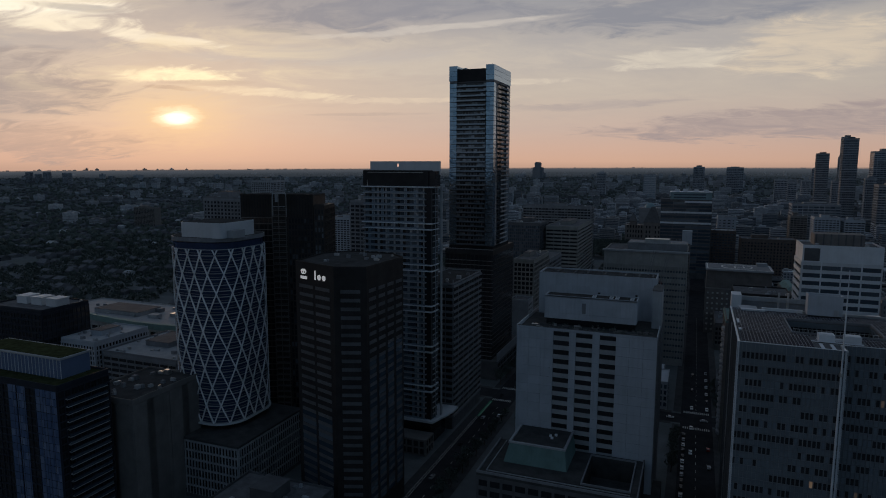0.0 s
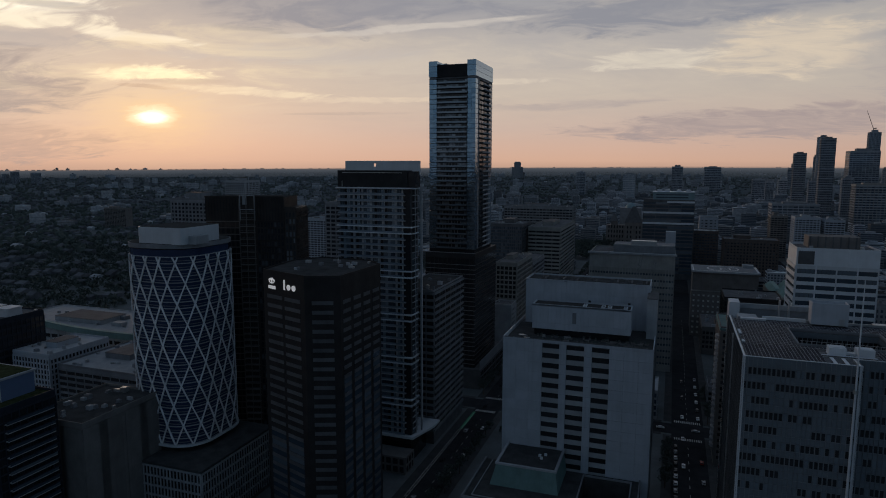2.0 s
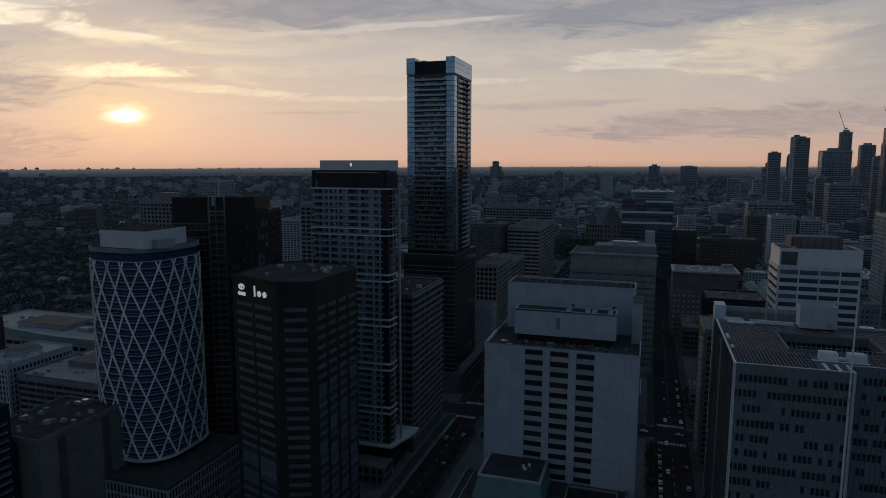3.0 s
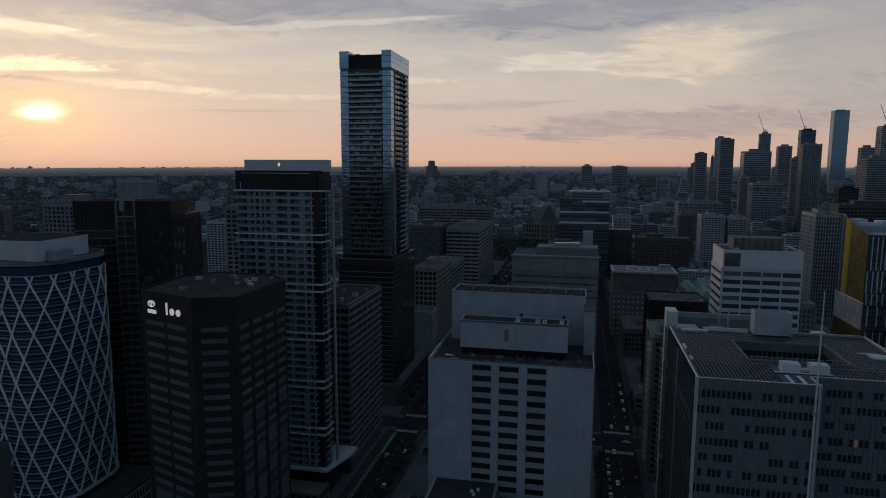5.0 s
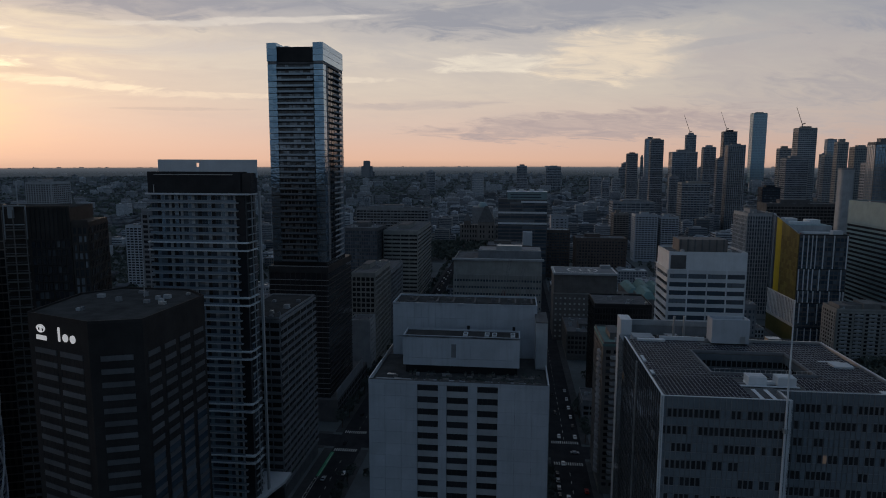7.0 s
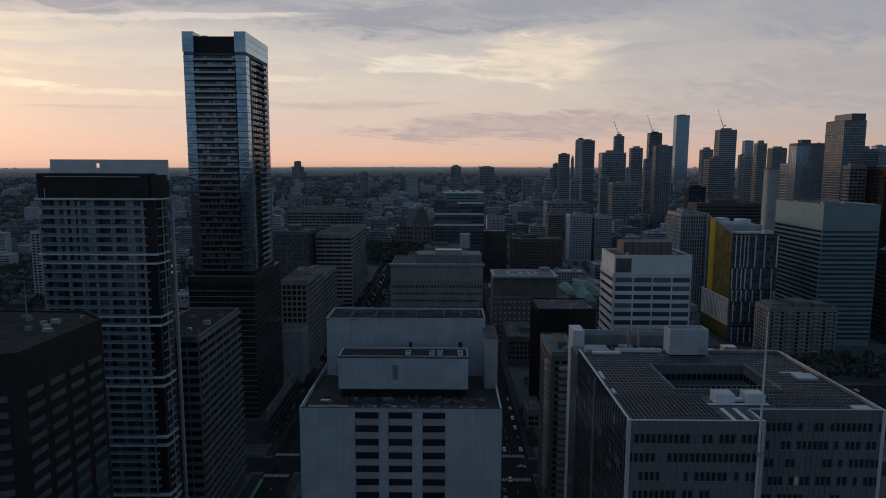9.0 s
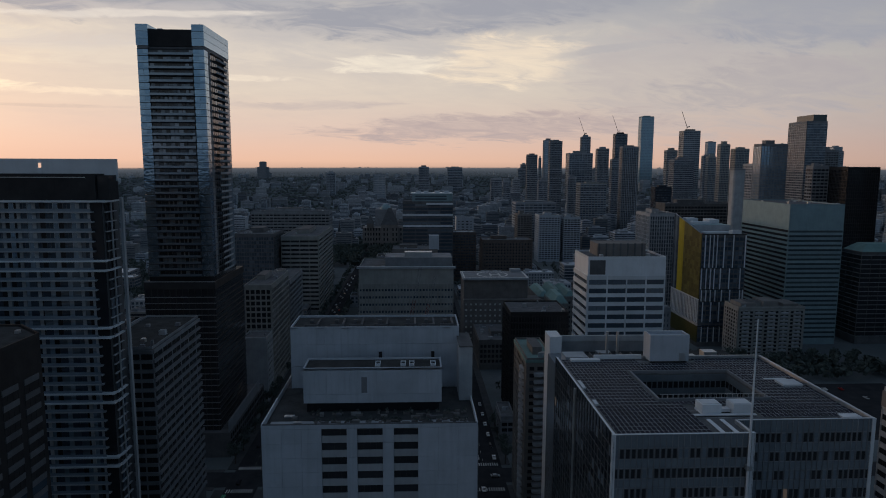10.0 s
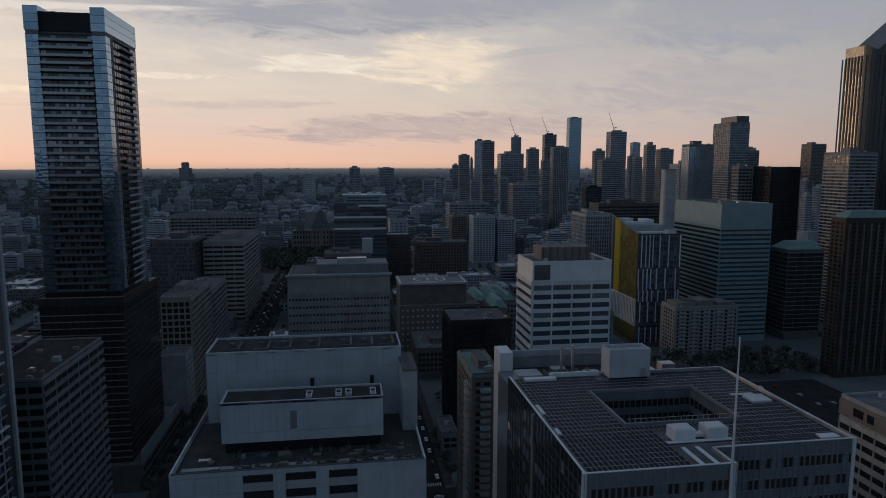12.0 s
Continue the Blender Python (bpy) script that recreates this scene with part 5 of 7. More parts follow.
    # square podium
    X0, Y0, X1, Y1 = -224, 213.0, -175.8, 262
    block("podium", r, (X0, Y0, 0, X1, Y1, 27.6), M_DGREY)
    block("podium_roof", r, (X0 - 0.3, Y0 - 0.3, 27.6, X1 + 0.3, Y1 + 0.3, 28.6), M_ROOFD)
    for key in ("front", "right"):
        f = Face(r, *corners(X0, Y0, X1, Y1)[key])
        grid(f, 2, 27.4, 4.2, 1.7, 0.9, 0.5, 0.3, 0.45, M_PALE, M_GLASSD, bars=0, singly=60)


build_lattice_tower()

# ---- the dark tower behind, still with its hoist ----
def build_hoist_tower():
    r = thing("dark_apartment_tower", -190, 285, 0, "near-black apartment tower with a builder's hoist on its face", "apartment tower")
    ux, uy = math.cos(radians(18)), math.sin(radians(18))
    x, y, W, D = -212.8, 266.5, 38.2, 26.0

    def at(u, d):
        return (x + ux * u - uy * d, y + uy * u + ux * d)

    part("body", prism("body", [at(0.2, 0.2), at(W - 0.2, 0.2), at(W - 0.2, D), at(0.2, D)], 0, 135.4, M_UMBER), r)
    part("lower_wing", prism("lower_wing", [at(W - 0.2, 0.6), at(W + 5.4, 0.6), at(W + 5.4, D - 2), at(W - 0.2, D - 2)], 0, 130.2, M_UMBER), r)
    front, side = Face(r, x, y, ux, uy, W), Face(r, *at(W + 5.4, 0.6), -uy, ux, D - 2.6)
    wing = Face(r, *at(W, 0.6), ux, uy, 5.4)
    # solid top storeys with fine ribs, then windows in the right-hand part and blind bays in the other
    rib = shared_box("rib", 0.3, 0.25, 10.8, M_BLACK)
    for i in range(26):
        u = 0.3 + i * 1.46
        if not 17 < u < 24.4:
            front.put("rib", rib, u, -0.22, 124.5)
    slab = shared_box("slab_edge", 16.8, 0.4, 0.3, M_BROWN)
    slab2 = shared_box("slab_edge", 13.4, 0.4, 0.3, M_BLACK)
    pane = window_mesh(1.15, 2.3, M_BLACK, M_GLASS, 0)
    rest, idx, count = [], [], 0
    rnd = random.Random(41)
    for k in range(38):
        z = 124.0 - (k + 1) * 3.1
        if z < 5:
            break
        front.put("slab_edge", slab, 0.1, -0.15, z + 2.85)
        front.put("slab_edge", slab2, 24.7, -0.15, z + 2.85)
        for i in range(8):
            u = 25.1 + i * 1.62
            if count < 48:
                front.put("window", pane, u, -0.02, z + 0.35)
                count += 1
            else:
                rest.append((u, -0.02, z + 0.35, u + 1.15, 0.1, z + 2.65))
                idx.append(0)
        for i in range(7):
            u = 0.9 + i * 2.3
            rest.append((u, -0.02, z + 0.3, u + rnd.choice((1.2, 1.8)), 0.15, z + 2.7))
            idx.append(1)
    front.bulk("glazing", rest, [M_GLASS, M_GLASSD], idx)
    for f in (wing, side):
        grid(f, 6, 129, 3.1, 1.8, 0.7, 0.6, 0.12, 0.2, M_UMBER, M_RECESS, bars=0, singly=16, joined=True)
    part("roof", prism("roof", [at(0.6, 0.6), at(W - 0.6, 0.6), at(W - 0.6, D - 0.4), at(0.6, D - 0.4)], 135.4, 135.5, M_ROOFD), r)
    for f, w, z in ((front, W, 135.4), (wing, 5.4, 130.2)):
        f.put("parapet", shared_box("parapet", w, 0.4, 0.7, M_UMBER), 0, -0.02, z)
    # the hoist: two masts, a landing on every floor, a gantry over the roof
    for u in (17.0, 20.4, 24.2):
        front.put("hoist_mast", shared_box("hoist_mast", 0.3, 0.3, 135, M_BROWN), u, -2.1, 0)
    landing, rail = shared_box("hoist_landing", 7.3, 1.9, 0.22, M_TAN), shared_box("landing_rail", 7.3, 0.08, 0.12, M_SPAN)
    for k in range(39):
        front.put("hoist_landing", landing, 17.0, -2.0, 10 + k * 3.1)
        front.put("landing_rail", rail, 17.0, -2.12, 11.1 + k * 3.1)
    front.bulk("gantry", [(17.3, -1.6, 124.5, 17.6, -1.2, 136.4), (24.2, -1.6, 124.5, 24.6, -1.2, 136.6), (17.3, -1.6, 136.2, 24.6, -1.2, 136.6), (21.0, 1.0, 135.4, 21.3, 1.3, 145.0), (17.6, -1.55, 129.6, 24.2, -1.25, 129.9), (18.4, -0.6, 132.0, 20.2, 0.6, 136.0)], [M_PALE], kind="")


build_hoist_tower()

# ---- the slab block with slanting pale bands behind the condominium ----
st2 = thing("banded_slab_block", -126, 352, 0, "brown-grey slab block with pale concrete bands on every floor", "apartment block")
block("core", st2, (-141, 328, 0, -118.8, 378, 84), M_DGREY)
for key in ("front", "right"):
    fc = Face(st2, *corners(-141, 328, -118.8, 378)[key])
    grid(fc, 6, 84, 3.6, 4.4, 1.3, 0.5, 0.7, 0.2, M_GREY, M_GLASSD, singly=30, every=2, band_mat=M_SPAN)
roof_kit(st2, -141, 328, -118.8, 378, 84.6, 9, 6, 0.7, M_GREY, M_ROOFD, hut=False)

# ---- the blocks in the middle distance ----
FOOT = [(-166, 288, -112, 330), (-168, 415, -116, 496), (-154, 212, -112, 262), (-226, 210, -174, 264), (-208, 260, -165, 294), (-142, 326, -117, 380), (-78, 244, -1, 315), (20, 228, 88, 315)]


def placed(*a, **k):
    FOOT.append((a[1] - 2, a[2] - 2, a[3] + 2, a[4] + 2))
    return office(*a, **k)


# white striped office with a blank attic
stripe = placed("striped_office_block", 63.3, 410.0, 102.8, 437.0, 105.5, "white office block with dark window bands and blank attic", "office building", M_TRIM, M_GLASSB, 4.45, 9.9, 2.0, 0.7, ("front",), 70, 12, bars=3, top=8.8, hut=False, n=4)
sl = Face(stripe, *corners(63.3, 410, 102.8, 437)["left"])
grid(sl, 4, 96.7, 4.45, 27, 2.3, 0.5, 0.55, 0.3, M_TRIM, M_GLASSB, bars=8, singly=30)
block("attic_louvre", stripe, (64.2, 409.7, 97.4, 72.0, 410.0, 104.6), M_DGREY)
block("plant_house", stripe, (70, 418, 105.5, 95, 432, 112.0), M_BROWN)
for i in range(7):
    block("plant_rib", stripe, (70.5 + i * 3.7, 417.6, 105.5, 71.2 + i * 3.7, 418.0, 112.2), M_DGREY)

# long brown block across the street, with cornice and roof boxes
bb = placed("brown_institution_block", -59, 502, 1.5, 545, 86.0, "long buff stone institution block with a deep cornice", "institution", M_STONE, M_GLASSB, 4.7, 2.0, 3.2, 0.7, ("front", "left"), 90, 21, bars=0, top=10.0, hut=False, n=4)
block("cornice", bb, (-60.2, 500.8, 86.0, 2.7, 503.5, 87.3), M_PALE)
block("attic_box", bb, (-42.5, 510, 86.0, 1.0, 534, 91.8), M_GREY)
part("attic_rail", boxes("attic_rail", [(-42.5, 509.7, 91.8, 1, 510, 92.6), (-30, 515, 91.8, -12, 522, 94.8)], M_METAL), bb)
# pale stair head on a brown block further off
ph = placed("brown_brick_block", -48, 792, 1.5, 830, 60.0, "brown brick block with a pale stair head", "building", M_BROWN, M_GLASS, 3.8, 3.2, 1.8, 1.2, ("front",), 30, 22)
block("stair_head", ph, (-7.9, 793, 60, 2.9, 803, 75.8), M_WHITE)
# helipad block
hp = placed("helipad_block", 17.5, 622.5, 71, 660, 56.5, "brown brick hospital block carrying a white-ringed helipad", "hospital", M_BROWN, M_GLASSW, 3.9, 2.6, 2.2, 1.2, (), 0, 23, bars=0, top=7.5, hut=False, n=0)
block("pad_deck", hp, (16.5, 620.5, 57.2, 72.0, 657, 58.8), M_PALE)
block("pad_surface", hp, (17.5, 621.5, 58.8, 71.0, 656, 58.86), M_GREY)
block("lower_wall", hp, (17.0, 618.4, 0, 82.0, 622.3, 40.5), M_BROWN)
block("lower_wall", hp, (71.2, 622.4, 0, 82.0, 638.5, 40.4), M_BROWN)
block("wall_coping", hp, (16.8, 618.0, 40.5, 82.2, 622.4, 41.1), M_TAN)
hf = Face(hp, 17.0, 618.4, 1, 0, 65.0)
pane = window_mesh(1.7, 1.7, M_DGREY, M_PALEPANE, 0)
for k in range(3):
    for i in range(16):
        hf.put("window", pane, 1.4 + i * 4.0, -0.08, 36.2 - k * 4.8)
hf.bulk("glazing", [(1.4 + i * 4.0, -0.06, 36.2 - k * 4.8, 3.1 + i * 4.0, 0.02, 37.9 - k * 4.8) for k in range(3, 8) for i in range(16)], [M_PALEPANE])
part("pad_edge", boxes("pad_edge", [(17.6, 621.6, 58.87, 70.9, 622.6, 58.9), (17.6, 655, 58.87, 70.9, 655.9, 58.9), (17.6, 622.6, 58.87, 18.5, 655, 58.9), (70, 622.6, 58.87, 70.9, 655, 58.9)], M_LINE), hp)
block("pad_room", hp, (60, 648, 58.87, 69, 654.5, 61.6), M_PALE)


def flat_ring(name, root, cx, cy, z, r0, r1, mat, seg=40):
    v = [(cx + r * math.cos(2 * math.pi * i / seg), cy + r * math.sin(2 * math.pi * i / seg), zz) for zz in (z, z + 0.03) for r in (r0, r1) for i in range(seg)]
    f = []
    for i in range(seg):
        j = (i + 1) % seg
        f += [(2 * seg + i, 3 * seg + i, 3 * seg + j, 2 * seg + j), (seg + i, seg + j, 3 * seg + j, 3 * seg + i), (i, 2 * seg + i, 2 * seg + j, j)]
    return part(name, mesh_of(name, v, f, [mat]), root)


flat_ring("pad_ring", hp, 43, 638.5, 58.87, 12.2, 13.4, M_LINE)
part("pad_cross", boxes("pad_cross", [(40.5, 632, 58.87, 42, 644, 58.9), (48, 632, 58.87, 49.5, 644, 58.9), (42, 637.3, 58.87, 48, 638.7, 58.9)], M_LINE), hp)
# verdigris roofs beside it
cop = placed("copper_roofed_hall", 83, 640, 119, 690, 38.0, "old hall under steep pale green copper roofs", "hall", M_TAN, M_GLASS, 4.2, 3.4, 2.0, 1.2, ("front",), 20, 24, hut=False, n=0)
for i in range(3):
    a = 84 + i * 11.5
    part("copper_roof", prism("copper_roof", [(a, 640.5), (a + 11, 640.5), (a + 11, 689), (a, 689)], 38.2, 42.5 + i % 2 * 1.5, M_COPPER, [(a + 3.6, 645), (a + 7.4, 645), (a + 7.4, 685), (a + 3.6, 685)]), cop)
cop2 = placed("copper_roofed_wing", 85, 586, 97, 622, 44.0, "narrow wing with a pale green copper roof", "building", M_TAN, M_GLASS, 4.0, 3.0, 1.8, 1.0, ("front",), 10, 25, hut=False, n=0)
part("copper_roof", prism("copper_roof", [(84.8, 585.8), (97.2, 585.8), (97.2, 622), (84.8, 622)], 44.2, 50, M_COPPER, [(89, 590), (93, 590), (93, 618), (89, 618)]), cop2)
# black glass block and brick tower beside the glass office
placed("black_glass_block", 32, 458, 66, 490, 66.5, "low black glass office block with fine upright ribs", "office building", M_BLACK, M_GLASSD, 3.8, 1.6, 0.9, 0.4, ("front", "left"), 40, 26, bars=0, n=6, hut=False)
brick = placed("brick_apartment_tower", 23.0, 352, 34.5, 384, 71.5, "brown brick apartment tower with stacked bay windows", "apartment tower", M_TAN, M_GLASS, 3.0, 3.6, 1.3, 1.2, ("front", "left"), 24, 27, bars=1, n=3)
block("cornice", brick, (22.5, 351.5, 70.5, 35, 384.4, 71.6), M_COPPER)
for k in range(20):
    part("bay_window", prism("bay_window", [(26, 350.4), (27, 349.5), (29, 349.5), (30, 350.4), (30, 352), (26, 352)], 8 + k * 3.0, 9.3 + k * 3.0, M_PALE), brick)
    part("bay_window", prism("bay_window", [(23, 363), (21.6, 362), (21.0, 359.5), (21.6, 357), (23, 356)], 8 + k * 3.0, 9.4 + k * 3.0, M_PALE), brick)
placed("low_flat_roofed_block", 24.5, 560, 60, 612, 22.0, "low brown block with pale edged flat roofs", "building", M_BROWN, M_GLASSD, 3.8, 3.0, 1.5, 0.8, ("front", "left"), 20, 28, n=14)
placed("low_garage_block", 23.5, 430, 31, 452, 15.0, "low concrete garage with open decks", "garage", M_GREY, M_GLASSD, 3.2, 4.0, 1.2, 0.5, ("front", "left"), 10, 29, n=2, hut=False)
# left of the first street
lo1 = placed("white_grid_office_block", -136, 520, -118.5, 578, 71.8, "buff stone office block with a deep window grid", "office building", M_STONE, M_GLASSD, 3.9, 3.3, 1.2, 0.8, ("front", "right"), 90, 30, bars=0, n=5)
placed("grey_office_block", -140, 582, -118.5, 637, 64.0, "grey concrete office block with level window bands", "office building", M_GREY, M_GLASS, 3.8, 4.0, 1.6, 0.6, ("front", "right"), 40, 31, n=4)
placed("small_white_block", -133, 499, -118, 517, 41.5, "small pale rendered block with a flat roof", "building", M_PALE, M_GLASSD, 3.6, 3.4, 1.9, 1.6, ("right",), 30, 32, n=2, hut=False)
placed("brown_grid_office_block", -157, 740, -120, 850, 80.5, "buff concrete office block with level window bands", "office building", M_STONE, M_GLASSD, 4.3, 9.0, 2.3, 0.5, ("front", "right"), 60, 33, n=6)
placed("dark_glass_office_block", -198, 721, -160, 770, 84.5, "dark glass office block with light roof plant", "office building", M_DGREY, M_GLASSB, 3.8, 2.4, 1.0, 0.4, ("front", "right"), 60, 34, n=14)
placed("long_grey_block", -226, 900, -130, 930, 94.0, "long grey concrete block with level bands", "building", M_GREY, M_GLASS, 3.8, 4.5, 1.8, 0.6, ("front", "right"), 30, 35, n=6)
# further off in the middle
mid = placed("glass_topped_block", -39, 916, 25, 960, 106.0, "dark banded block with a pale glazed top storey", "building", M_DGREY, M_GLASSB, 4.6, 16.0, 1.5, 0.5, ("front", "right"), 60, 36, n=4, hut=False)
block("glazed_top", mid, (-27, 915.5, 106.3, 24.5, 945, 116.0), M_TEAL)
block("glazed_cap", mid, (-28, 914.8, 116, 25, 946, 116.6), M_TRIM)
mf = Face(mid, -39, 916, 1, 0, 64)
for k in range(3):
    mf.put("pale_band", shared_box("pale_band", 64 if k else 34, 0.6, 2.4, M_TRIM), 0 if k else 30, -0.9, 102 - k * 14.2)
for k in range(2):
    mf.put("top_glazing", shared_box("top_glazing", 40, 0.2, 1.6, M_GLASSB), 16, -0.65, 108.4 + k * 3.6)
for x in (-22, -12, 2, 14):
    block("roof_unit", mid, (x, 922, 116.6, x + 6, 930, 119.4), M_TRIM)
placed("brick_flat_roofed_wing", 6, 935, 57, 965, 64.0, "brown brick wing with a pale flat roof", "building", M_BRICK, M_GLASSB, 3.8, 3.4, 1.9, 1.4, ("front", "left"), 8, 59, n=8, roof=M_PALE, hut=False)
placed("pale_cube_block", 35, 1003, 60, 1030, 78.0, "small pale block with blank walls", "building", M_WHITE, M_GLASS, 4, 6, 2.6, 3.0, ("front",), 12, 37, n=2, hut=False)
placed("white_apartment_slab", 172, 1100, 206, 1135, 74.0, "pale apartment slab with shaded balconies", "apartment block", M_WHITE, M_GLASS, 3.4, 5, 1.8, 1.4, ("front", "left"), 40, 38)
placed("white_apartment_block", 212, 1100, 238, 1135, 71.0, "pale apartment block with banded floors", "apartment block", M_WHITE, M_GLASS, 3.4, 5, 1.6, 0.8, ("front", "left"), 40, 39)
placed("brown_apartment_block", 146, 1150, 170, 1180, 72.0, "brown apartment block with banded floors", "apartment block", M_TAN, M_GLASS, 3.4, 5, 1.6, 0.8, ("front", "left"), 30, 40)
placed("brick_institute", 60, 880, 122, 915, 60.0, "red-brown brick institute with small windows", "institution", M_BRICK, M_GLASS, 3.8, 3.6, 2.0, 1.8, ("front", "left"), 50, 41)
# the yellow-sided block and its white neighbour
yel = placed("yellow_sided_block", 214.6, 616, 252.4, 674, 95.0, "grey glass block with white fins and a raked yellow side", "office building", M_DGREY, M_GLASSB, 3.9, 3.1, 1.0, 0.3, ("front",), 60, 42, bars=0, n=0, top=1.0, hut=False)


def rake(y):
    """The height of the side wall's raked top edge."""
    return 95.6 + (y - 616) * 0.232


def build_yellow_side():
    n, z0 = 15, 41.0
    for i in range(n):
        ya, yb = 616 + i * 58 / n, 616 + (i + 1) * 58 / n - 0.06
        kind = M_OLIVE if i < 9 else (M_YEL if i < 12 else M_GLASSB)
        rows = 14 if kind is M_OLIVE else 1
        for k in range(rows):
            a, b = z0 + k * 3.9, z0 + (k + 1) * 3.9 - 0.1
            if k == rows - 1:
                a, ta, tb = (a if rows > 1 else z0), rake(ya), rake(yb)
            else:
                ta, tb = b, b
            if a > ta - 0.3:
                continue
            v = [(x, y, z) for x in (214.1, 214.6) for y, z in ((ya, a), (yb, a), (yb, tb), (ya, ta))]
            name = "side_panel" if kind is not M_YEL else "yellow_panel"
            part(name, mesh_of(name, v, [(0, 1, 2, 3)[::-1], (4, 5, 6, 7), (0, 1, 5, 4), (1, 2, 6, 5), (2, 3, 7, 6), (3, 0, 4, 7)], [kind]), yel)
    # the raked parapet's thickness, and the roof terraces behind it
    part("raked_wall", mesh_of("raked_wall", [(x, y, z) for x in (214.62, 215.4) for y, z in ((616.2, 94), (673.8, 94), (673.8, rake(673.8) - 0.05), (616.2, rake(616.2) - 0.05))], [(3, 2, 1, 0), (4, 5, 6, 7), (0, 1, 5, 4), (1, 2, 6, 5), (2, 3, 7, 6), (3, 0, 4, 7)], [M_PALE]), yel)
    block("roof_terrace", yel, (215.5, 640, 95.0, 250, 673.5, 101.0), M_PALE)
    block("terrace_deck", yel, (216, 640.4, 101.0, 249.6, 673, 101.2), M_TEAL)
    for b in ((219, 648, 101.2, 236, 652, 103.6), (238, 655, 101.2, 247, 668, 104.6), (220, 660, 101.2, 230, 670, 105.4), (222, 627, 95.1, 246, 636, 96.4), (241, 618.5, 95.1, 249, 624, 98.6)):
        block("plant_house", yel, b, M_TRIM)
    # white fins round the foot of the side
    fs = Face(yel, *corners(214.6, 616, 252.4, 674)["left"])
    for i in range(19):
        fs.put("side_fin", shared_box("side_fin", 0.7, 0.7, 20.5, M_TRIM), 1.5 + i * 3.05, -0.68, 20.3)
    fs.put("fin_head", shared_box("fin_head", 58, 0.5, 0.8, M_TRIM), 0, -0.5, 40.2)
    fs.put("foot_band", shared_box("foot_band", 58, 0.4, 2.2, M_PALE), 0, -0.4, 17.9)
    fs.put("olive_foot", shared_box("olive_foot", 58, 0.3, 14.0, M_OLIVE), 0, -0.3, 3.6)
    grid(fs, 20.2, 40.2, 3.9, 3.05, 1.0, 0.3, 0.1, 0.15, M_SPAN, M_GLASSB, singly=10, bars=0)
    ff = Face(yel, *corners(214.6, 616, 252.4, 674)["front"])
    tiers = ((67.6, 95.0, (2.6, 6.4, 9.6, 12.6, 18.6, 26.4, 36.6)), (49.4, 67.0, (0.5, 4.6, 8.2, 11.4, 16.6, 24.2, 33.4)), (39.0, 48.8, (1.4, 5.2, 9.0, 13.0, 18.5, 25.5, 34.0, 36.4)), (21.5, 38.4, (3.0, 10.0, 17.0, 24.0, 31.0)), (4.0, 17.2, (3.0, 8.5, 13.5, 18.5, 24.0, 29.5, 35.0)))
    for z, top, us in tiers:
        for u in us:
            ff.put("white_fin", shared_box("white_fin", 0.75, 0.7, top - z, M_TRIM), u, -0.72, z)
        ff.put("floor_break", shared_box("floor_break", 37.8, 0.2, 0.6, M_BLACK), 0, -0.46, top + 0.01)
    for x, y in ((215, 616.4), (251.6, 616.4), (251.6, 673)):
        block("corner_lamp", yel, (x, y, 95.9, x + 0.5, y + 0.5, 96.5), M_CRANE)


M_CRANE = surface("red_crane_paint", (0.22, 0.05, 0.04), 0.5, 0.2)
build_yellow_side()
yw = placed("white_finned_block", 208.6, 720, 235.4, 760, 104.5, "pale block with upright white fins", "office building", M_PALE, M_GLASSB, 3.9, 2.4, 0.8, 0.8, ("front", "left"), 60, 43, bars=0)
# teal glass block
aq = placed("teal_banded_tower", 290, 620, 337, 698, 119.5, "large pale teal block with dark window bands", "office building", M_TEAL, M_GLASST, 3.95, 47, 2.2, 0.4, ("front",), 20, 44, bars=14, top=19.0, hut=False, n=8)
al = Face(aq, *corners(290, 620, 337, 698)["left"])
grid(al, 4, 100.5, 3.95, 78, 1.9, 0.4, 0.3, 0.2, M_TEAL, M_GLASSD, bars=20, singly=20)
# brown flats below it
flats = placed("brown_apartment_slab", 229, 577, 282, 600, 42.0, "buff brick flats with pale balconies on every floor", "apartment block", M_STONE, M_GLASSD, 3.0, 4.1, 1.2, 1.6, ("front", "left"), 24, 45, bars=0, n=4)
fb = Face(flats, *corners(229, 577, 282, 600)["front"])
for k in range(12):
    for i in range(5):
        fb.put("balcony", shared_box("balcony", 5.4, 1.5, 1.15, M_PALE), 3.2 + i * 10.2, -1.5, 4.4 + k * 3.0)
for a, b, h in ((232, 244, 3.0), (250, 262, 4.6), (266, 278, 2.6)):
    block("attic_storey", flats, (a, 580, 42.0, b, 597, 42 + h), M_TAN)

# the old parliament building at the head of the avenue, with a glass dome beyond
par = thing("parliament_building", -70, 1265, 0, "dark sandstone parliament building with a steep hipped roof and turrets", "public building")
block("wing", par, (-118, 1255, 0, -84, 1280, 40), M_BROWN)
block("wing", par, (-54, 1255, 0, -24, 1280, 40), M_BROWN)
block("centre", par, (-84, 1250, 0, -54, 1282, 46), M_BROWN)
part("hipped_roof", prism("hipped_roof", [(-85, 1249), (-53, 1249), (-53, 1283), (-85, 1283)], 46, 75, M_DGREY, [(-72, 1262), (-66, 1262), (-66, 1270), (-72, 1270)]), par)
for x in (-104, -36):
    block("turret", par, (x - 6, 1252, 40, x + 6, 1266, 48), M_BROWN)
    part("turret_roof", prism("turret_roof", [(x - 7, 1251), (x + 7, 1251), (x + 7, 1267), (x - 7, 1267)], 48, 62, M_DGREY, [(x - 1, 1258), (x + 1, 1258), (x + 1, 1260), (x - 1, 1260)]), par)
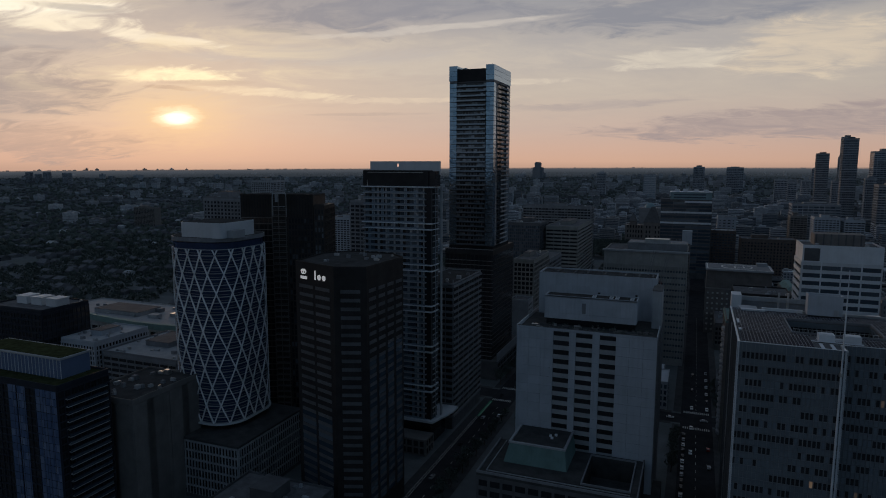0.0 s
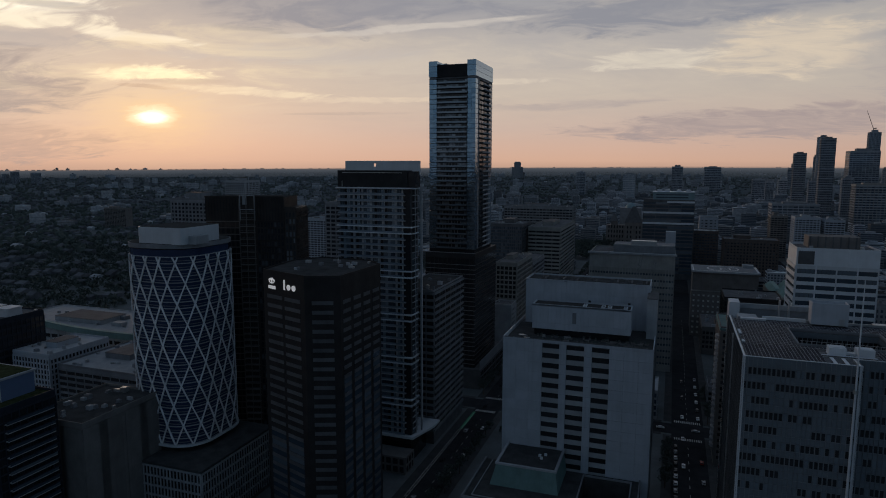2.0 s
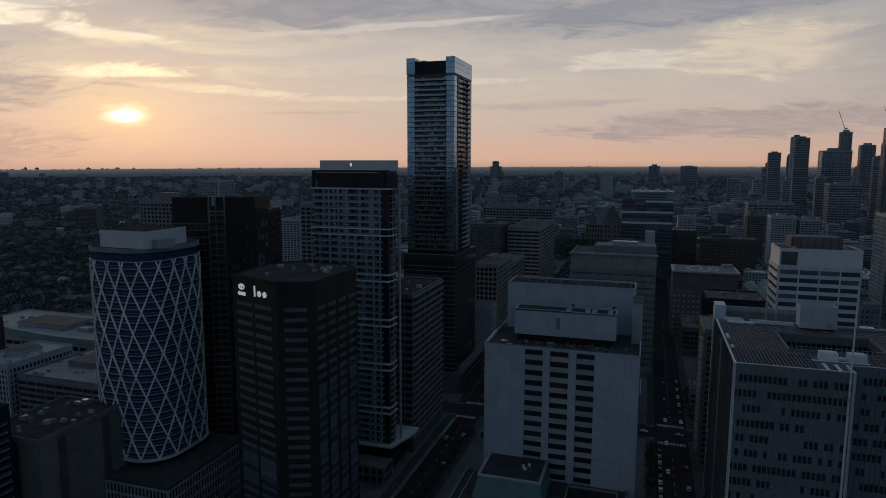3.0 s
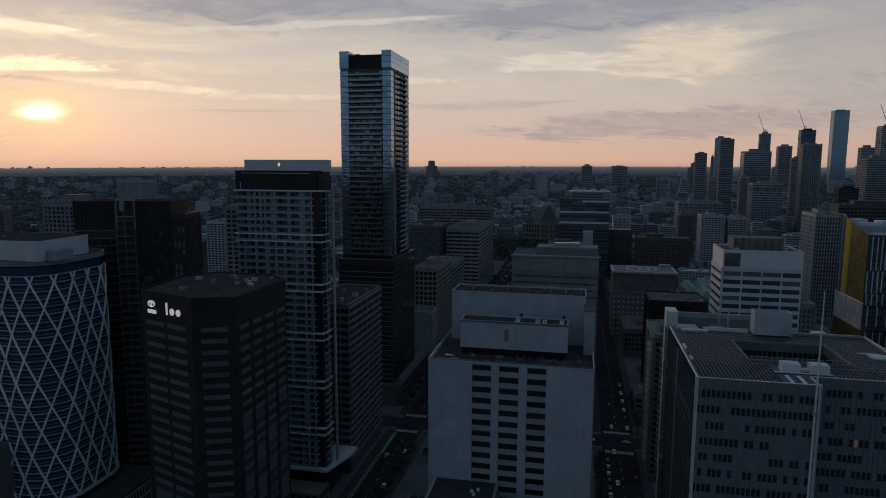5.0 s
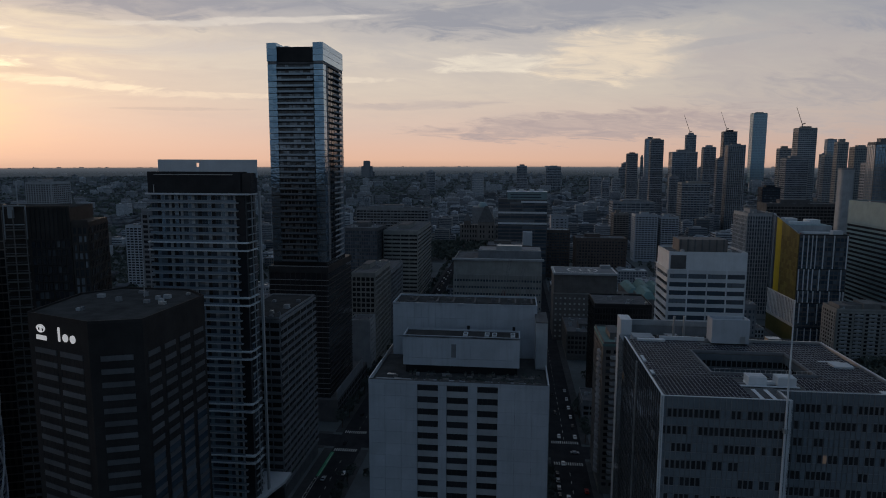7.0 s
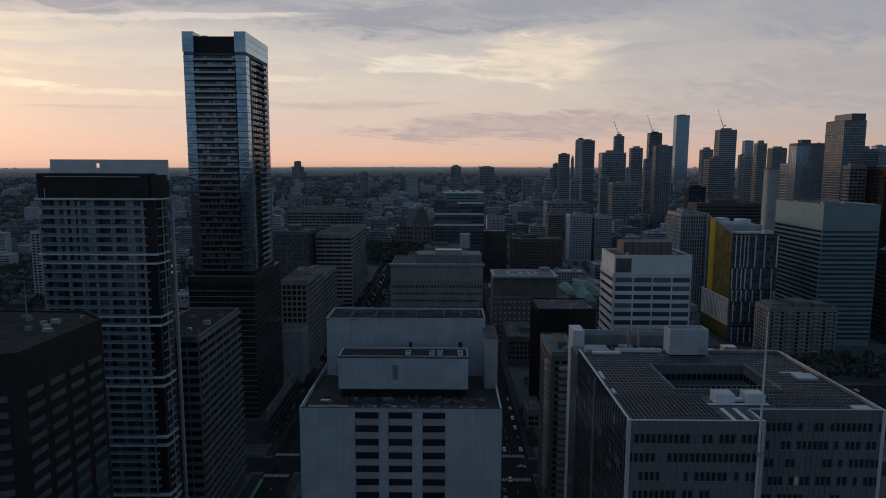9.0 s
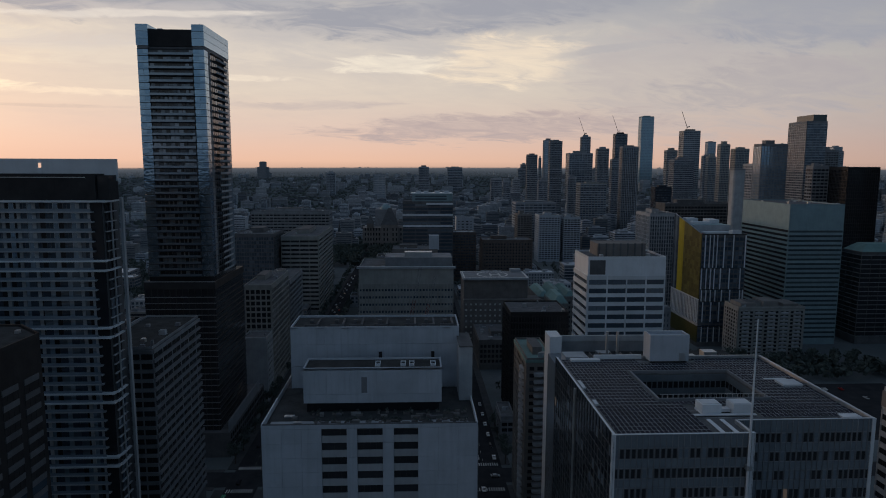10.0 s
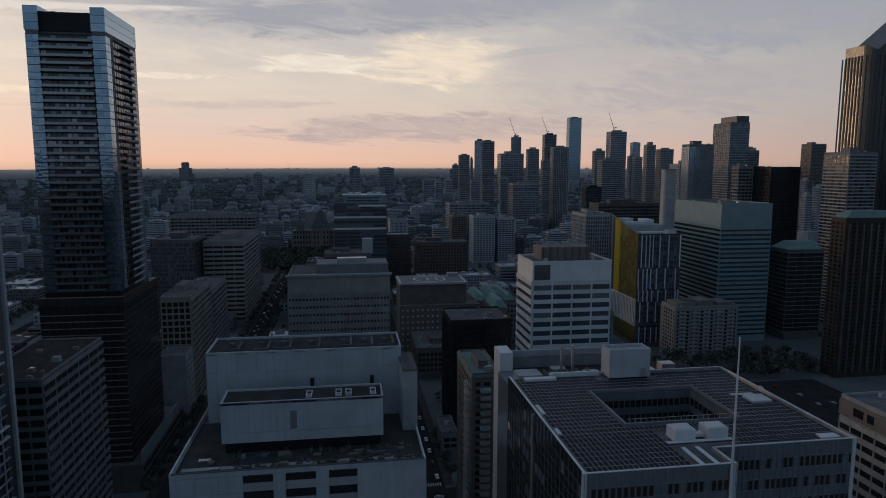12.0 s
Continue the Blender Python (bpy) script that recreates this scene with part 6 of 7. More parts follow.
for k in range(4):
    for x in list(range(-114, -86, 5)) + list(range(-50, -26, 5)) + [-80, -74, -64, -58]:
        y = 1249.9 if -84 < x < -54 else 1254.9
        block("window", par, (x, y, 8 + k * 9, x + 2.2, y + 0.2, 13 + k * 9), M_GLASSD)
FOOT.append((-122, 1240, -20, 1290))
dome = thing("domed_hall", -82, 1340, 0, "low hall under a pale glass dome", "hall")
block("wall", dome, (-100, 1332, 0, -60, 1370, 68), M_GREY)
part("dome", mesh_of("dome", [(-80 + 10 * math.cos(radians(e)) * math.cos(radians(t)), 1344 + 10 * math.cos(radians(e)) * math.sin(radians(t)), 68 + 10 * math.sin(radians(e))) for e in range(0, 90, 15) for t in range(0, 360, 15)], [(j * 24 + i, j * 24 + (i + 1) % 24, (j + 1) * 24 + (i + 1) % 24, (j + 1) * 24 + i) for j in range(5) for i in range(24)] + [tuple(5 * 24 + i for i in range(24))], [M_TEAL]), dome, label="pale glass dome")
FOOT.append((-104, 1328, -56, 1374))
FOOT.append((-175, 1040, -35, 1240))
# the right-hand group
ldk = placed("dark_banded_tower", 355, 620, 389, 647, 79.0, "dark office tower with thin light floor lines", "office building", M_DGREY, M_GLASSD, 3.9, 8.0, 0.6, 0.1, ("front", "left"), 8, 46, bars=0, band_mat=M_SPAN)
part("hipped_hat", prism("hipped_hat", [(356, 621), (388, 621), (388, 646), (356, 646)], 79.9, 86, M_COPPER, [(364, 628), (386, 628), (386, 640), (364, 640)]), ldk)
fl = placed("grey_balcony_tower", 322.4, 520, 366, 534, 115.0, "tall dark apartment tower with recessed balconies", "apartment tower", M_UMBER, M_GLASSD, 3.0, 4.4, 1.1, 1.6, ("front", "left"), 120, 47, bars=0)
part("hipped_hat", prism("hipped_hat", [(322.6, 520.2), (366, 520.2), (366, 533.8), (322.6, 533.8)], 115.9, 120.5, M_COPPER, [(330, 524), (360, 524), (360, 530), (330, 530)]), fl)
fls = Face(fl, *corners(322.4, 520, 366, 534)["front"])
for i in range(8):
    fls.put("pale_pier", shared_box("pale_pier", 0.9, 1.3, 108, M_DGREY), 2.0 + i * 5.7, -1.3, 4)
placed("banded_balcony_tower", 424, 640, 452, 672, 164.0, "tall slim tower with pale balcony bands", "apartment tower", M_SPAN, M_GLASS, 3.1, 5.5, 1.1, 0.5, ("front", "left"), 100, 48, band_mat=M_PALE)
FOOT.append((488, 698, 548, 745))
placed("small_blue_grid_block", 118, 470, 131, 486, 66.0, "small blue-grey block with a fine window grid", "building", M_SPAN, M_GLASSB, 3.3, 2.8, 1.4, 1.2, ("front", "left"), 8, 58, bars=0, n=2, hut=False)


def luffing_crane(x0, z0, x1, z1, y):
    """A thin lattice jib, red below and white above, on a short mast."""
    k = thing("tower_crane", x0, y, 0, "thin red and white luffing crane before a brown block", "crane", "builders' cranes")
    part("mast", boxes("mast", [(x0 - 0.9 + i * 1.5, y + j * 1.5, 0, x0 - 0.6 + i * 1.5, y + j * 1.5 + 0.3, z0) for i in (0, 1) for j in (0, 1)], M_TRIM), k)
    for name, lo, hi, mat in (("lower_jib", 0.0, 0.45, M_CRANE), ("upper_jib", 0.45, 1.0, M_SPAN)):
        n, bs, q = 10, [], []
        for i in range(n):
            t0, t1 = lo + (hi - lo) * i / n, lo + (hi - lo) * (i + 1) / n
            for s in (-0.8, 0.8):
                bs.append(((x0 + (x1 - x0) * t0 + s, z0 + (z1 - z0) * t0), (x0 + (x1 - x0) * t1 + s, z0 + (z1 - z0) * t1)))
            s = 0.8 if i % 2 else -0.8
            bs.append(((x0 + (x1 - x0) * t0 + s, z0 + (z1 - z0) * t0), (x0 + (x1 - x0) * t1 - s, z0 + (z1 - z0) * t1)))
        v, f = [], []
        for (xa, za), (xb, zb) in bs:
            m, w = len(v), 0.09
            v += [(xa - w, y, za), (xa + w, y, za), (xa + w, y + 0.3, za), (xa - w, y + 0.3, za), (xb - w, y, zb), (xb + w, y, zb), (xb + w, y + 0.3, zb), (xb - w, y + 0.3, zb)]
            f += [tuple(m + i for i in c) for c in QUADS]
        part(name, mesh_of(name, v, f, [mat]), k)


luffing_crane(-26.6, 56.0, -19.9, 91.9, 470)
luffing_crane(-18.2, 56.0, -11.2, 87.0, 470)


def build_curved_tower():
    r = thing("curved_bronze_tower", 517, 720, 0, "very tall bronze glass tower with a scooped curving crown", "skyscraper")
    x0, x1, y0, y1 = 490.0, 545.0, 700.0, 742.0
    seg = 14
    v, f = [], []
    # plan: rounded on its west side, straight elsewhere; the top sweeps up towards the east
    plan = [(x0 + 10 - 10 * math.cos(radians(a)), y0 + 10 - 10 * math.sin(radians(a))) for a in range(0, 91, 15)] + [(x1, y0), (x1, y1), (x0 + 8, y1), (x0, y1 - 8)]
    n = len(plan)
    for x, y in plan:
        v.append((x, y, 0))
    for x, y in plan:
        t = max(0.0, (x - x0) / (x1 - x0))
        v.append((x, y, 272 - 9 * math.sin(min(1, t * 2.2) * 3.14) + 34 * t ** 1.5))
    f = [tuple(range(n))[::-1], tuple(range(n, 2 * n))] + [(i, (i + 1) % n, n + (i + 1) % n, n + i) for i in range(n)]
    part("shaft", mesh_of("shaft", v, f, [M_GOLD]), r)
    for k in range(76):
        z = 10 + k * 3.35
        pts = [(x + (0.25 if x > x0 + 20 else -0.25), y - 0.25 if y < y0 + 15 else y) for x, y in plan]
        part("floor_line", prism("floor_line", pts, z, z + 0.35, M_DGREY), r)
    for i in range(7):
        yy = y0 + 11 + i * 4.2
        part("rib", boxes("rib", [(x0 - 0.7, yy, 4, x0 - 0.1, yy + 1.6, 262)], M_DGREY), r)
    for a in (20, 45, 70):
        px, py = x0 + 10 - 10.4 * math.cos(radians(a)), y0 + 10 - 10.4 * math.sin(radians(a))
        part("rib", prism("rib", rounded(px, py, 0.5, 0.5, 0.2, 2), 4, 262, M_DGREY), r)
    fr = Face(r, x0 + 10, y0, 1, 0, x1 - x0 - 10)
    for i in range(9):
        fr.put("mullion", shared_box("mullion", 0.5, 0.8, 258, M_DGREY), i * 5.4, -0.75, 4)
    fr.put("dark_strip", shared_box("dark_strip", 12, 0.3, 250, M_GLASSD), 12, -0.5, 8)
    block("crown_wall", r, (x0 + 22, y0 + 4, 262, x1 - 2, y0 + 6, 270), M_BROWN)


build_curved_tower()
placed("black_box_tower", 433, 760, 468, 800, 150.6, "plain black tower with faint upright lines", "office tower", M_BLACK, M_GLASSD, 3.8, 2.4, 0.8, 0.5, ("front", "left"), 40, 50, bars=0, n=3, hut=False)
placed("grey_striped_tower", 414, 790, 432, 803, 152.0, "grey office tower with pale bands", "office tower", M_GREY, M_GLASS, 3.7, 4.2, 1.6, 0.6, ("front", "left"), 40, 51)
placed("stepped_glass_tower", 471, 900, 497.6, 940, 208.0, "stepped glass tower with bright balcony edges", "skyscraper", M_GREY, M_GLASSB, 3.2, 4.2, 0.9, 0.5, ("front", "left"), 70, 52, band_mat=M_PALE, n=2, hut=False)
part("tower_cap", boxes("tower_cap", [(480, 902, 208, 497.4, 938, 217)], M_GLASST), thing("glass_tower_cap", 488, 920, 208, "clear glass cap above a stepped tower", "roof lantern"))
placed("blue_glass_tower", 392.6, 860, 425, 878, 178.0, "grey-blue glass tower with a darker crown", "skyscraper", M_SPAN, M_GLASSW, 3.3, 3.6, 0.9, 0.5, ("front", "left"), 60, 53, n=3)
placed("far_grey_tower", 560, 1000, 582, 1024, 175.0, "plain grey tower among others", "skyscraper", M_GREY, M_GLASS, 3.3, 4.0, 1.2, 0.6, ("front", "left"), 30, 54)
placed("distant_slim_tower", 1059, 1500, 1097, 1535, 205.0, "slim brown tower standing alone far off", "skyscraper", M_TAN, M_GLASS, 3.3, 4.4, 1.3, 0.8, ("front", "left"), 30, 55)
ch = thing("concrete_shaft", 327, 784, 0, "tall pale plain concrete shaft", "chimney")
part("shaft", prism("shaft", rounded(327, 785, 6.5, 5.5, 2.5, 4), 0, 147.5, M_PALE), ch)
part("cap", prism("cap", rounded(327, 785, 6.9, 5.9, 2.5, 4), 147.5, 149.0, M_GREY), ch)
FOOT.append((318, 776, 336, 794))
placed("long_dark_slab", 274, 850, 357, 880, 107.0, "long low-lit dark slab with a reddish attic", "building", M_DGREY, M_GLASSD, 3.9, 4, 1.4, 0.6, ("front",), 30, 56, n=5)
lowr = placed("tan_edged_office_block", 134, 200, 182, 297, 77.5, "striped office block with a tan roof storey", "office building", M_PALE, M_GLASSD, 3.9, 4.8, 1.9, 0.4, ("left",), 36, 57, bars=3, top=6.5, n=6)
lf = Face(lowr, *corners(134, 200, 182, 297)["left"])
lf.put("attic_wall", shared_box("attic_wall", 97, 0.6, 5.2, M_TAN), 0, -0.6, 71.8)
for b in ((-0.9, 4.0, 73.2, 4.0), (0, 9.5, 73.2, 2.6)):
    lf.put("attic_window", shared_box("attic_window", b[3], 0.1, 2.6, M_GLASSD), 2 + b[1], -0.68, b[2])
# left-hand neighbours seen at the start
blu = placed("blue_glass_condominium", -262, 160, -214.5, 183, 67.5, "blue glass condominium with a planted roof terrace", "apartment tower", M_NAVY, M_GLASSD, 3.0, 3.0, 0.5, 0.25, ("front", "right"), 24, 60, bars=1, roof=M_GREEN, hut=False, n=0)
bf = Face(blu, *corners(-262, 160, -214.5, 183)["front"])
panes = []
for k in range(21):
    for u, w in ((4, 3.4), (21, 4.2), (26, 4.4), (36.2, 3.8), (40.2, 3.6), (44, 3.3)):
        for j in range(2):
            panes.append((u + j * w / 2, -0.34, 3.2 + k * 3.0, u + (j + 1) * w / 2 - 0.08, -0.12, 6.0 + k * 3.0))
bf.bulk("blue_bay", panes, [M_COBALT])
br_ = Face(blu, *corners(-262, 160, -214.5, 183)["right"])
for k in range(20):
    br_.put("balcony_slab", shared_box("balcony_slab", 18, 1.6, 0.25, M_PALE), 3, -1.55, 5 + k * 3.0)
    br_.put("balustrade", shared_box("balustrade", 18, 0.06, 1.0, M_GLASSB), 3, -1.5, 5.25 + k * 3.0)
block("terrace_house", blu, (-270, 168, 67.5, -222, 181, 75.2), M_COBALT)
block("terrace_roof", blu, (-270.5, 167.4, 75.2, -221.4, 181.6, 75.9), M_PALE)
block("terrace_lawn", blu, (-269.5, 168.4, 75.9, -222.4, 180.6, 76.1), M_GREEN)
tf = Face(blu, -270, 168, 1, 0, 48)
for i in range(25):
    tf.put("mullion", shared_box("mullion", 0.14, 0.2, 7.6, M_TRIM), i * 2.0, -0.18, 67.6)
con = placed("concrete_slab_building", -235, 186, -206, 224, 54.0, "brown concrete building with broad blank piers", "building", M_TAN, M_GLASSD, 50, 14.0, 1.5, 11.0, ("front", "right"), 4, 61, bars=0, n=18, hut=False, roof=M_ROOFD)
placed("dark_office_with_roof_huts", -402, 258, -354, 290, 64.0, "dark glass office with white roof huts", "office building", M_NAVY, M_GLASSD, 3.8, 3.0, 1.2, 0.5, ("front", "right"), 40, 62, n=3, hut=False)
for i in range(3):
    x = -392 + i * 13
    h = thing("roof_hut", x + 4, 274, 64, "white metal plant hut on a dark roof", "plant hut", "white roof huts")
    part("body", boxes("body", [(x, 270, 64.0, x + 9, 279, 68.6)], M_TRIM), h)
    part("lid", boxes("lid", [(x - 0.3, 269.7, 68.6, x + 9.3, 279.3, 69.0)], M_TRIM), h)
placed("perforated_office_block", -350, 266, -322, 306, 46.0, "low office block with black and white patterned walls", "office building", M_WHITE, M_GLASSD, 3.0, 2.4, 0.9, 0.9, ("front", "right"), 90, 63, bars=0, n=14, roof=M_PALE)
placed("long_terrace_block", -318, 268, -262, 318, 41.0, "long grey block with stepped window bands and cluttered roof", "building", M_SPAN, M_GLASSD, 3.3, 6, 1.4, 0.5, ("front", "right"), 60, 64, n=18, roof=M_PALE)
colm = placed("white_colonnade_block", -300, 322, -232, 350, 50.0, "white columned block beside the lattice tower", "building", M_TRIM, M_GLASSD, 9, 4.4, 1.4, 1.6, ("front", "right"), 20, 65, bars=0)
mall = placed("shopping_hall", -520, 375, -330, 440, 24.0, "wide low shopping hall with cluttered flat roofs", "shopping hall", M_PALE, M_GLASSD, 6, 8, 3, 1.5, ("front",), 20, 66, n=40, roof=M_PALE)
v = [(-470 + 160 * t, 376 - 10 * math.sin(3.1 * t)) for t in (0, 0.15, 0.3, 0.45, 0.6, 0.75, 0.9, 1.0)]
part("curved_roof", prism("curved_roof", v + [(x, y + 3) for x, y in v[::-1]], 24.3, 29, M_COPPER), mall)
for i in range(9):
    block("roof_light", mall, (-462 + i * 15, 396 + (i % 3) * 9, 24.1, -452 + i * 15, 402 + (i % 3) * 9, 27.0), (M_PALE, M_METAL, M_SPAN)[i % 3])
placed("front_low_roof", -162, 178, -122, 203, 24.0, "low dark roofed building before the dark tower", "building", M_DGREY, M_GLASSD, 4, 4, 1.4, 0.8, ("front", "right"), 10, 67, roof=M_ROOF, n=10)
# towers behind the first row, on the left
placed("grey_twin_tower", -374, 420, -336, 450, 124.0, "grey concrete apartment tower behind the dark one", "apartment tower", M_GREY, M_GLASS, 3.0, 3.4, 1.2, 1.2, ("front", "right"), 40, 70)
placed("pale_far_tower", -700, 900, -661, 940, 124.5, "pale far tower with a blank side", "apartment tower", M_PALE, M_GLASS, 3.0, 4.0, 1.3, 1.4, ("front", "right"), 30, 71)
placed("white_terraced_block", -490, 800, -438, 840, 76.0, "white apartment block with terraces", "apartment block", M_WHITE, M_GLASS, 3.2, 5.2, 1.3, 1.2, ("front", "right"), 40, 72)
placed("grey_apartment_slab", -236, 420, -219, 450, 124.0, "grey apartment slab half hidden behind the condominium", "apartment tower", M_GREY, M_GLASS, 3.0, 4.0, 1.2, 0.8, ("front", "left"), 40, 73)
placed("far_apartment_slab", -1270, 1180, -1205, 1200, 49.0, "long grey apartment slab among the trees", "apartment block", M_TAN, M_GLASS, 3.0, 5.0, 1.3, 1.0, ("front",), 20, 74)

# ---- downtown skyline far to the north ----


def skyline_tower(name, x0, x1, top, y, label, wall, glass, seed, depth=None, band=None, crane=False):
    d = depth or (x1 - x0) * 0.55
    x0 = (x0 + 23.8) * (y - 117.5 + d) / (y - 117.5) - 23.8
    z0, fh = land((x0 + x1) / 2, y), 3.4 + y / 900
    o = office(name, x0, y, x1, y + d, top, label, "skyscraper", wall, glass, fh, max(3.6, (x1 - x0) / 9), fh * 0.4, 0.9, ("front", "left"), 0, seed, bars=0, z0=z0 - 6, n=1, band_mat=band, hut=False)
    rnd = random.Random(seed)
    c = (x1 - x0) * 0.25
    block("plant_storey", o, (x0 + c, y + d * 0.25, top, x1 - c, y + d * 0.75, top + rnd.uniform(3, 8)), wall)
    if crane:
        k = thing("tower_crane", x0 + 10, y, top, "builder's luffing crane on an unfinished tower", "crane", "builders' cranes")
        part("mast", tube("mast", [(x0 + 12, y + 10, top), (x0 + 12, y + 10, top + 12)], [1.3, 1.1], M_DGREY, 4), k)
        part("jib", tube("jib", [(x0 + 12, y + 10, top + 11), (x0 + 12 - 0.009 * y, y + 10, top + 11 + 0.024 * y)], [0.9, 0.5], M_DGREY, 4), k)
        part("counter_jib", tube("counter_jib", [(x0 + 12, y + 10, top + 11), (x0 + 20, y + 10, top + 13)], [1.2, 1.5], M_DGREY, 4), k)
    return o


GREY, BLUE, PALEB = "grey tower in the far skyline", "blue glass tower in the far skyline", "pale banded tower in the far skyline"
# the pale wall picks paint haze into the towers' colour
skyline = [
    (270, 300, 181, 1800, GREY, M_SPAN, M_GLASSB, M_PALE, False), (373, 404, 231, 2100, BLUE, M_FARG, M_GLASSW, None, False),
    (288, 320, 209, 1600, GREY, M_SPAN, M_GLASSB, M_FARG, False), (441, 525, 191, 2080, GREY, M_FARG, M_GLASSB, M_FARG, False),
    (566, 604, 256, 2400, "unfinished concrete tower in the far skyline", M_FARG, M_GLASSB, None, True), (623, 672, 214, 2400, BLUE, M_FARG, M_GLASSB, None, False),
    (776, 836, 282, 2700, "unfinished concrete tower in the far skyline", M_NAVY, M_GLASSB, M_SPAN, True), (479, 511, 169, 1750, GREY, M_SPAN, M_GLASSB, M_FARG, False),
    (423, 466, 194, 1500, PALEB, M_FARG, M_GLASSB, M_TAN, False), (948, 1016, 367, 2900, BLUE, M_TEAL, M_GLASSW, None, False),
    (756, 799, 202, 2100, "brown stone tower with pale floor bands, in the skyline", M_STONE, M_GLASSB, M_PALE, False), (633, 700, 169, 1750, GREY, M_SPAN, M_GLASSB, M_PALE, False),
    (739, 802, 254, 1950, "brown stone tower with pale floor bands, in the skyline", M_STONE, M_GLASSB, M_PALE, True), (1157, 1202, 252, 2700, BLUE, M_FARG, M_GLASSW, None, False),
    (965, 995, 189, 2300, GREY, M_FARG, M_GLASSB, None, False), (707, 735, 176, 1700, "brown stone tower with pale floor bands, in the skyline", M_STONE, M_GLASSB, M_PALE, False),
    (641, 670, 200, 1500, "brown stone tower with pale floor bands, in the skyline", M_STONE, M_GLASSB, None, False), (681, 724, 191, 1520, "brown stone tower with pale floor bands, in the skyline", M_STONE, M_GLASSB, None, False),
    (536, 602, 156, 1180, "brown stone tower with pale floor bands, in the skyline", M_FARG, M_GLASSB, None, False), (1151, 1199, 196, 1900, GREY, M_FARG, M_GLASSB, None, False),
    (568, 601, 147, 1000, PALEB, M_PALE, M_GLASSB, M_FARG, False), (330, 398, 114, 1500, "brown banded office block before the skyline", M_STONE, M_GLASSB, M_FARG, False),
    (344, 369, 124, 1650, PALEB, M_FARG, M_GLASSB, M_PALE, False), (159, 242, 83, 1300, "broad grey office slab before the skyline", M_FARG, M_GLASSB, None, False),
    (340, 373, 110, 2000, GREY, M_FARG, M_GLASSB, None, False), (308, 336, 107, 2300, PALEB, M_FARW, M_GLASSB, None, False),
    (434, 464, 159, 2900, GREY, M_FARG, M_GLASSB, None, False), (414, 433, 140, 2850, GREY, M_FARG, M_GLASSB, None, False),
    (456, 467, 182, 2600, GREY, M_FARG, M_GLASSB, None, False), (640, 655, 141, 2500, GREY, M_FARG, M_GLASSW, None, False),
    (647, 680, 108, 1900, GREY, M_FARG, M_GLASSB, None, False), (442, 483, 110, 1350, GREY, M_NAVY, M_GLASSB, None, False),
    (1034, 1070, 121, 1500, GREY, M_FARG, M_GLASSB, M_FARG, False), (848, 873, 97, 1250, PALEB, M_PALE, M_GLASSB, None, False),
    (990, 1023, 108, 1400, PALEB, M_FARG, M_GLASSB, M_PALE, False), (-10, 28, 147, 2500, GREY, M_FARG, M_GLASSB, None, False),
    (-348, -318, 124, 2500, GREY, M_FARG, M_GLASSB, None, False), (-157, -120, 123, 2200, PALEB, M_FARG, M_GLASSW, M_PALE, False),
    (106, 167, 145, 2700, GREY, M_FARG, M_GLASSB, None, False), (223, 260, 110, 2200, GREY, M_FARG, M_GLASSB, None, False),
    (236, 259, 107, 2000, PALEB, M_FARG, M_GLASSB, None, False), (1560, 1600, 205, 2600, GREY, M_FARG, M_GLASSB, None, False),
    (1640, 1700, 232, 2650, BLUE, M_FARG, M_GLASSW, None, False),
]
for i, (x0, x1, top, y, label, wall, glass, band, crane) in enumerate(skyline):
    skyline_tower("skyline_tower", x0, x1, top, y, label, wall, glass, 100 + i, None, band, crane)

# ---- low and middling blocks that fill the streets between ----


TAKEN = {}


def take(foot):
    """Note a footprint in every 60 m square that it touches."""
    for i in range(int(foot[0] // 60), int(foot[2] // 60) + 1):
        for j in range(int(foot[1] // 60), int(foot[3] // 60) + 1):
            TAKEN.setdefault((i, j), []).append(foot)


def free(x0, y0, x1, y1):
    for i in range(int(x0 // 60), int(x1 // 60) + 1):
        for j in range(int(y0 // 60), int(y1 // 60) + 1):
            for a, b, c, d in TAKEN.get((i, j), ()):
                if x0 < c and x1 > a and y0 < d and y1 > b:
                    return False
    for a, b, c, d in STREETS_Y:
        if x0 < b + 4 and x1 > a - 4 and y0 < d and y1 > c:
            return False
    for a, b, c, d in STREETS_X:
        if y0 < b + 3 and y1 > a - 3 and x0 < d and x1 > c:
            return False
    return True


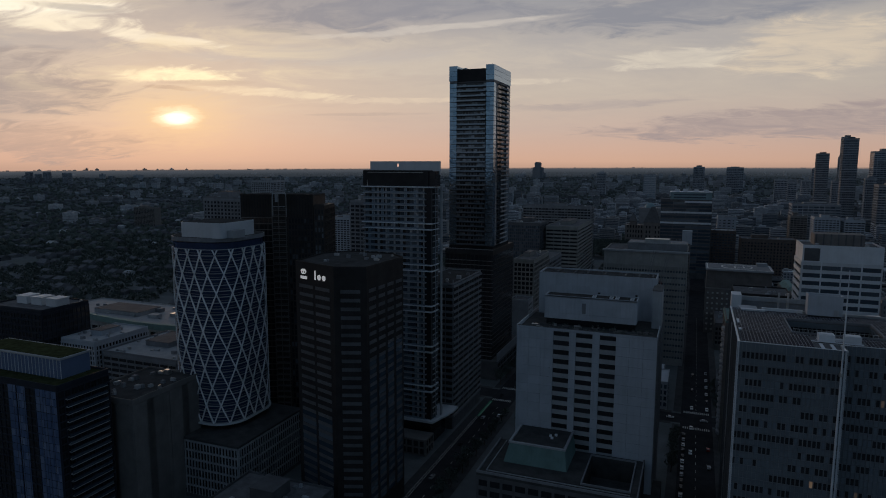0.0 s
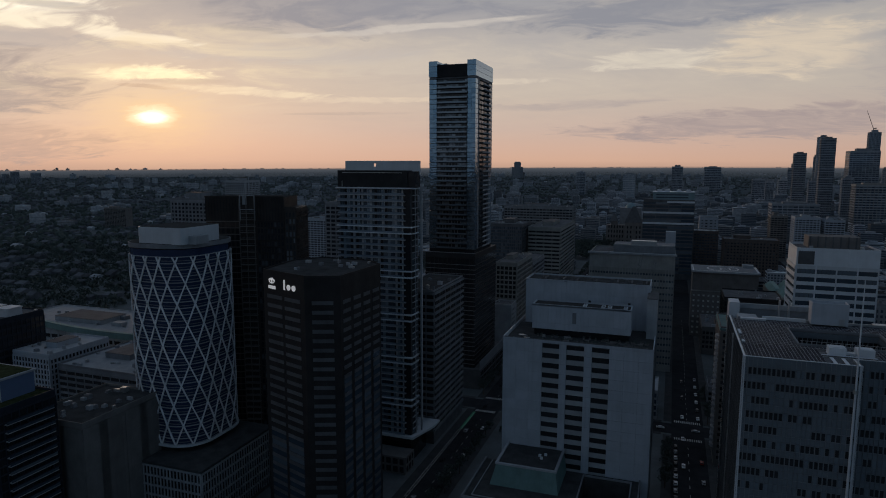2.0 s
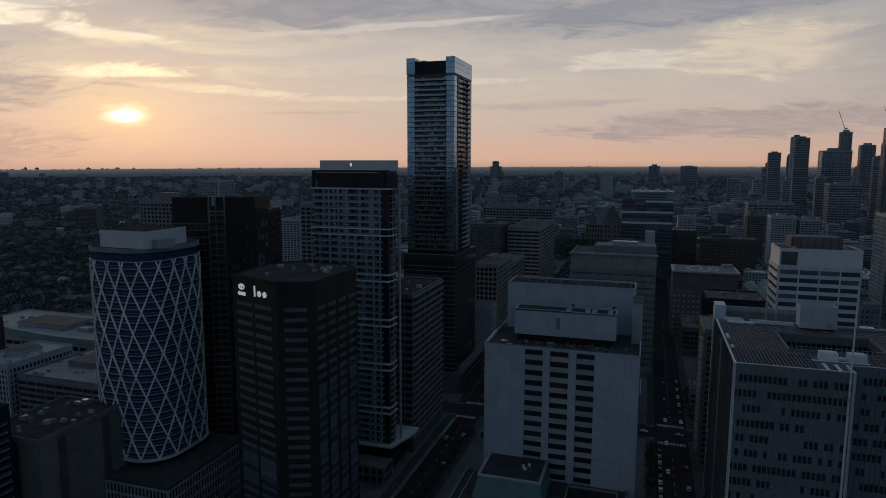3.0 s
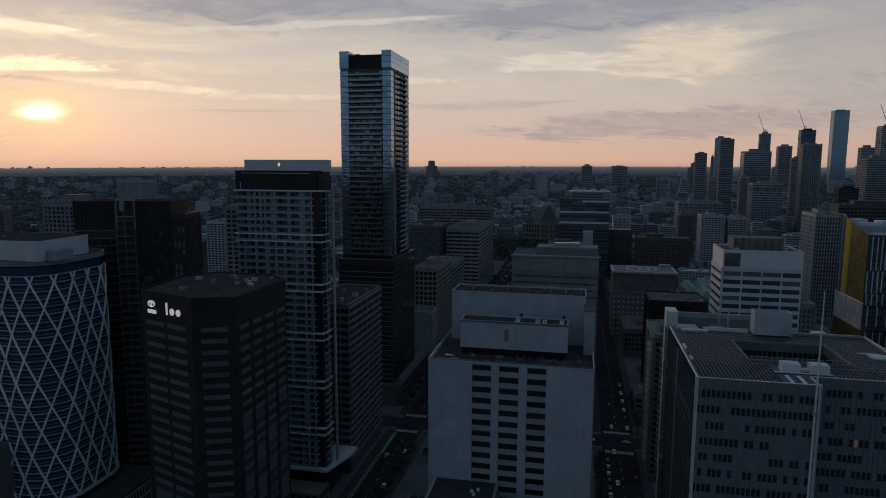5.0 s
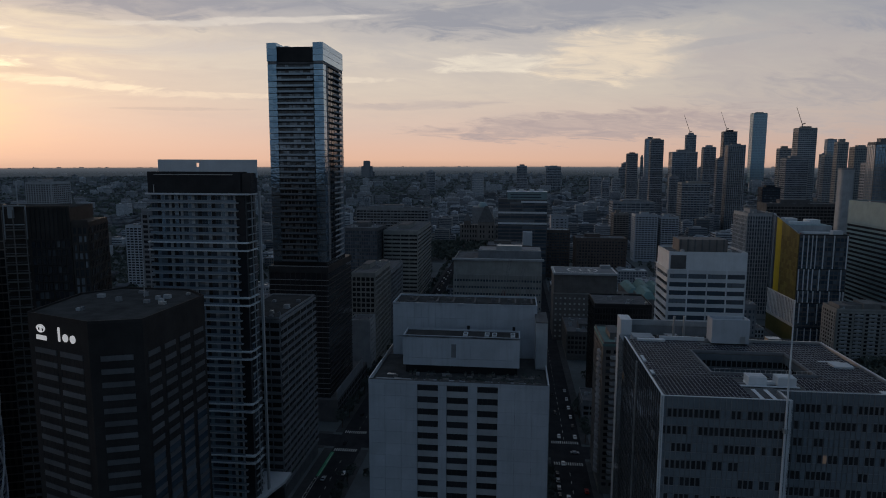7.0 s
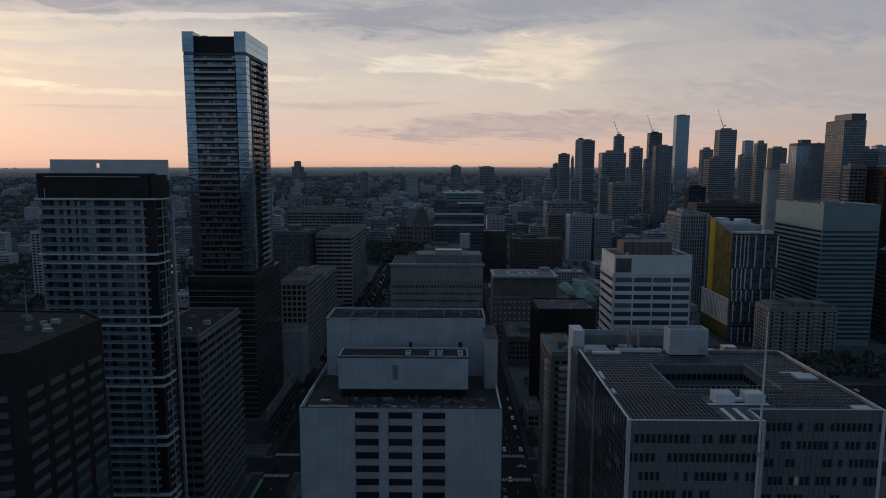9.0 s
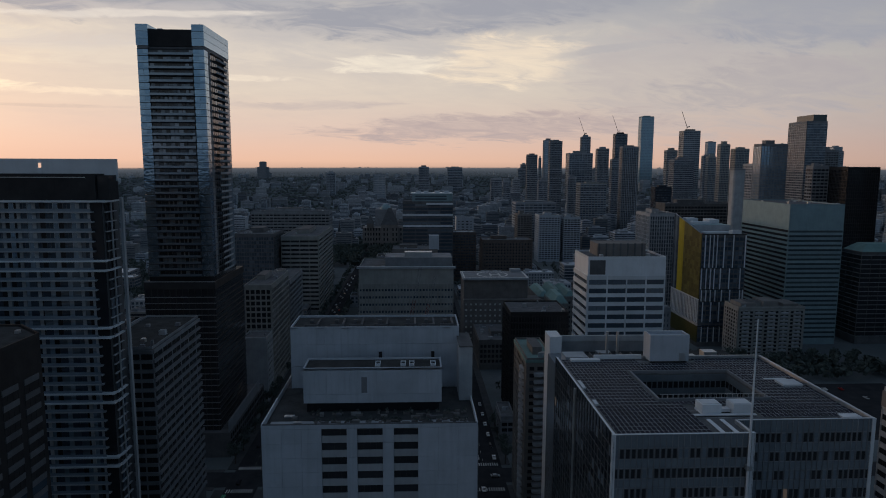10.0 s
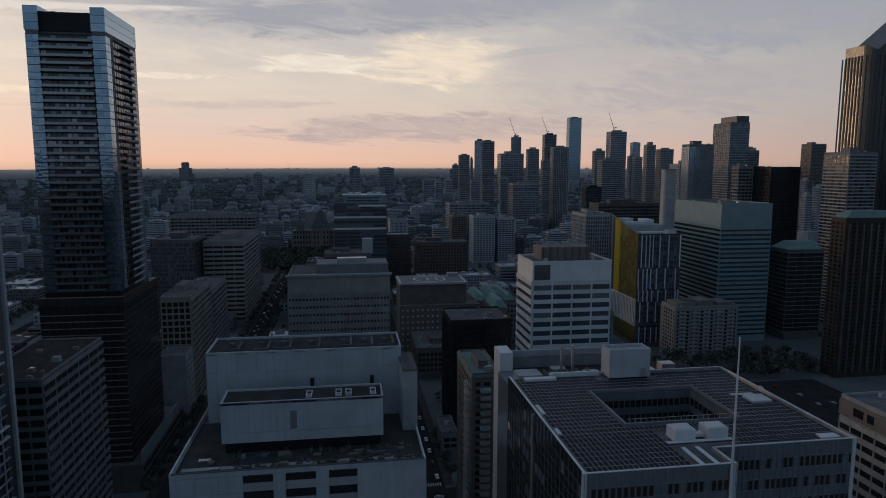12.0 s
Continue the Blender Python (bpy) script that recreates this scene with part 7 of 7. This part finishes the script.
def filler(x0, y0, x1, y1, h, seed):
    rnd = random.Random(seed)
    wall = rnd.choice([M_GREY, M_BROWN, M_BRICK if x0 < 0 else M_SPAN, M_TAN, M_PALE, M_GREY, M_FARG, M_PALE, M_WHITE])
    names = {M_GREY.name: "grey concrete", M_BROWN.name: "brown precast", M_BRICK.name: "red brick", M_TAN.name: "tan brick", M_PALE.name: "pale concrete", M_DGREY.name: "dark concrete", M_SPAN.name: "grey panelled", M_WHITE.name: "white precast", M_FARG.name: "pale grey concrete"}
    size = "low" if h < 16 else ("middling" if h < 40 else "tall")
    z0 = land((x0 + x1) / 2, (y0 + y1) / 2)
    r = thing("city_block", (x0 + x1) / 2, (y0 + y1) / 2, z0, f"{size} {names[wall.name]} city building with a flat roof", "building", "city blocks")
    t = 0.5
    v = [(x, y, z) for z, i in ((z0 - 2, 0), (z0 + h + 0.6, 0), (z0 + h + 0.6, t), (z0 + h - 0.2, t)) for x, y in ((x0 + i, y0 + i), (x1 - i, y0 + i), (x1 - i, y1 - i), (x0 + i, y1 - i))]
    q = [(3, 2, 1, 0), (12, 13, 14, 15)] + [(4 * k + i, 4 * k + (i + 1) % 4, 4 * k + 4 + (i + 1) % 4, 4 * k + 4 + i) for k in range(3) for i in range(4)]
    part("wall", mesh_of("wall", v, q, [wall]), r)
    fh, bay, panes = rnd.choice([3.2, 3.8]), rnd.choice([2.6, 3.2, 4.2]), []
    for key in ("front", "left" if x0 > 0 else "right"):
        f = Face(r, *corners(x0, y0, x1, y1)[key])
        n, bs = max(1, int(f.w / bay)), []
        bw = f.w / n
        strip = rnd.random() < 0.3
        k = 0
        while (k + 1) * fh < h - 0.8:
            z = z0 + h - 0.8 - (k + 1) * fh
            if strip:
                bs.append((0.6, -0.06, z + 0.9, f.w - 0.6, 0.04, z + fh - 0.4))
            else:
                bs += [(i * bw + bw * 0.2, -0.06, z + 0.8, (i + 1) * bw - bw * 0.2, 0.04, z + fh - 0.5) for i in range(n)]
            k += 1
        for u0, d0, za, u1, d1, zb in bs:
            p, q = f.at(u0, d0, 0).translation, f.at(u1, d1, 0).translation
            panes.append((min(p.x, q.x), min(p.y, q.y), za, max(p.x, q.x), max(p.y, q.y), zb))
    if panes:
        part("glazing", boxes("glazing", panes, rnd.choice([M_GLASS, M_GLASSB, M_GLASSB])), r, kind="stuff")
    t = 0.5
    block("roof", r, (x0 + t, y0 + t, z0 + h - 0.25, x1 - t, y1 - t, z0 + h - 0.1), rnd.choice([M_ROOF, M_ROOFD, M_PALE, M_WHITE, M_TRIM]))
    us = []
    for _ in range(rnd.randint(3, 8)):
        a, b, c = rnd.uniform(1.2, 5), rnd.uniform(1.2, 4), rnd.uniform(0.8, 3.2)
        px, py = rnd.uniform(x0 + 1, max(x0 + 1.1, x1 - a - 1)), rnd.uniform(y0 + 1, max(y0 + 1.1, y1 - b - 1))
        us.append((px, py, z0 + h, min(px + a, x1 - 0.6), min(py + b, y1 - 0.6), z0 + h + c))
    part("roof_plant", boxes("roof_plant", us, rnd.choice([M_METAL, M_GREY, M_PALE, wall])), r, kind="stuff")


FOOT.append((196, 426, 308, 522))
for foot in FOOT:
    take(foot)
rnd = random.Random(77)
made = 0
gy = 405.0
while gy < 1080:
    gx = -420.0
    deep = 34 if gy < 900 else 46
    while gx < 620 + (gy - 400) * 0.5:
        w, d = rnd.uniform(18, 36), rnd.uniform(18, deep - 4)
        tall = rnd.random()
        h = rnd.uniform(8, 18) if tall < 0.6 else (rnd.uniform(18, 34) if tall < 0.92 else rnd.uniform(34, 58))
        if gx > -100 and gy > 1000:
            h *= 1.25
        if gx > 120 and gy < 640:
            gx += 30
            continue
        if gx < -180:
            h = min(h, 15)
        if gy < 520:
            h = min(h, 22)
        if gx < -330 and rnd.random() < 0.6:
            gx += 40
            continue
        if free(gx, gy, gx + w, gy + d) and made < 250 and rnd.random() < 0.86:
            filler(gx, gy, gx + w, gy + d, h, 1000 + made)
            take((gx, gy, gx + w, gy + d))
            made += 1
        gx += w + rnd.uniform(3, 12)
    gy += deep

# ---- what cannot be counted: far roofs, far slabs, woods ----


def shrink(r):
    """How much smaller things stand where the far plain is drawn in."""
    return 1.0 if r < 1500 else r * (1 - (r - 1500) / 3400) ** (1 / 0.44) / 1500


def far_field():
    rs = np.random.RandomState(4)
    roofs, slabs, pale = [], [], []
    n = 0
    while n < 10500:
        a, r = radians(rs.uniform(-78, 62)), 450 + 3250 * rs.uniform(0, 1) ** 0.8
        x, y = r * math.sin(a), r * math.cos(a)
        if r < 1500 and rs.rand() < 0.66:
            continue
        if y < 330 or (-440 < x < 700 and y < 1500 and r < 1700):
            continue
        z, w, d, h = land(x, y), rs.uniform(7, 15), rs.uniform(7, 15), rs.uniform(5, 10)
        q = shrink(r)
        w, d, h = w * (0.35 + 0.65 * q) * 1.2, d * (0.35 + 0.65 * q) * 1.2, h * q
        (roofs if rs.rand() < 0.965 else pale).append((x, y, z, w, d, h))
        n += 1
    for _ in range(900):
        a, r = radians(-70 + 130 * rs.uniform(0, 1) ** 0.7), 1500 + 2300 * rs.uniform(0, 1) ** 0.7
        x, y = r * math.sin(a), r * math.cos(a)
        east = max(0.15, min(1, (a + 0.7) / 1.0))
        w, d, h = rs.uniform(18, 55), rs.uniform(15, 30), rs.uniform(12, 30) + 34 * east * rs.rand() ** 2
        q = shrink(r)
        w, d, h = w * (0.3 + 0.7 * q), d * (0.3 + 0.7 * q), h * (0.3 + 0.7 * q)
        slabs.append((x, y, land(x, y), w, d, h))

    def houses(items):
        v, f = [], []
        for x, y, z, w, d, h in items:
            n = len(v)
            x0, x1, y0, y1 = x - w / 2, x + w / 2, y - d / 2, y + d / 2
            v += [(x0, y0, z - 4), (x1, y0, z - 4), (x1, y1, z - 4), (x0, y1, z - 4), (x0, y0, z + h * 0.65), (x1, y0, z + h * 0.65), (x1, y1, z + h * 0.65), (x0, y1, z + h * 0.65), (x0, y, z + h), (x1, y, z + h)]
            f += [(n, n + 1, n + 5, n + 4), (n + 2, n + 3, n + 7, n + 6), (n + 1, n + 2, n + 6, n + 9, n + 5), (n + 3, n, n + 4, n + 8, n + 7), (n + 4, n + 5, n + 9, n + 8), (n + 6, n + 7, n + 8, n + 9)]
        return v, f

    for name, items, mat, lab in (("far_house_roofs", roofs, M_HOUSE, "thousands of brown house roofs among the trees"), ("far_pale_roofs", pale, M_FARW, "pale house and shop roofs among the trees")):
        v, f = houses(items)
        tagged(new(name, mesh_of(name, v, f, [mat])), lab, "houses", kind="stuff")
    bs, bs2, bs3 = [], [], []
    for x, y, z, w, d, h in slabs:
        bs += [(x - w / 2, y - d / 2, z - 6, x + w / 2, y + d / 2, z + h), (x - w / 6, y - d / 6, z + h, x + w / 6, y + d / 6, z + h + 3.5)]
        k = 4.0
        while k < h - 2:
            bs.append((x - w / 2 - 0.5, y - d / 2 - 0.6, z + k, x + w / 2 + 0.5, y + d / 2, z + k + 1.3))
            k += 4.2
    for _ in range(2600):
        x, y = rs.uniform(-900, 1700), rs.uniform(1000, 2300)
        if x < -200 and rs.rand() < 0.75 or not free(x - 14, y - 12, x + 14, y + 12):
            continue
        w, d, h = rs.uniform(14, 40), rs.uniform(12, 26), rs.uniform(7, 22) + 30 * rs.rand() ** 3
        z = land(x, y)
        (bs if rs.rand() < 0.6 else bs2).extend([(x - w / 2, y - d / 2, z - 3, x + w / 2, y + d / 2, z + h), (x - w / 5, y - d / 5, z + h, x + w / 5, y + d / 5, z + h + 3), (x - w / 2 + 1, y - d / 2 + 1, z + h, x - w / 2 + 4, y - d / 2 + 4, z + h + 1.6)])
        k = 3.0
        while k < h - 1.5:
            bs3.append((x - w / 2 + 0.6, y - d / 2 - 0.12, z + k, x + w / 2 - 0.6, y - d / 2 + 0.1, z + k + 1.5))
            bs3.append((x - w / 2 - 0.12, y - d / 2 + 0.6, z + k, x - w / 2 + 0.1, y + d / 2 - 0.6, z + k + 1.5))
            k += 3.6
    tagged(new("middle_distance_blocks", boxes("middle_distance_blocks", bs2, M_FIELDR)), "brown and tan low blocks in the middle distance", "buildings", kind="stuff")
    tagged(new("middle_distance_glazing", boxes("middle_distance_glazing", bs3, M_GLASSB)), "dark window bands of the middle-distance blocks", "windows", kind="stuff")
    tagged(new("far_slab_blocks", boxes("far_slab_blocks", bs, M_FIELD)), "grey slab blocks scattered to the far horizon", "buildings", kind="stuff")
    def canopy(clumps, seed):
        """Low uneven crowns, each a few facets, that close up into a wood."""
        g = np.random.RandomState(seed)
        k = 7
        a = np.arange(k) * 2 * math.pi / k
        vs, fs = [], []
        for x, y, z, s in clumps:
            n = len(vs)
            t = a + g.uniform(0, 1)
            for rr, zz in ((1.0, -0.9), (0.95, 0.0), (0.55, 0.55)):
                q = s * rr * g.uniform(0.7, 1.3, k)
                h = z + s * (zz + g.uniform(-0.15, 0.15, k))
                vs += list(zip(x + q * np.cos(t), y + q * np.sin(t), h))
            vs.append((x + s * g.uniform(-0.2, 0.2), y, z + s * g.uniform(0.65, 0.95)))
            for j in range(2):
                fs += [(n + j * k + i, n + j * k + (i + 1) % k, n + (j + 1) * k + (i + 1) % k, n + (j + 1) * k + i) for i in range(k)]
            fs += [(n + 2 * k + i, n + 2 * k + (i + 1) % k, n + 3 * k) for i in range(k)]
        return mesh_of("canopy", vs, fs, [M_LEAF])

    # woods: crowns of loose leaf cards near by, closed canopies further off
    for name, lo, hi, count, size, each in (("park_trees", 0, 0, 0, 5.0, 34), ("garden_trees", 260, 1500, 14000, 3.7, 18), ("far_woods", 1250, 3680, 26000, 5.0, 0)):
        cl = []
        if not count:
            for _ in range(420):
                x, y = rs.uniform(-172, -40), rs.uniform(1042, 1244)
                if not -109 < x < -101:
                    cl.append((x, y, rs.uniform(6, 12), size * rs.uniform(0.6, 1.2)))
            for i in range(64):
                cl.append((-115.5 + 22 * (i % 2), 560 + i * 7.5 + rs.uniform(-2, 2), rs.uniform(5, 9), size * rs.uniform(0.5, 0.8)))
            for _ in range(150):
                x, y = rs.uniform(150, 330), rs.uniform(525, 575)
                if free(x - 2, y - 2, x + 2, y + 2):
                    cl.append((x, y, rs.uniform(5, 9), size * rs.uniform(0.6, 1.0)))
        while len(cl) < count:
            a, r = radians(rs.uniform(-80, 62)), lo + (hi - lo) * rs.uniform(0, 1) ** (0.75 if lo > 500 else 0.6)
            x, y = r * math.sin(a), r * math.cos(a)
            if noise.noise((x / 220, y / 220, 0)) < -0.3:
                continue
            if y < 260 or (-330 < x < 420 + 0.4 * y and y < 1450 and rs.rand() < (0.93 if y < 850 else 0.62)):
                continue
            if not free(x - 3, y - 3, x + 3, y + 3):
                continue
            s = size * rs.uniform(0.6, 1.25) * (0.14 + 0.86 * shrink(r))
            cl.append((x, y, land(x, y) + s * 0.9, s))
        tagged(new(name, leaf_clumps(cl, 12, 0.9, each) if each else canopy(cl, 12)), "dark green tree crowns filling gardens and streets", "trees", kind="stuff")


far_field()

# the far plain's haze, painted on a glowing, part-clear sheet that closes it
def build_backdrop():
    m = bpy.data.materials.new("painted_haze")
    m.use_nodes = True
    N = Nodes(m.node_tree)
    p = N.add("ShaderNodeNewGeometry").outputs["Position"]
    xyz = N.add("ShaderNodeSeparateXYZ", {0: p}).outputs
    bearing = N.math("MULTIPLY", N.math("ARCTAN2", xyz[0], xyz[1]), 57.2958)
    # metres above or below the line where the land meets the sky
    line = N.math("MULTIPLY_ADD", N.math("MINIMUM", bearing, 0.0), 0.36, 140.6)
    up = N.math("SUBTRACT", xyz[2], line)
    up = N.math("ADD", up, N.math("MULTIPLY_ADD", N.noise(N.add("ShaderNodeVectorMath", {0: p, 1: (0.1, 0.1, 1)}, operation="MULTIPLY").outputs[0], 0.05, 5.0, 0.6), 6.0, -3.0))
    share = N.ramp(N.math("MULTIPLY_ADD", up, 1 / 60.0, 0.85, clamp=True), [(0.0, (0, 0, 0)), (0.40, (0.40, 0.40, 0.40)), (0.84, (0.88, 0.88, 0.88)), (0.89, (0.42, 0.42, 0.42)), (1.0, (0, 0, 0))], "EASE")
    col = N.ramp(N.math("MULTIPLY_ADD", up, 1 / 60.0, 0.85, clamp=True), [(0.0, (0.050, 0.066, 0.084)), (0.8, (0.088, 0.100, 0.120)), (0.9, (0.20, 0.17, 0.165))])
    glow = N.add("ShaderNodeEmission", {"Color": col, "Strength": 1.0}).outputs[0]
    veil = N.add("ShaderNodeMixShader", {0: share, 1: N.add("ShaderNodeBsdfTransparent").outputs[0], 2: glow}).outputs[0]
    N.add("ShaderNodeOutputMaterial", {"Surface": veil})
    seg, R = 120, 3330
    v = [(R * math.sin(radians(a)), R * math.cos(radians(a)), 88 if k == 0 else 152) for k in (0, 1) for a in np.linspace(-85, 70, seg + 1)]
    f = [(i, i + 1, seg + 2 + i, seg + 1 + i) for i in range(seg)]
    tagged(new("backdrop", mesh_of("backdrop", v, f, [m])), "glowing sheet of painted blue-grey haze along the sunset horizon", "backdrop", kind="structure")


build_backdrop()
rnd = random.Random(19)
bumps = []
for _ in range(260):
    a, w, h = radians(rnd.uniform(-66, 46)), rnd.uniform(4, 20), rnd.uniform(0.3, 2.2) + 4.5 * rnd.random() ** 4
    R = land_end(math.degrees(a)) - 15
    x, y = R * math.sin(a), R * math.cos(a)
    bumps.append((x, y, ground_z(R) - 8, x + w, y + 10, ground_z(R) + h))
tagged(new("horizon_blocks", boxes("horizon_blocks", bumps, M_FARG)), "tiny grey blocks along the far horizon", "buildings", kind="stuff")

# the dark block standing on the horizon
hz = thing("horizon_tower", -740, 3180, 100, "dark flat-topped block standing on the horizon", "building")
part("body", boxes("body", [(-755, 3180, 85, -725, 3200, 165.5), (-767, 3185, 85, -713, 3200, 143)], M_FARG), hz)
part("cap", boxes("cap", [(-752, 3182, 165.5, -728, 3198, 169)], M_GREY), hz)
for i, (x, y, w, h) in enumerate(((-2560, 1840, 24, 40), (-2520, 1850, 22, 34), (-2485, 1860, 26, 44), (-2400, 1880, 30, 44), (-2330, 2040, 20, 26))):
    z = land(x, y)
    office("far_apartment_tower", x, y, x + w, y + w * 0.7, z + h, "grey apartment tower in a far cluster above the trees", "apartment tower", M_FARG, M_GLASSB, 3.2, 5.0, 1.3, 1.0, ("front", "right"), 0, 300 + i, z0=z - 4, n=1, hut=False)

# unseen city masses added behind the flight, so glass fronts reflect something dark
def build_rear_city():
    rs, bs = random.Random(63), []
    for _ in range(420):
        a, r = radians(rs.uniform(95, 265)), rs.uniform(170, 1500)
        x, y, w, d = r * math.sin(a), r * math.cos(a), rs.uniform(18, 44), rs.uniform(18, 40)
        h = rs.uniform(14, 60) + (70 * rs.random() ** 3 if r > 300 else 0)
        bs.append((x, y, 0, x + w, y + d, h))
    tagged(new("backdrop_city", boxes("backdrop_city", bs, M_FIELDR)), "unseen plain city blocks added behind the flight for reflections", "backdrop", kind="structure")


build_rear_city()

# ---- street trees ----


def tree(x, y, h, seed):
    rnd = random.Random(seed)
    t = thing("street_tree", x, y, 0, "dark green street tree with a loose rounded crown", "tree", "street trees")
    part("trunk", tube("trunk", [(x, y, 0), (x + 0.1, y, h * 0.3), (x + rnd.uniform(-0.3, 0.3), y + 0.2, h * 0.7)], [0.28, 0.22, 0.1], M_BARK, 7), t)
    for i in range(2):
        a = rnd.uniform(0, 6.28)
        part("limb", tube("limb", [(x, y, h * (0.35 + 0.1 * i)), (x + 1.6 * math.cos(a), y + 1.6 * math.sin(a), h * (0.55 + 0.1 * i))], [0.12, 0.05], M_BARK, 5), t)
    cl = [(x + rnd.gauss(0, h * 0.16), y + rnd.gauss(0, h * 0.16), h * rnd.uniform(0.5, 0.92), h * rnd.uniform(0.16, 0.26)) for _ in range(9)]
    part("crown", leaf_clumps(cl, seed, 0.45, 60), t)


rnd = random.Random(31)
spots = [(-95.5, 170 + 12 * i) for i in range(16)] + [(-114.8, 410 + 14 * i) for i in range(9)] + [(-94.5, 415 + 13 * i) for i in range(12)] + [(0.5, 318 + 11 * i) for i in range(5)] + [(23, 405 + 16 * i) for i in range(4)] + [(-85 + 7 * (i % 4), 425 + 12 * (i // 4)) for i in range(20)]
for i, (x, y) in enumerate(spots):
    tree(x + rnd.uniform(-0.4, 0.4), y + rnd.uniform(-2, 2), rnd.uniform(7, 11), 500 + i)

# ---- cars ----


def car(x, y, turn, paint, label):
    c = thing("parked_car", 0, 0, 0, label, "car", "cars in the streets")
    v = [(-2.2, 0.45), (2.2, 0.45), (2.25, 0.85), (1.15, 0.98), (0.55, 1.42), (-1.1, 1.45), (-1.9, 1.0), (-2.25, 0.9)]
    n = len(v)
    vs = [(px, s * (0.88 if pz < 1.2 else 0.7), pz) for s in (-1, 1) for px, pz in v]
    fs = [tuple(range(n)), tuple(range(2 * n - 1, n - 1, -1))] + [(i, n + i, n + (i + 1) % n, (i + 1) % n) for i in range(n)]
    part("body", mesh_of("body", vs, fs, [paint]), c)
    part("windscreen", boxes("windscreen", [(-1.75, -0.72, 1.02, 1.0, 0.72, 1.38)], M_GLASSD), c)
    for wx in (-1.4, 1.4):
        for wy in (-0.82, 0.82):
            part("wheel", tube("wheel", [(wx, wy - 0.1, 0.33), (wx, wy + 0.1, 0.33)], [0.33, 0.33], M_BLACK, 10), c)
    for wy in (-0.6, 0.6):
        part("headlight", boxes("headlight", [(2.16, wy - 0.16, 0.66, 2.27, wy + 0.16, 0.8)], M_TRIM), c)
    c.matrix_basis = pose(x, y, 0.06, 0, 0, turn)
    return c


P_WHITE, P_DARK, P_SILVER, P_RED = surface("car_white", (0.75, 0.75, 0.76), 0.3, 0.05, stain=0), surface("car_black", (0.03, 0.03, 0.035), 0.25, 0.1, stain=0), surface("car_silver", (0.4, 0.41, 0.43), 0.3, 0.05, stain=0), surface("car_red", (0.3, 0.03, 0.03), 0.3, 0.05, stain=0)
kinds = [car(-5000, 0, 0, P_WHITE, "white saloon car standing on the asphalt"), car(-5000, 10, 0, P_DARK, "black saloon car standing on the asphalt"), car(-5000, 20, 0, P_SILVER, "silver saloon car standing on the asphalt"), car(-5000, 30, 0, P_RED, "dark red saloon car standing on the asphalt")]
rnd = random.Random(9)
spots = [(5.2, 296 + 7.2 * i, 90) for i in range(11)] + [(17.8, 412 + 15 * i, -90) for i in range(6)] + [(-99.3, 262 + 19 * i, 90) for i in range(6)] + [(-107.5, 270 + 40 * i, 90) for i in range(6)] + [(-103, 570 + 24 * i, 90) for i in range(9)] + [(9, 345 + 34 * i, -90) for i in range(5)] + [(-60 + 19 * i, 392, 0) for i in range(9)] + [(-180 + 16 * i, 397.5, 180) for i in range(4)]
lot = [(206 + 5.6 * (i % 16), 440 + 17 * (i // 16), 90) for i in range(80)]
for x, y, turn in spots:
    copy_thing(rnd.choice(kinds[:3] + kinds), pose(x, y + rnd.uniform(-0.8, 0.8), 0.06, 0, 0, turn + rnd.uniform(-1, 1)))
for i in range(34):
    copy_thing(rnd.choice(kinds[:3]), pose(-109.5 + 3.2 * (i % 2), 560 + 12.5 * i + rnd.uniform(-3, 3), 0.06, 0, 0, 90 if i % 3 else -90))
for x, y, turn in lot:
    if rnd.random() < 0.36:
        copy_thing(rnd.choice(kinds), pose(x, y + rnd.uniform(-0.4, 0.4), 0.09, 0, 0, turn + rnd.uniform(-1, 1)))
for k, (x, y) in zip(kinds, ((5.2, 284), (5.2, 275), (17.8, 330), (17.8, 352))):
    k.matrix_basis = pose(x, y, 0.06, 0, 0, 90)
tagged(new("parking_lot", boxes("parking_lot", [(198, 428, 0.0, 306, 520, 0.09)], M_ASPHALT)), "open asphalt parking lot with parked cars", "parking lot", kind="structure")
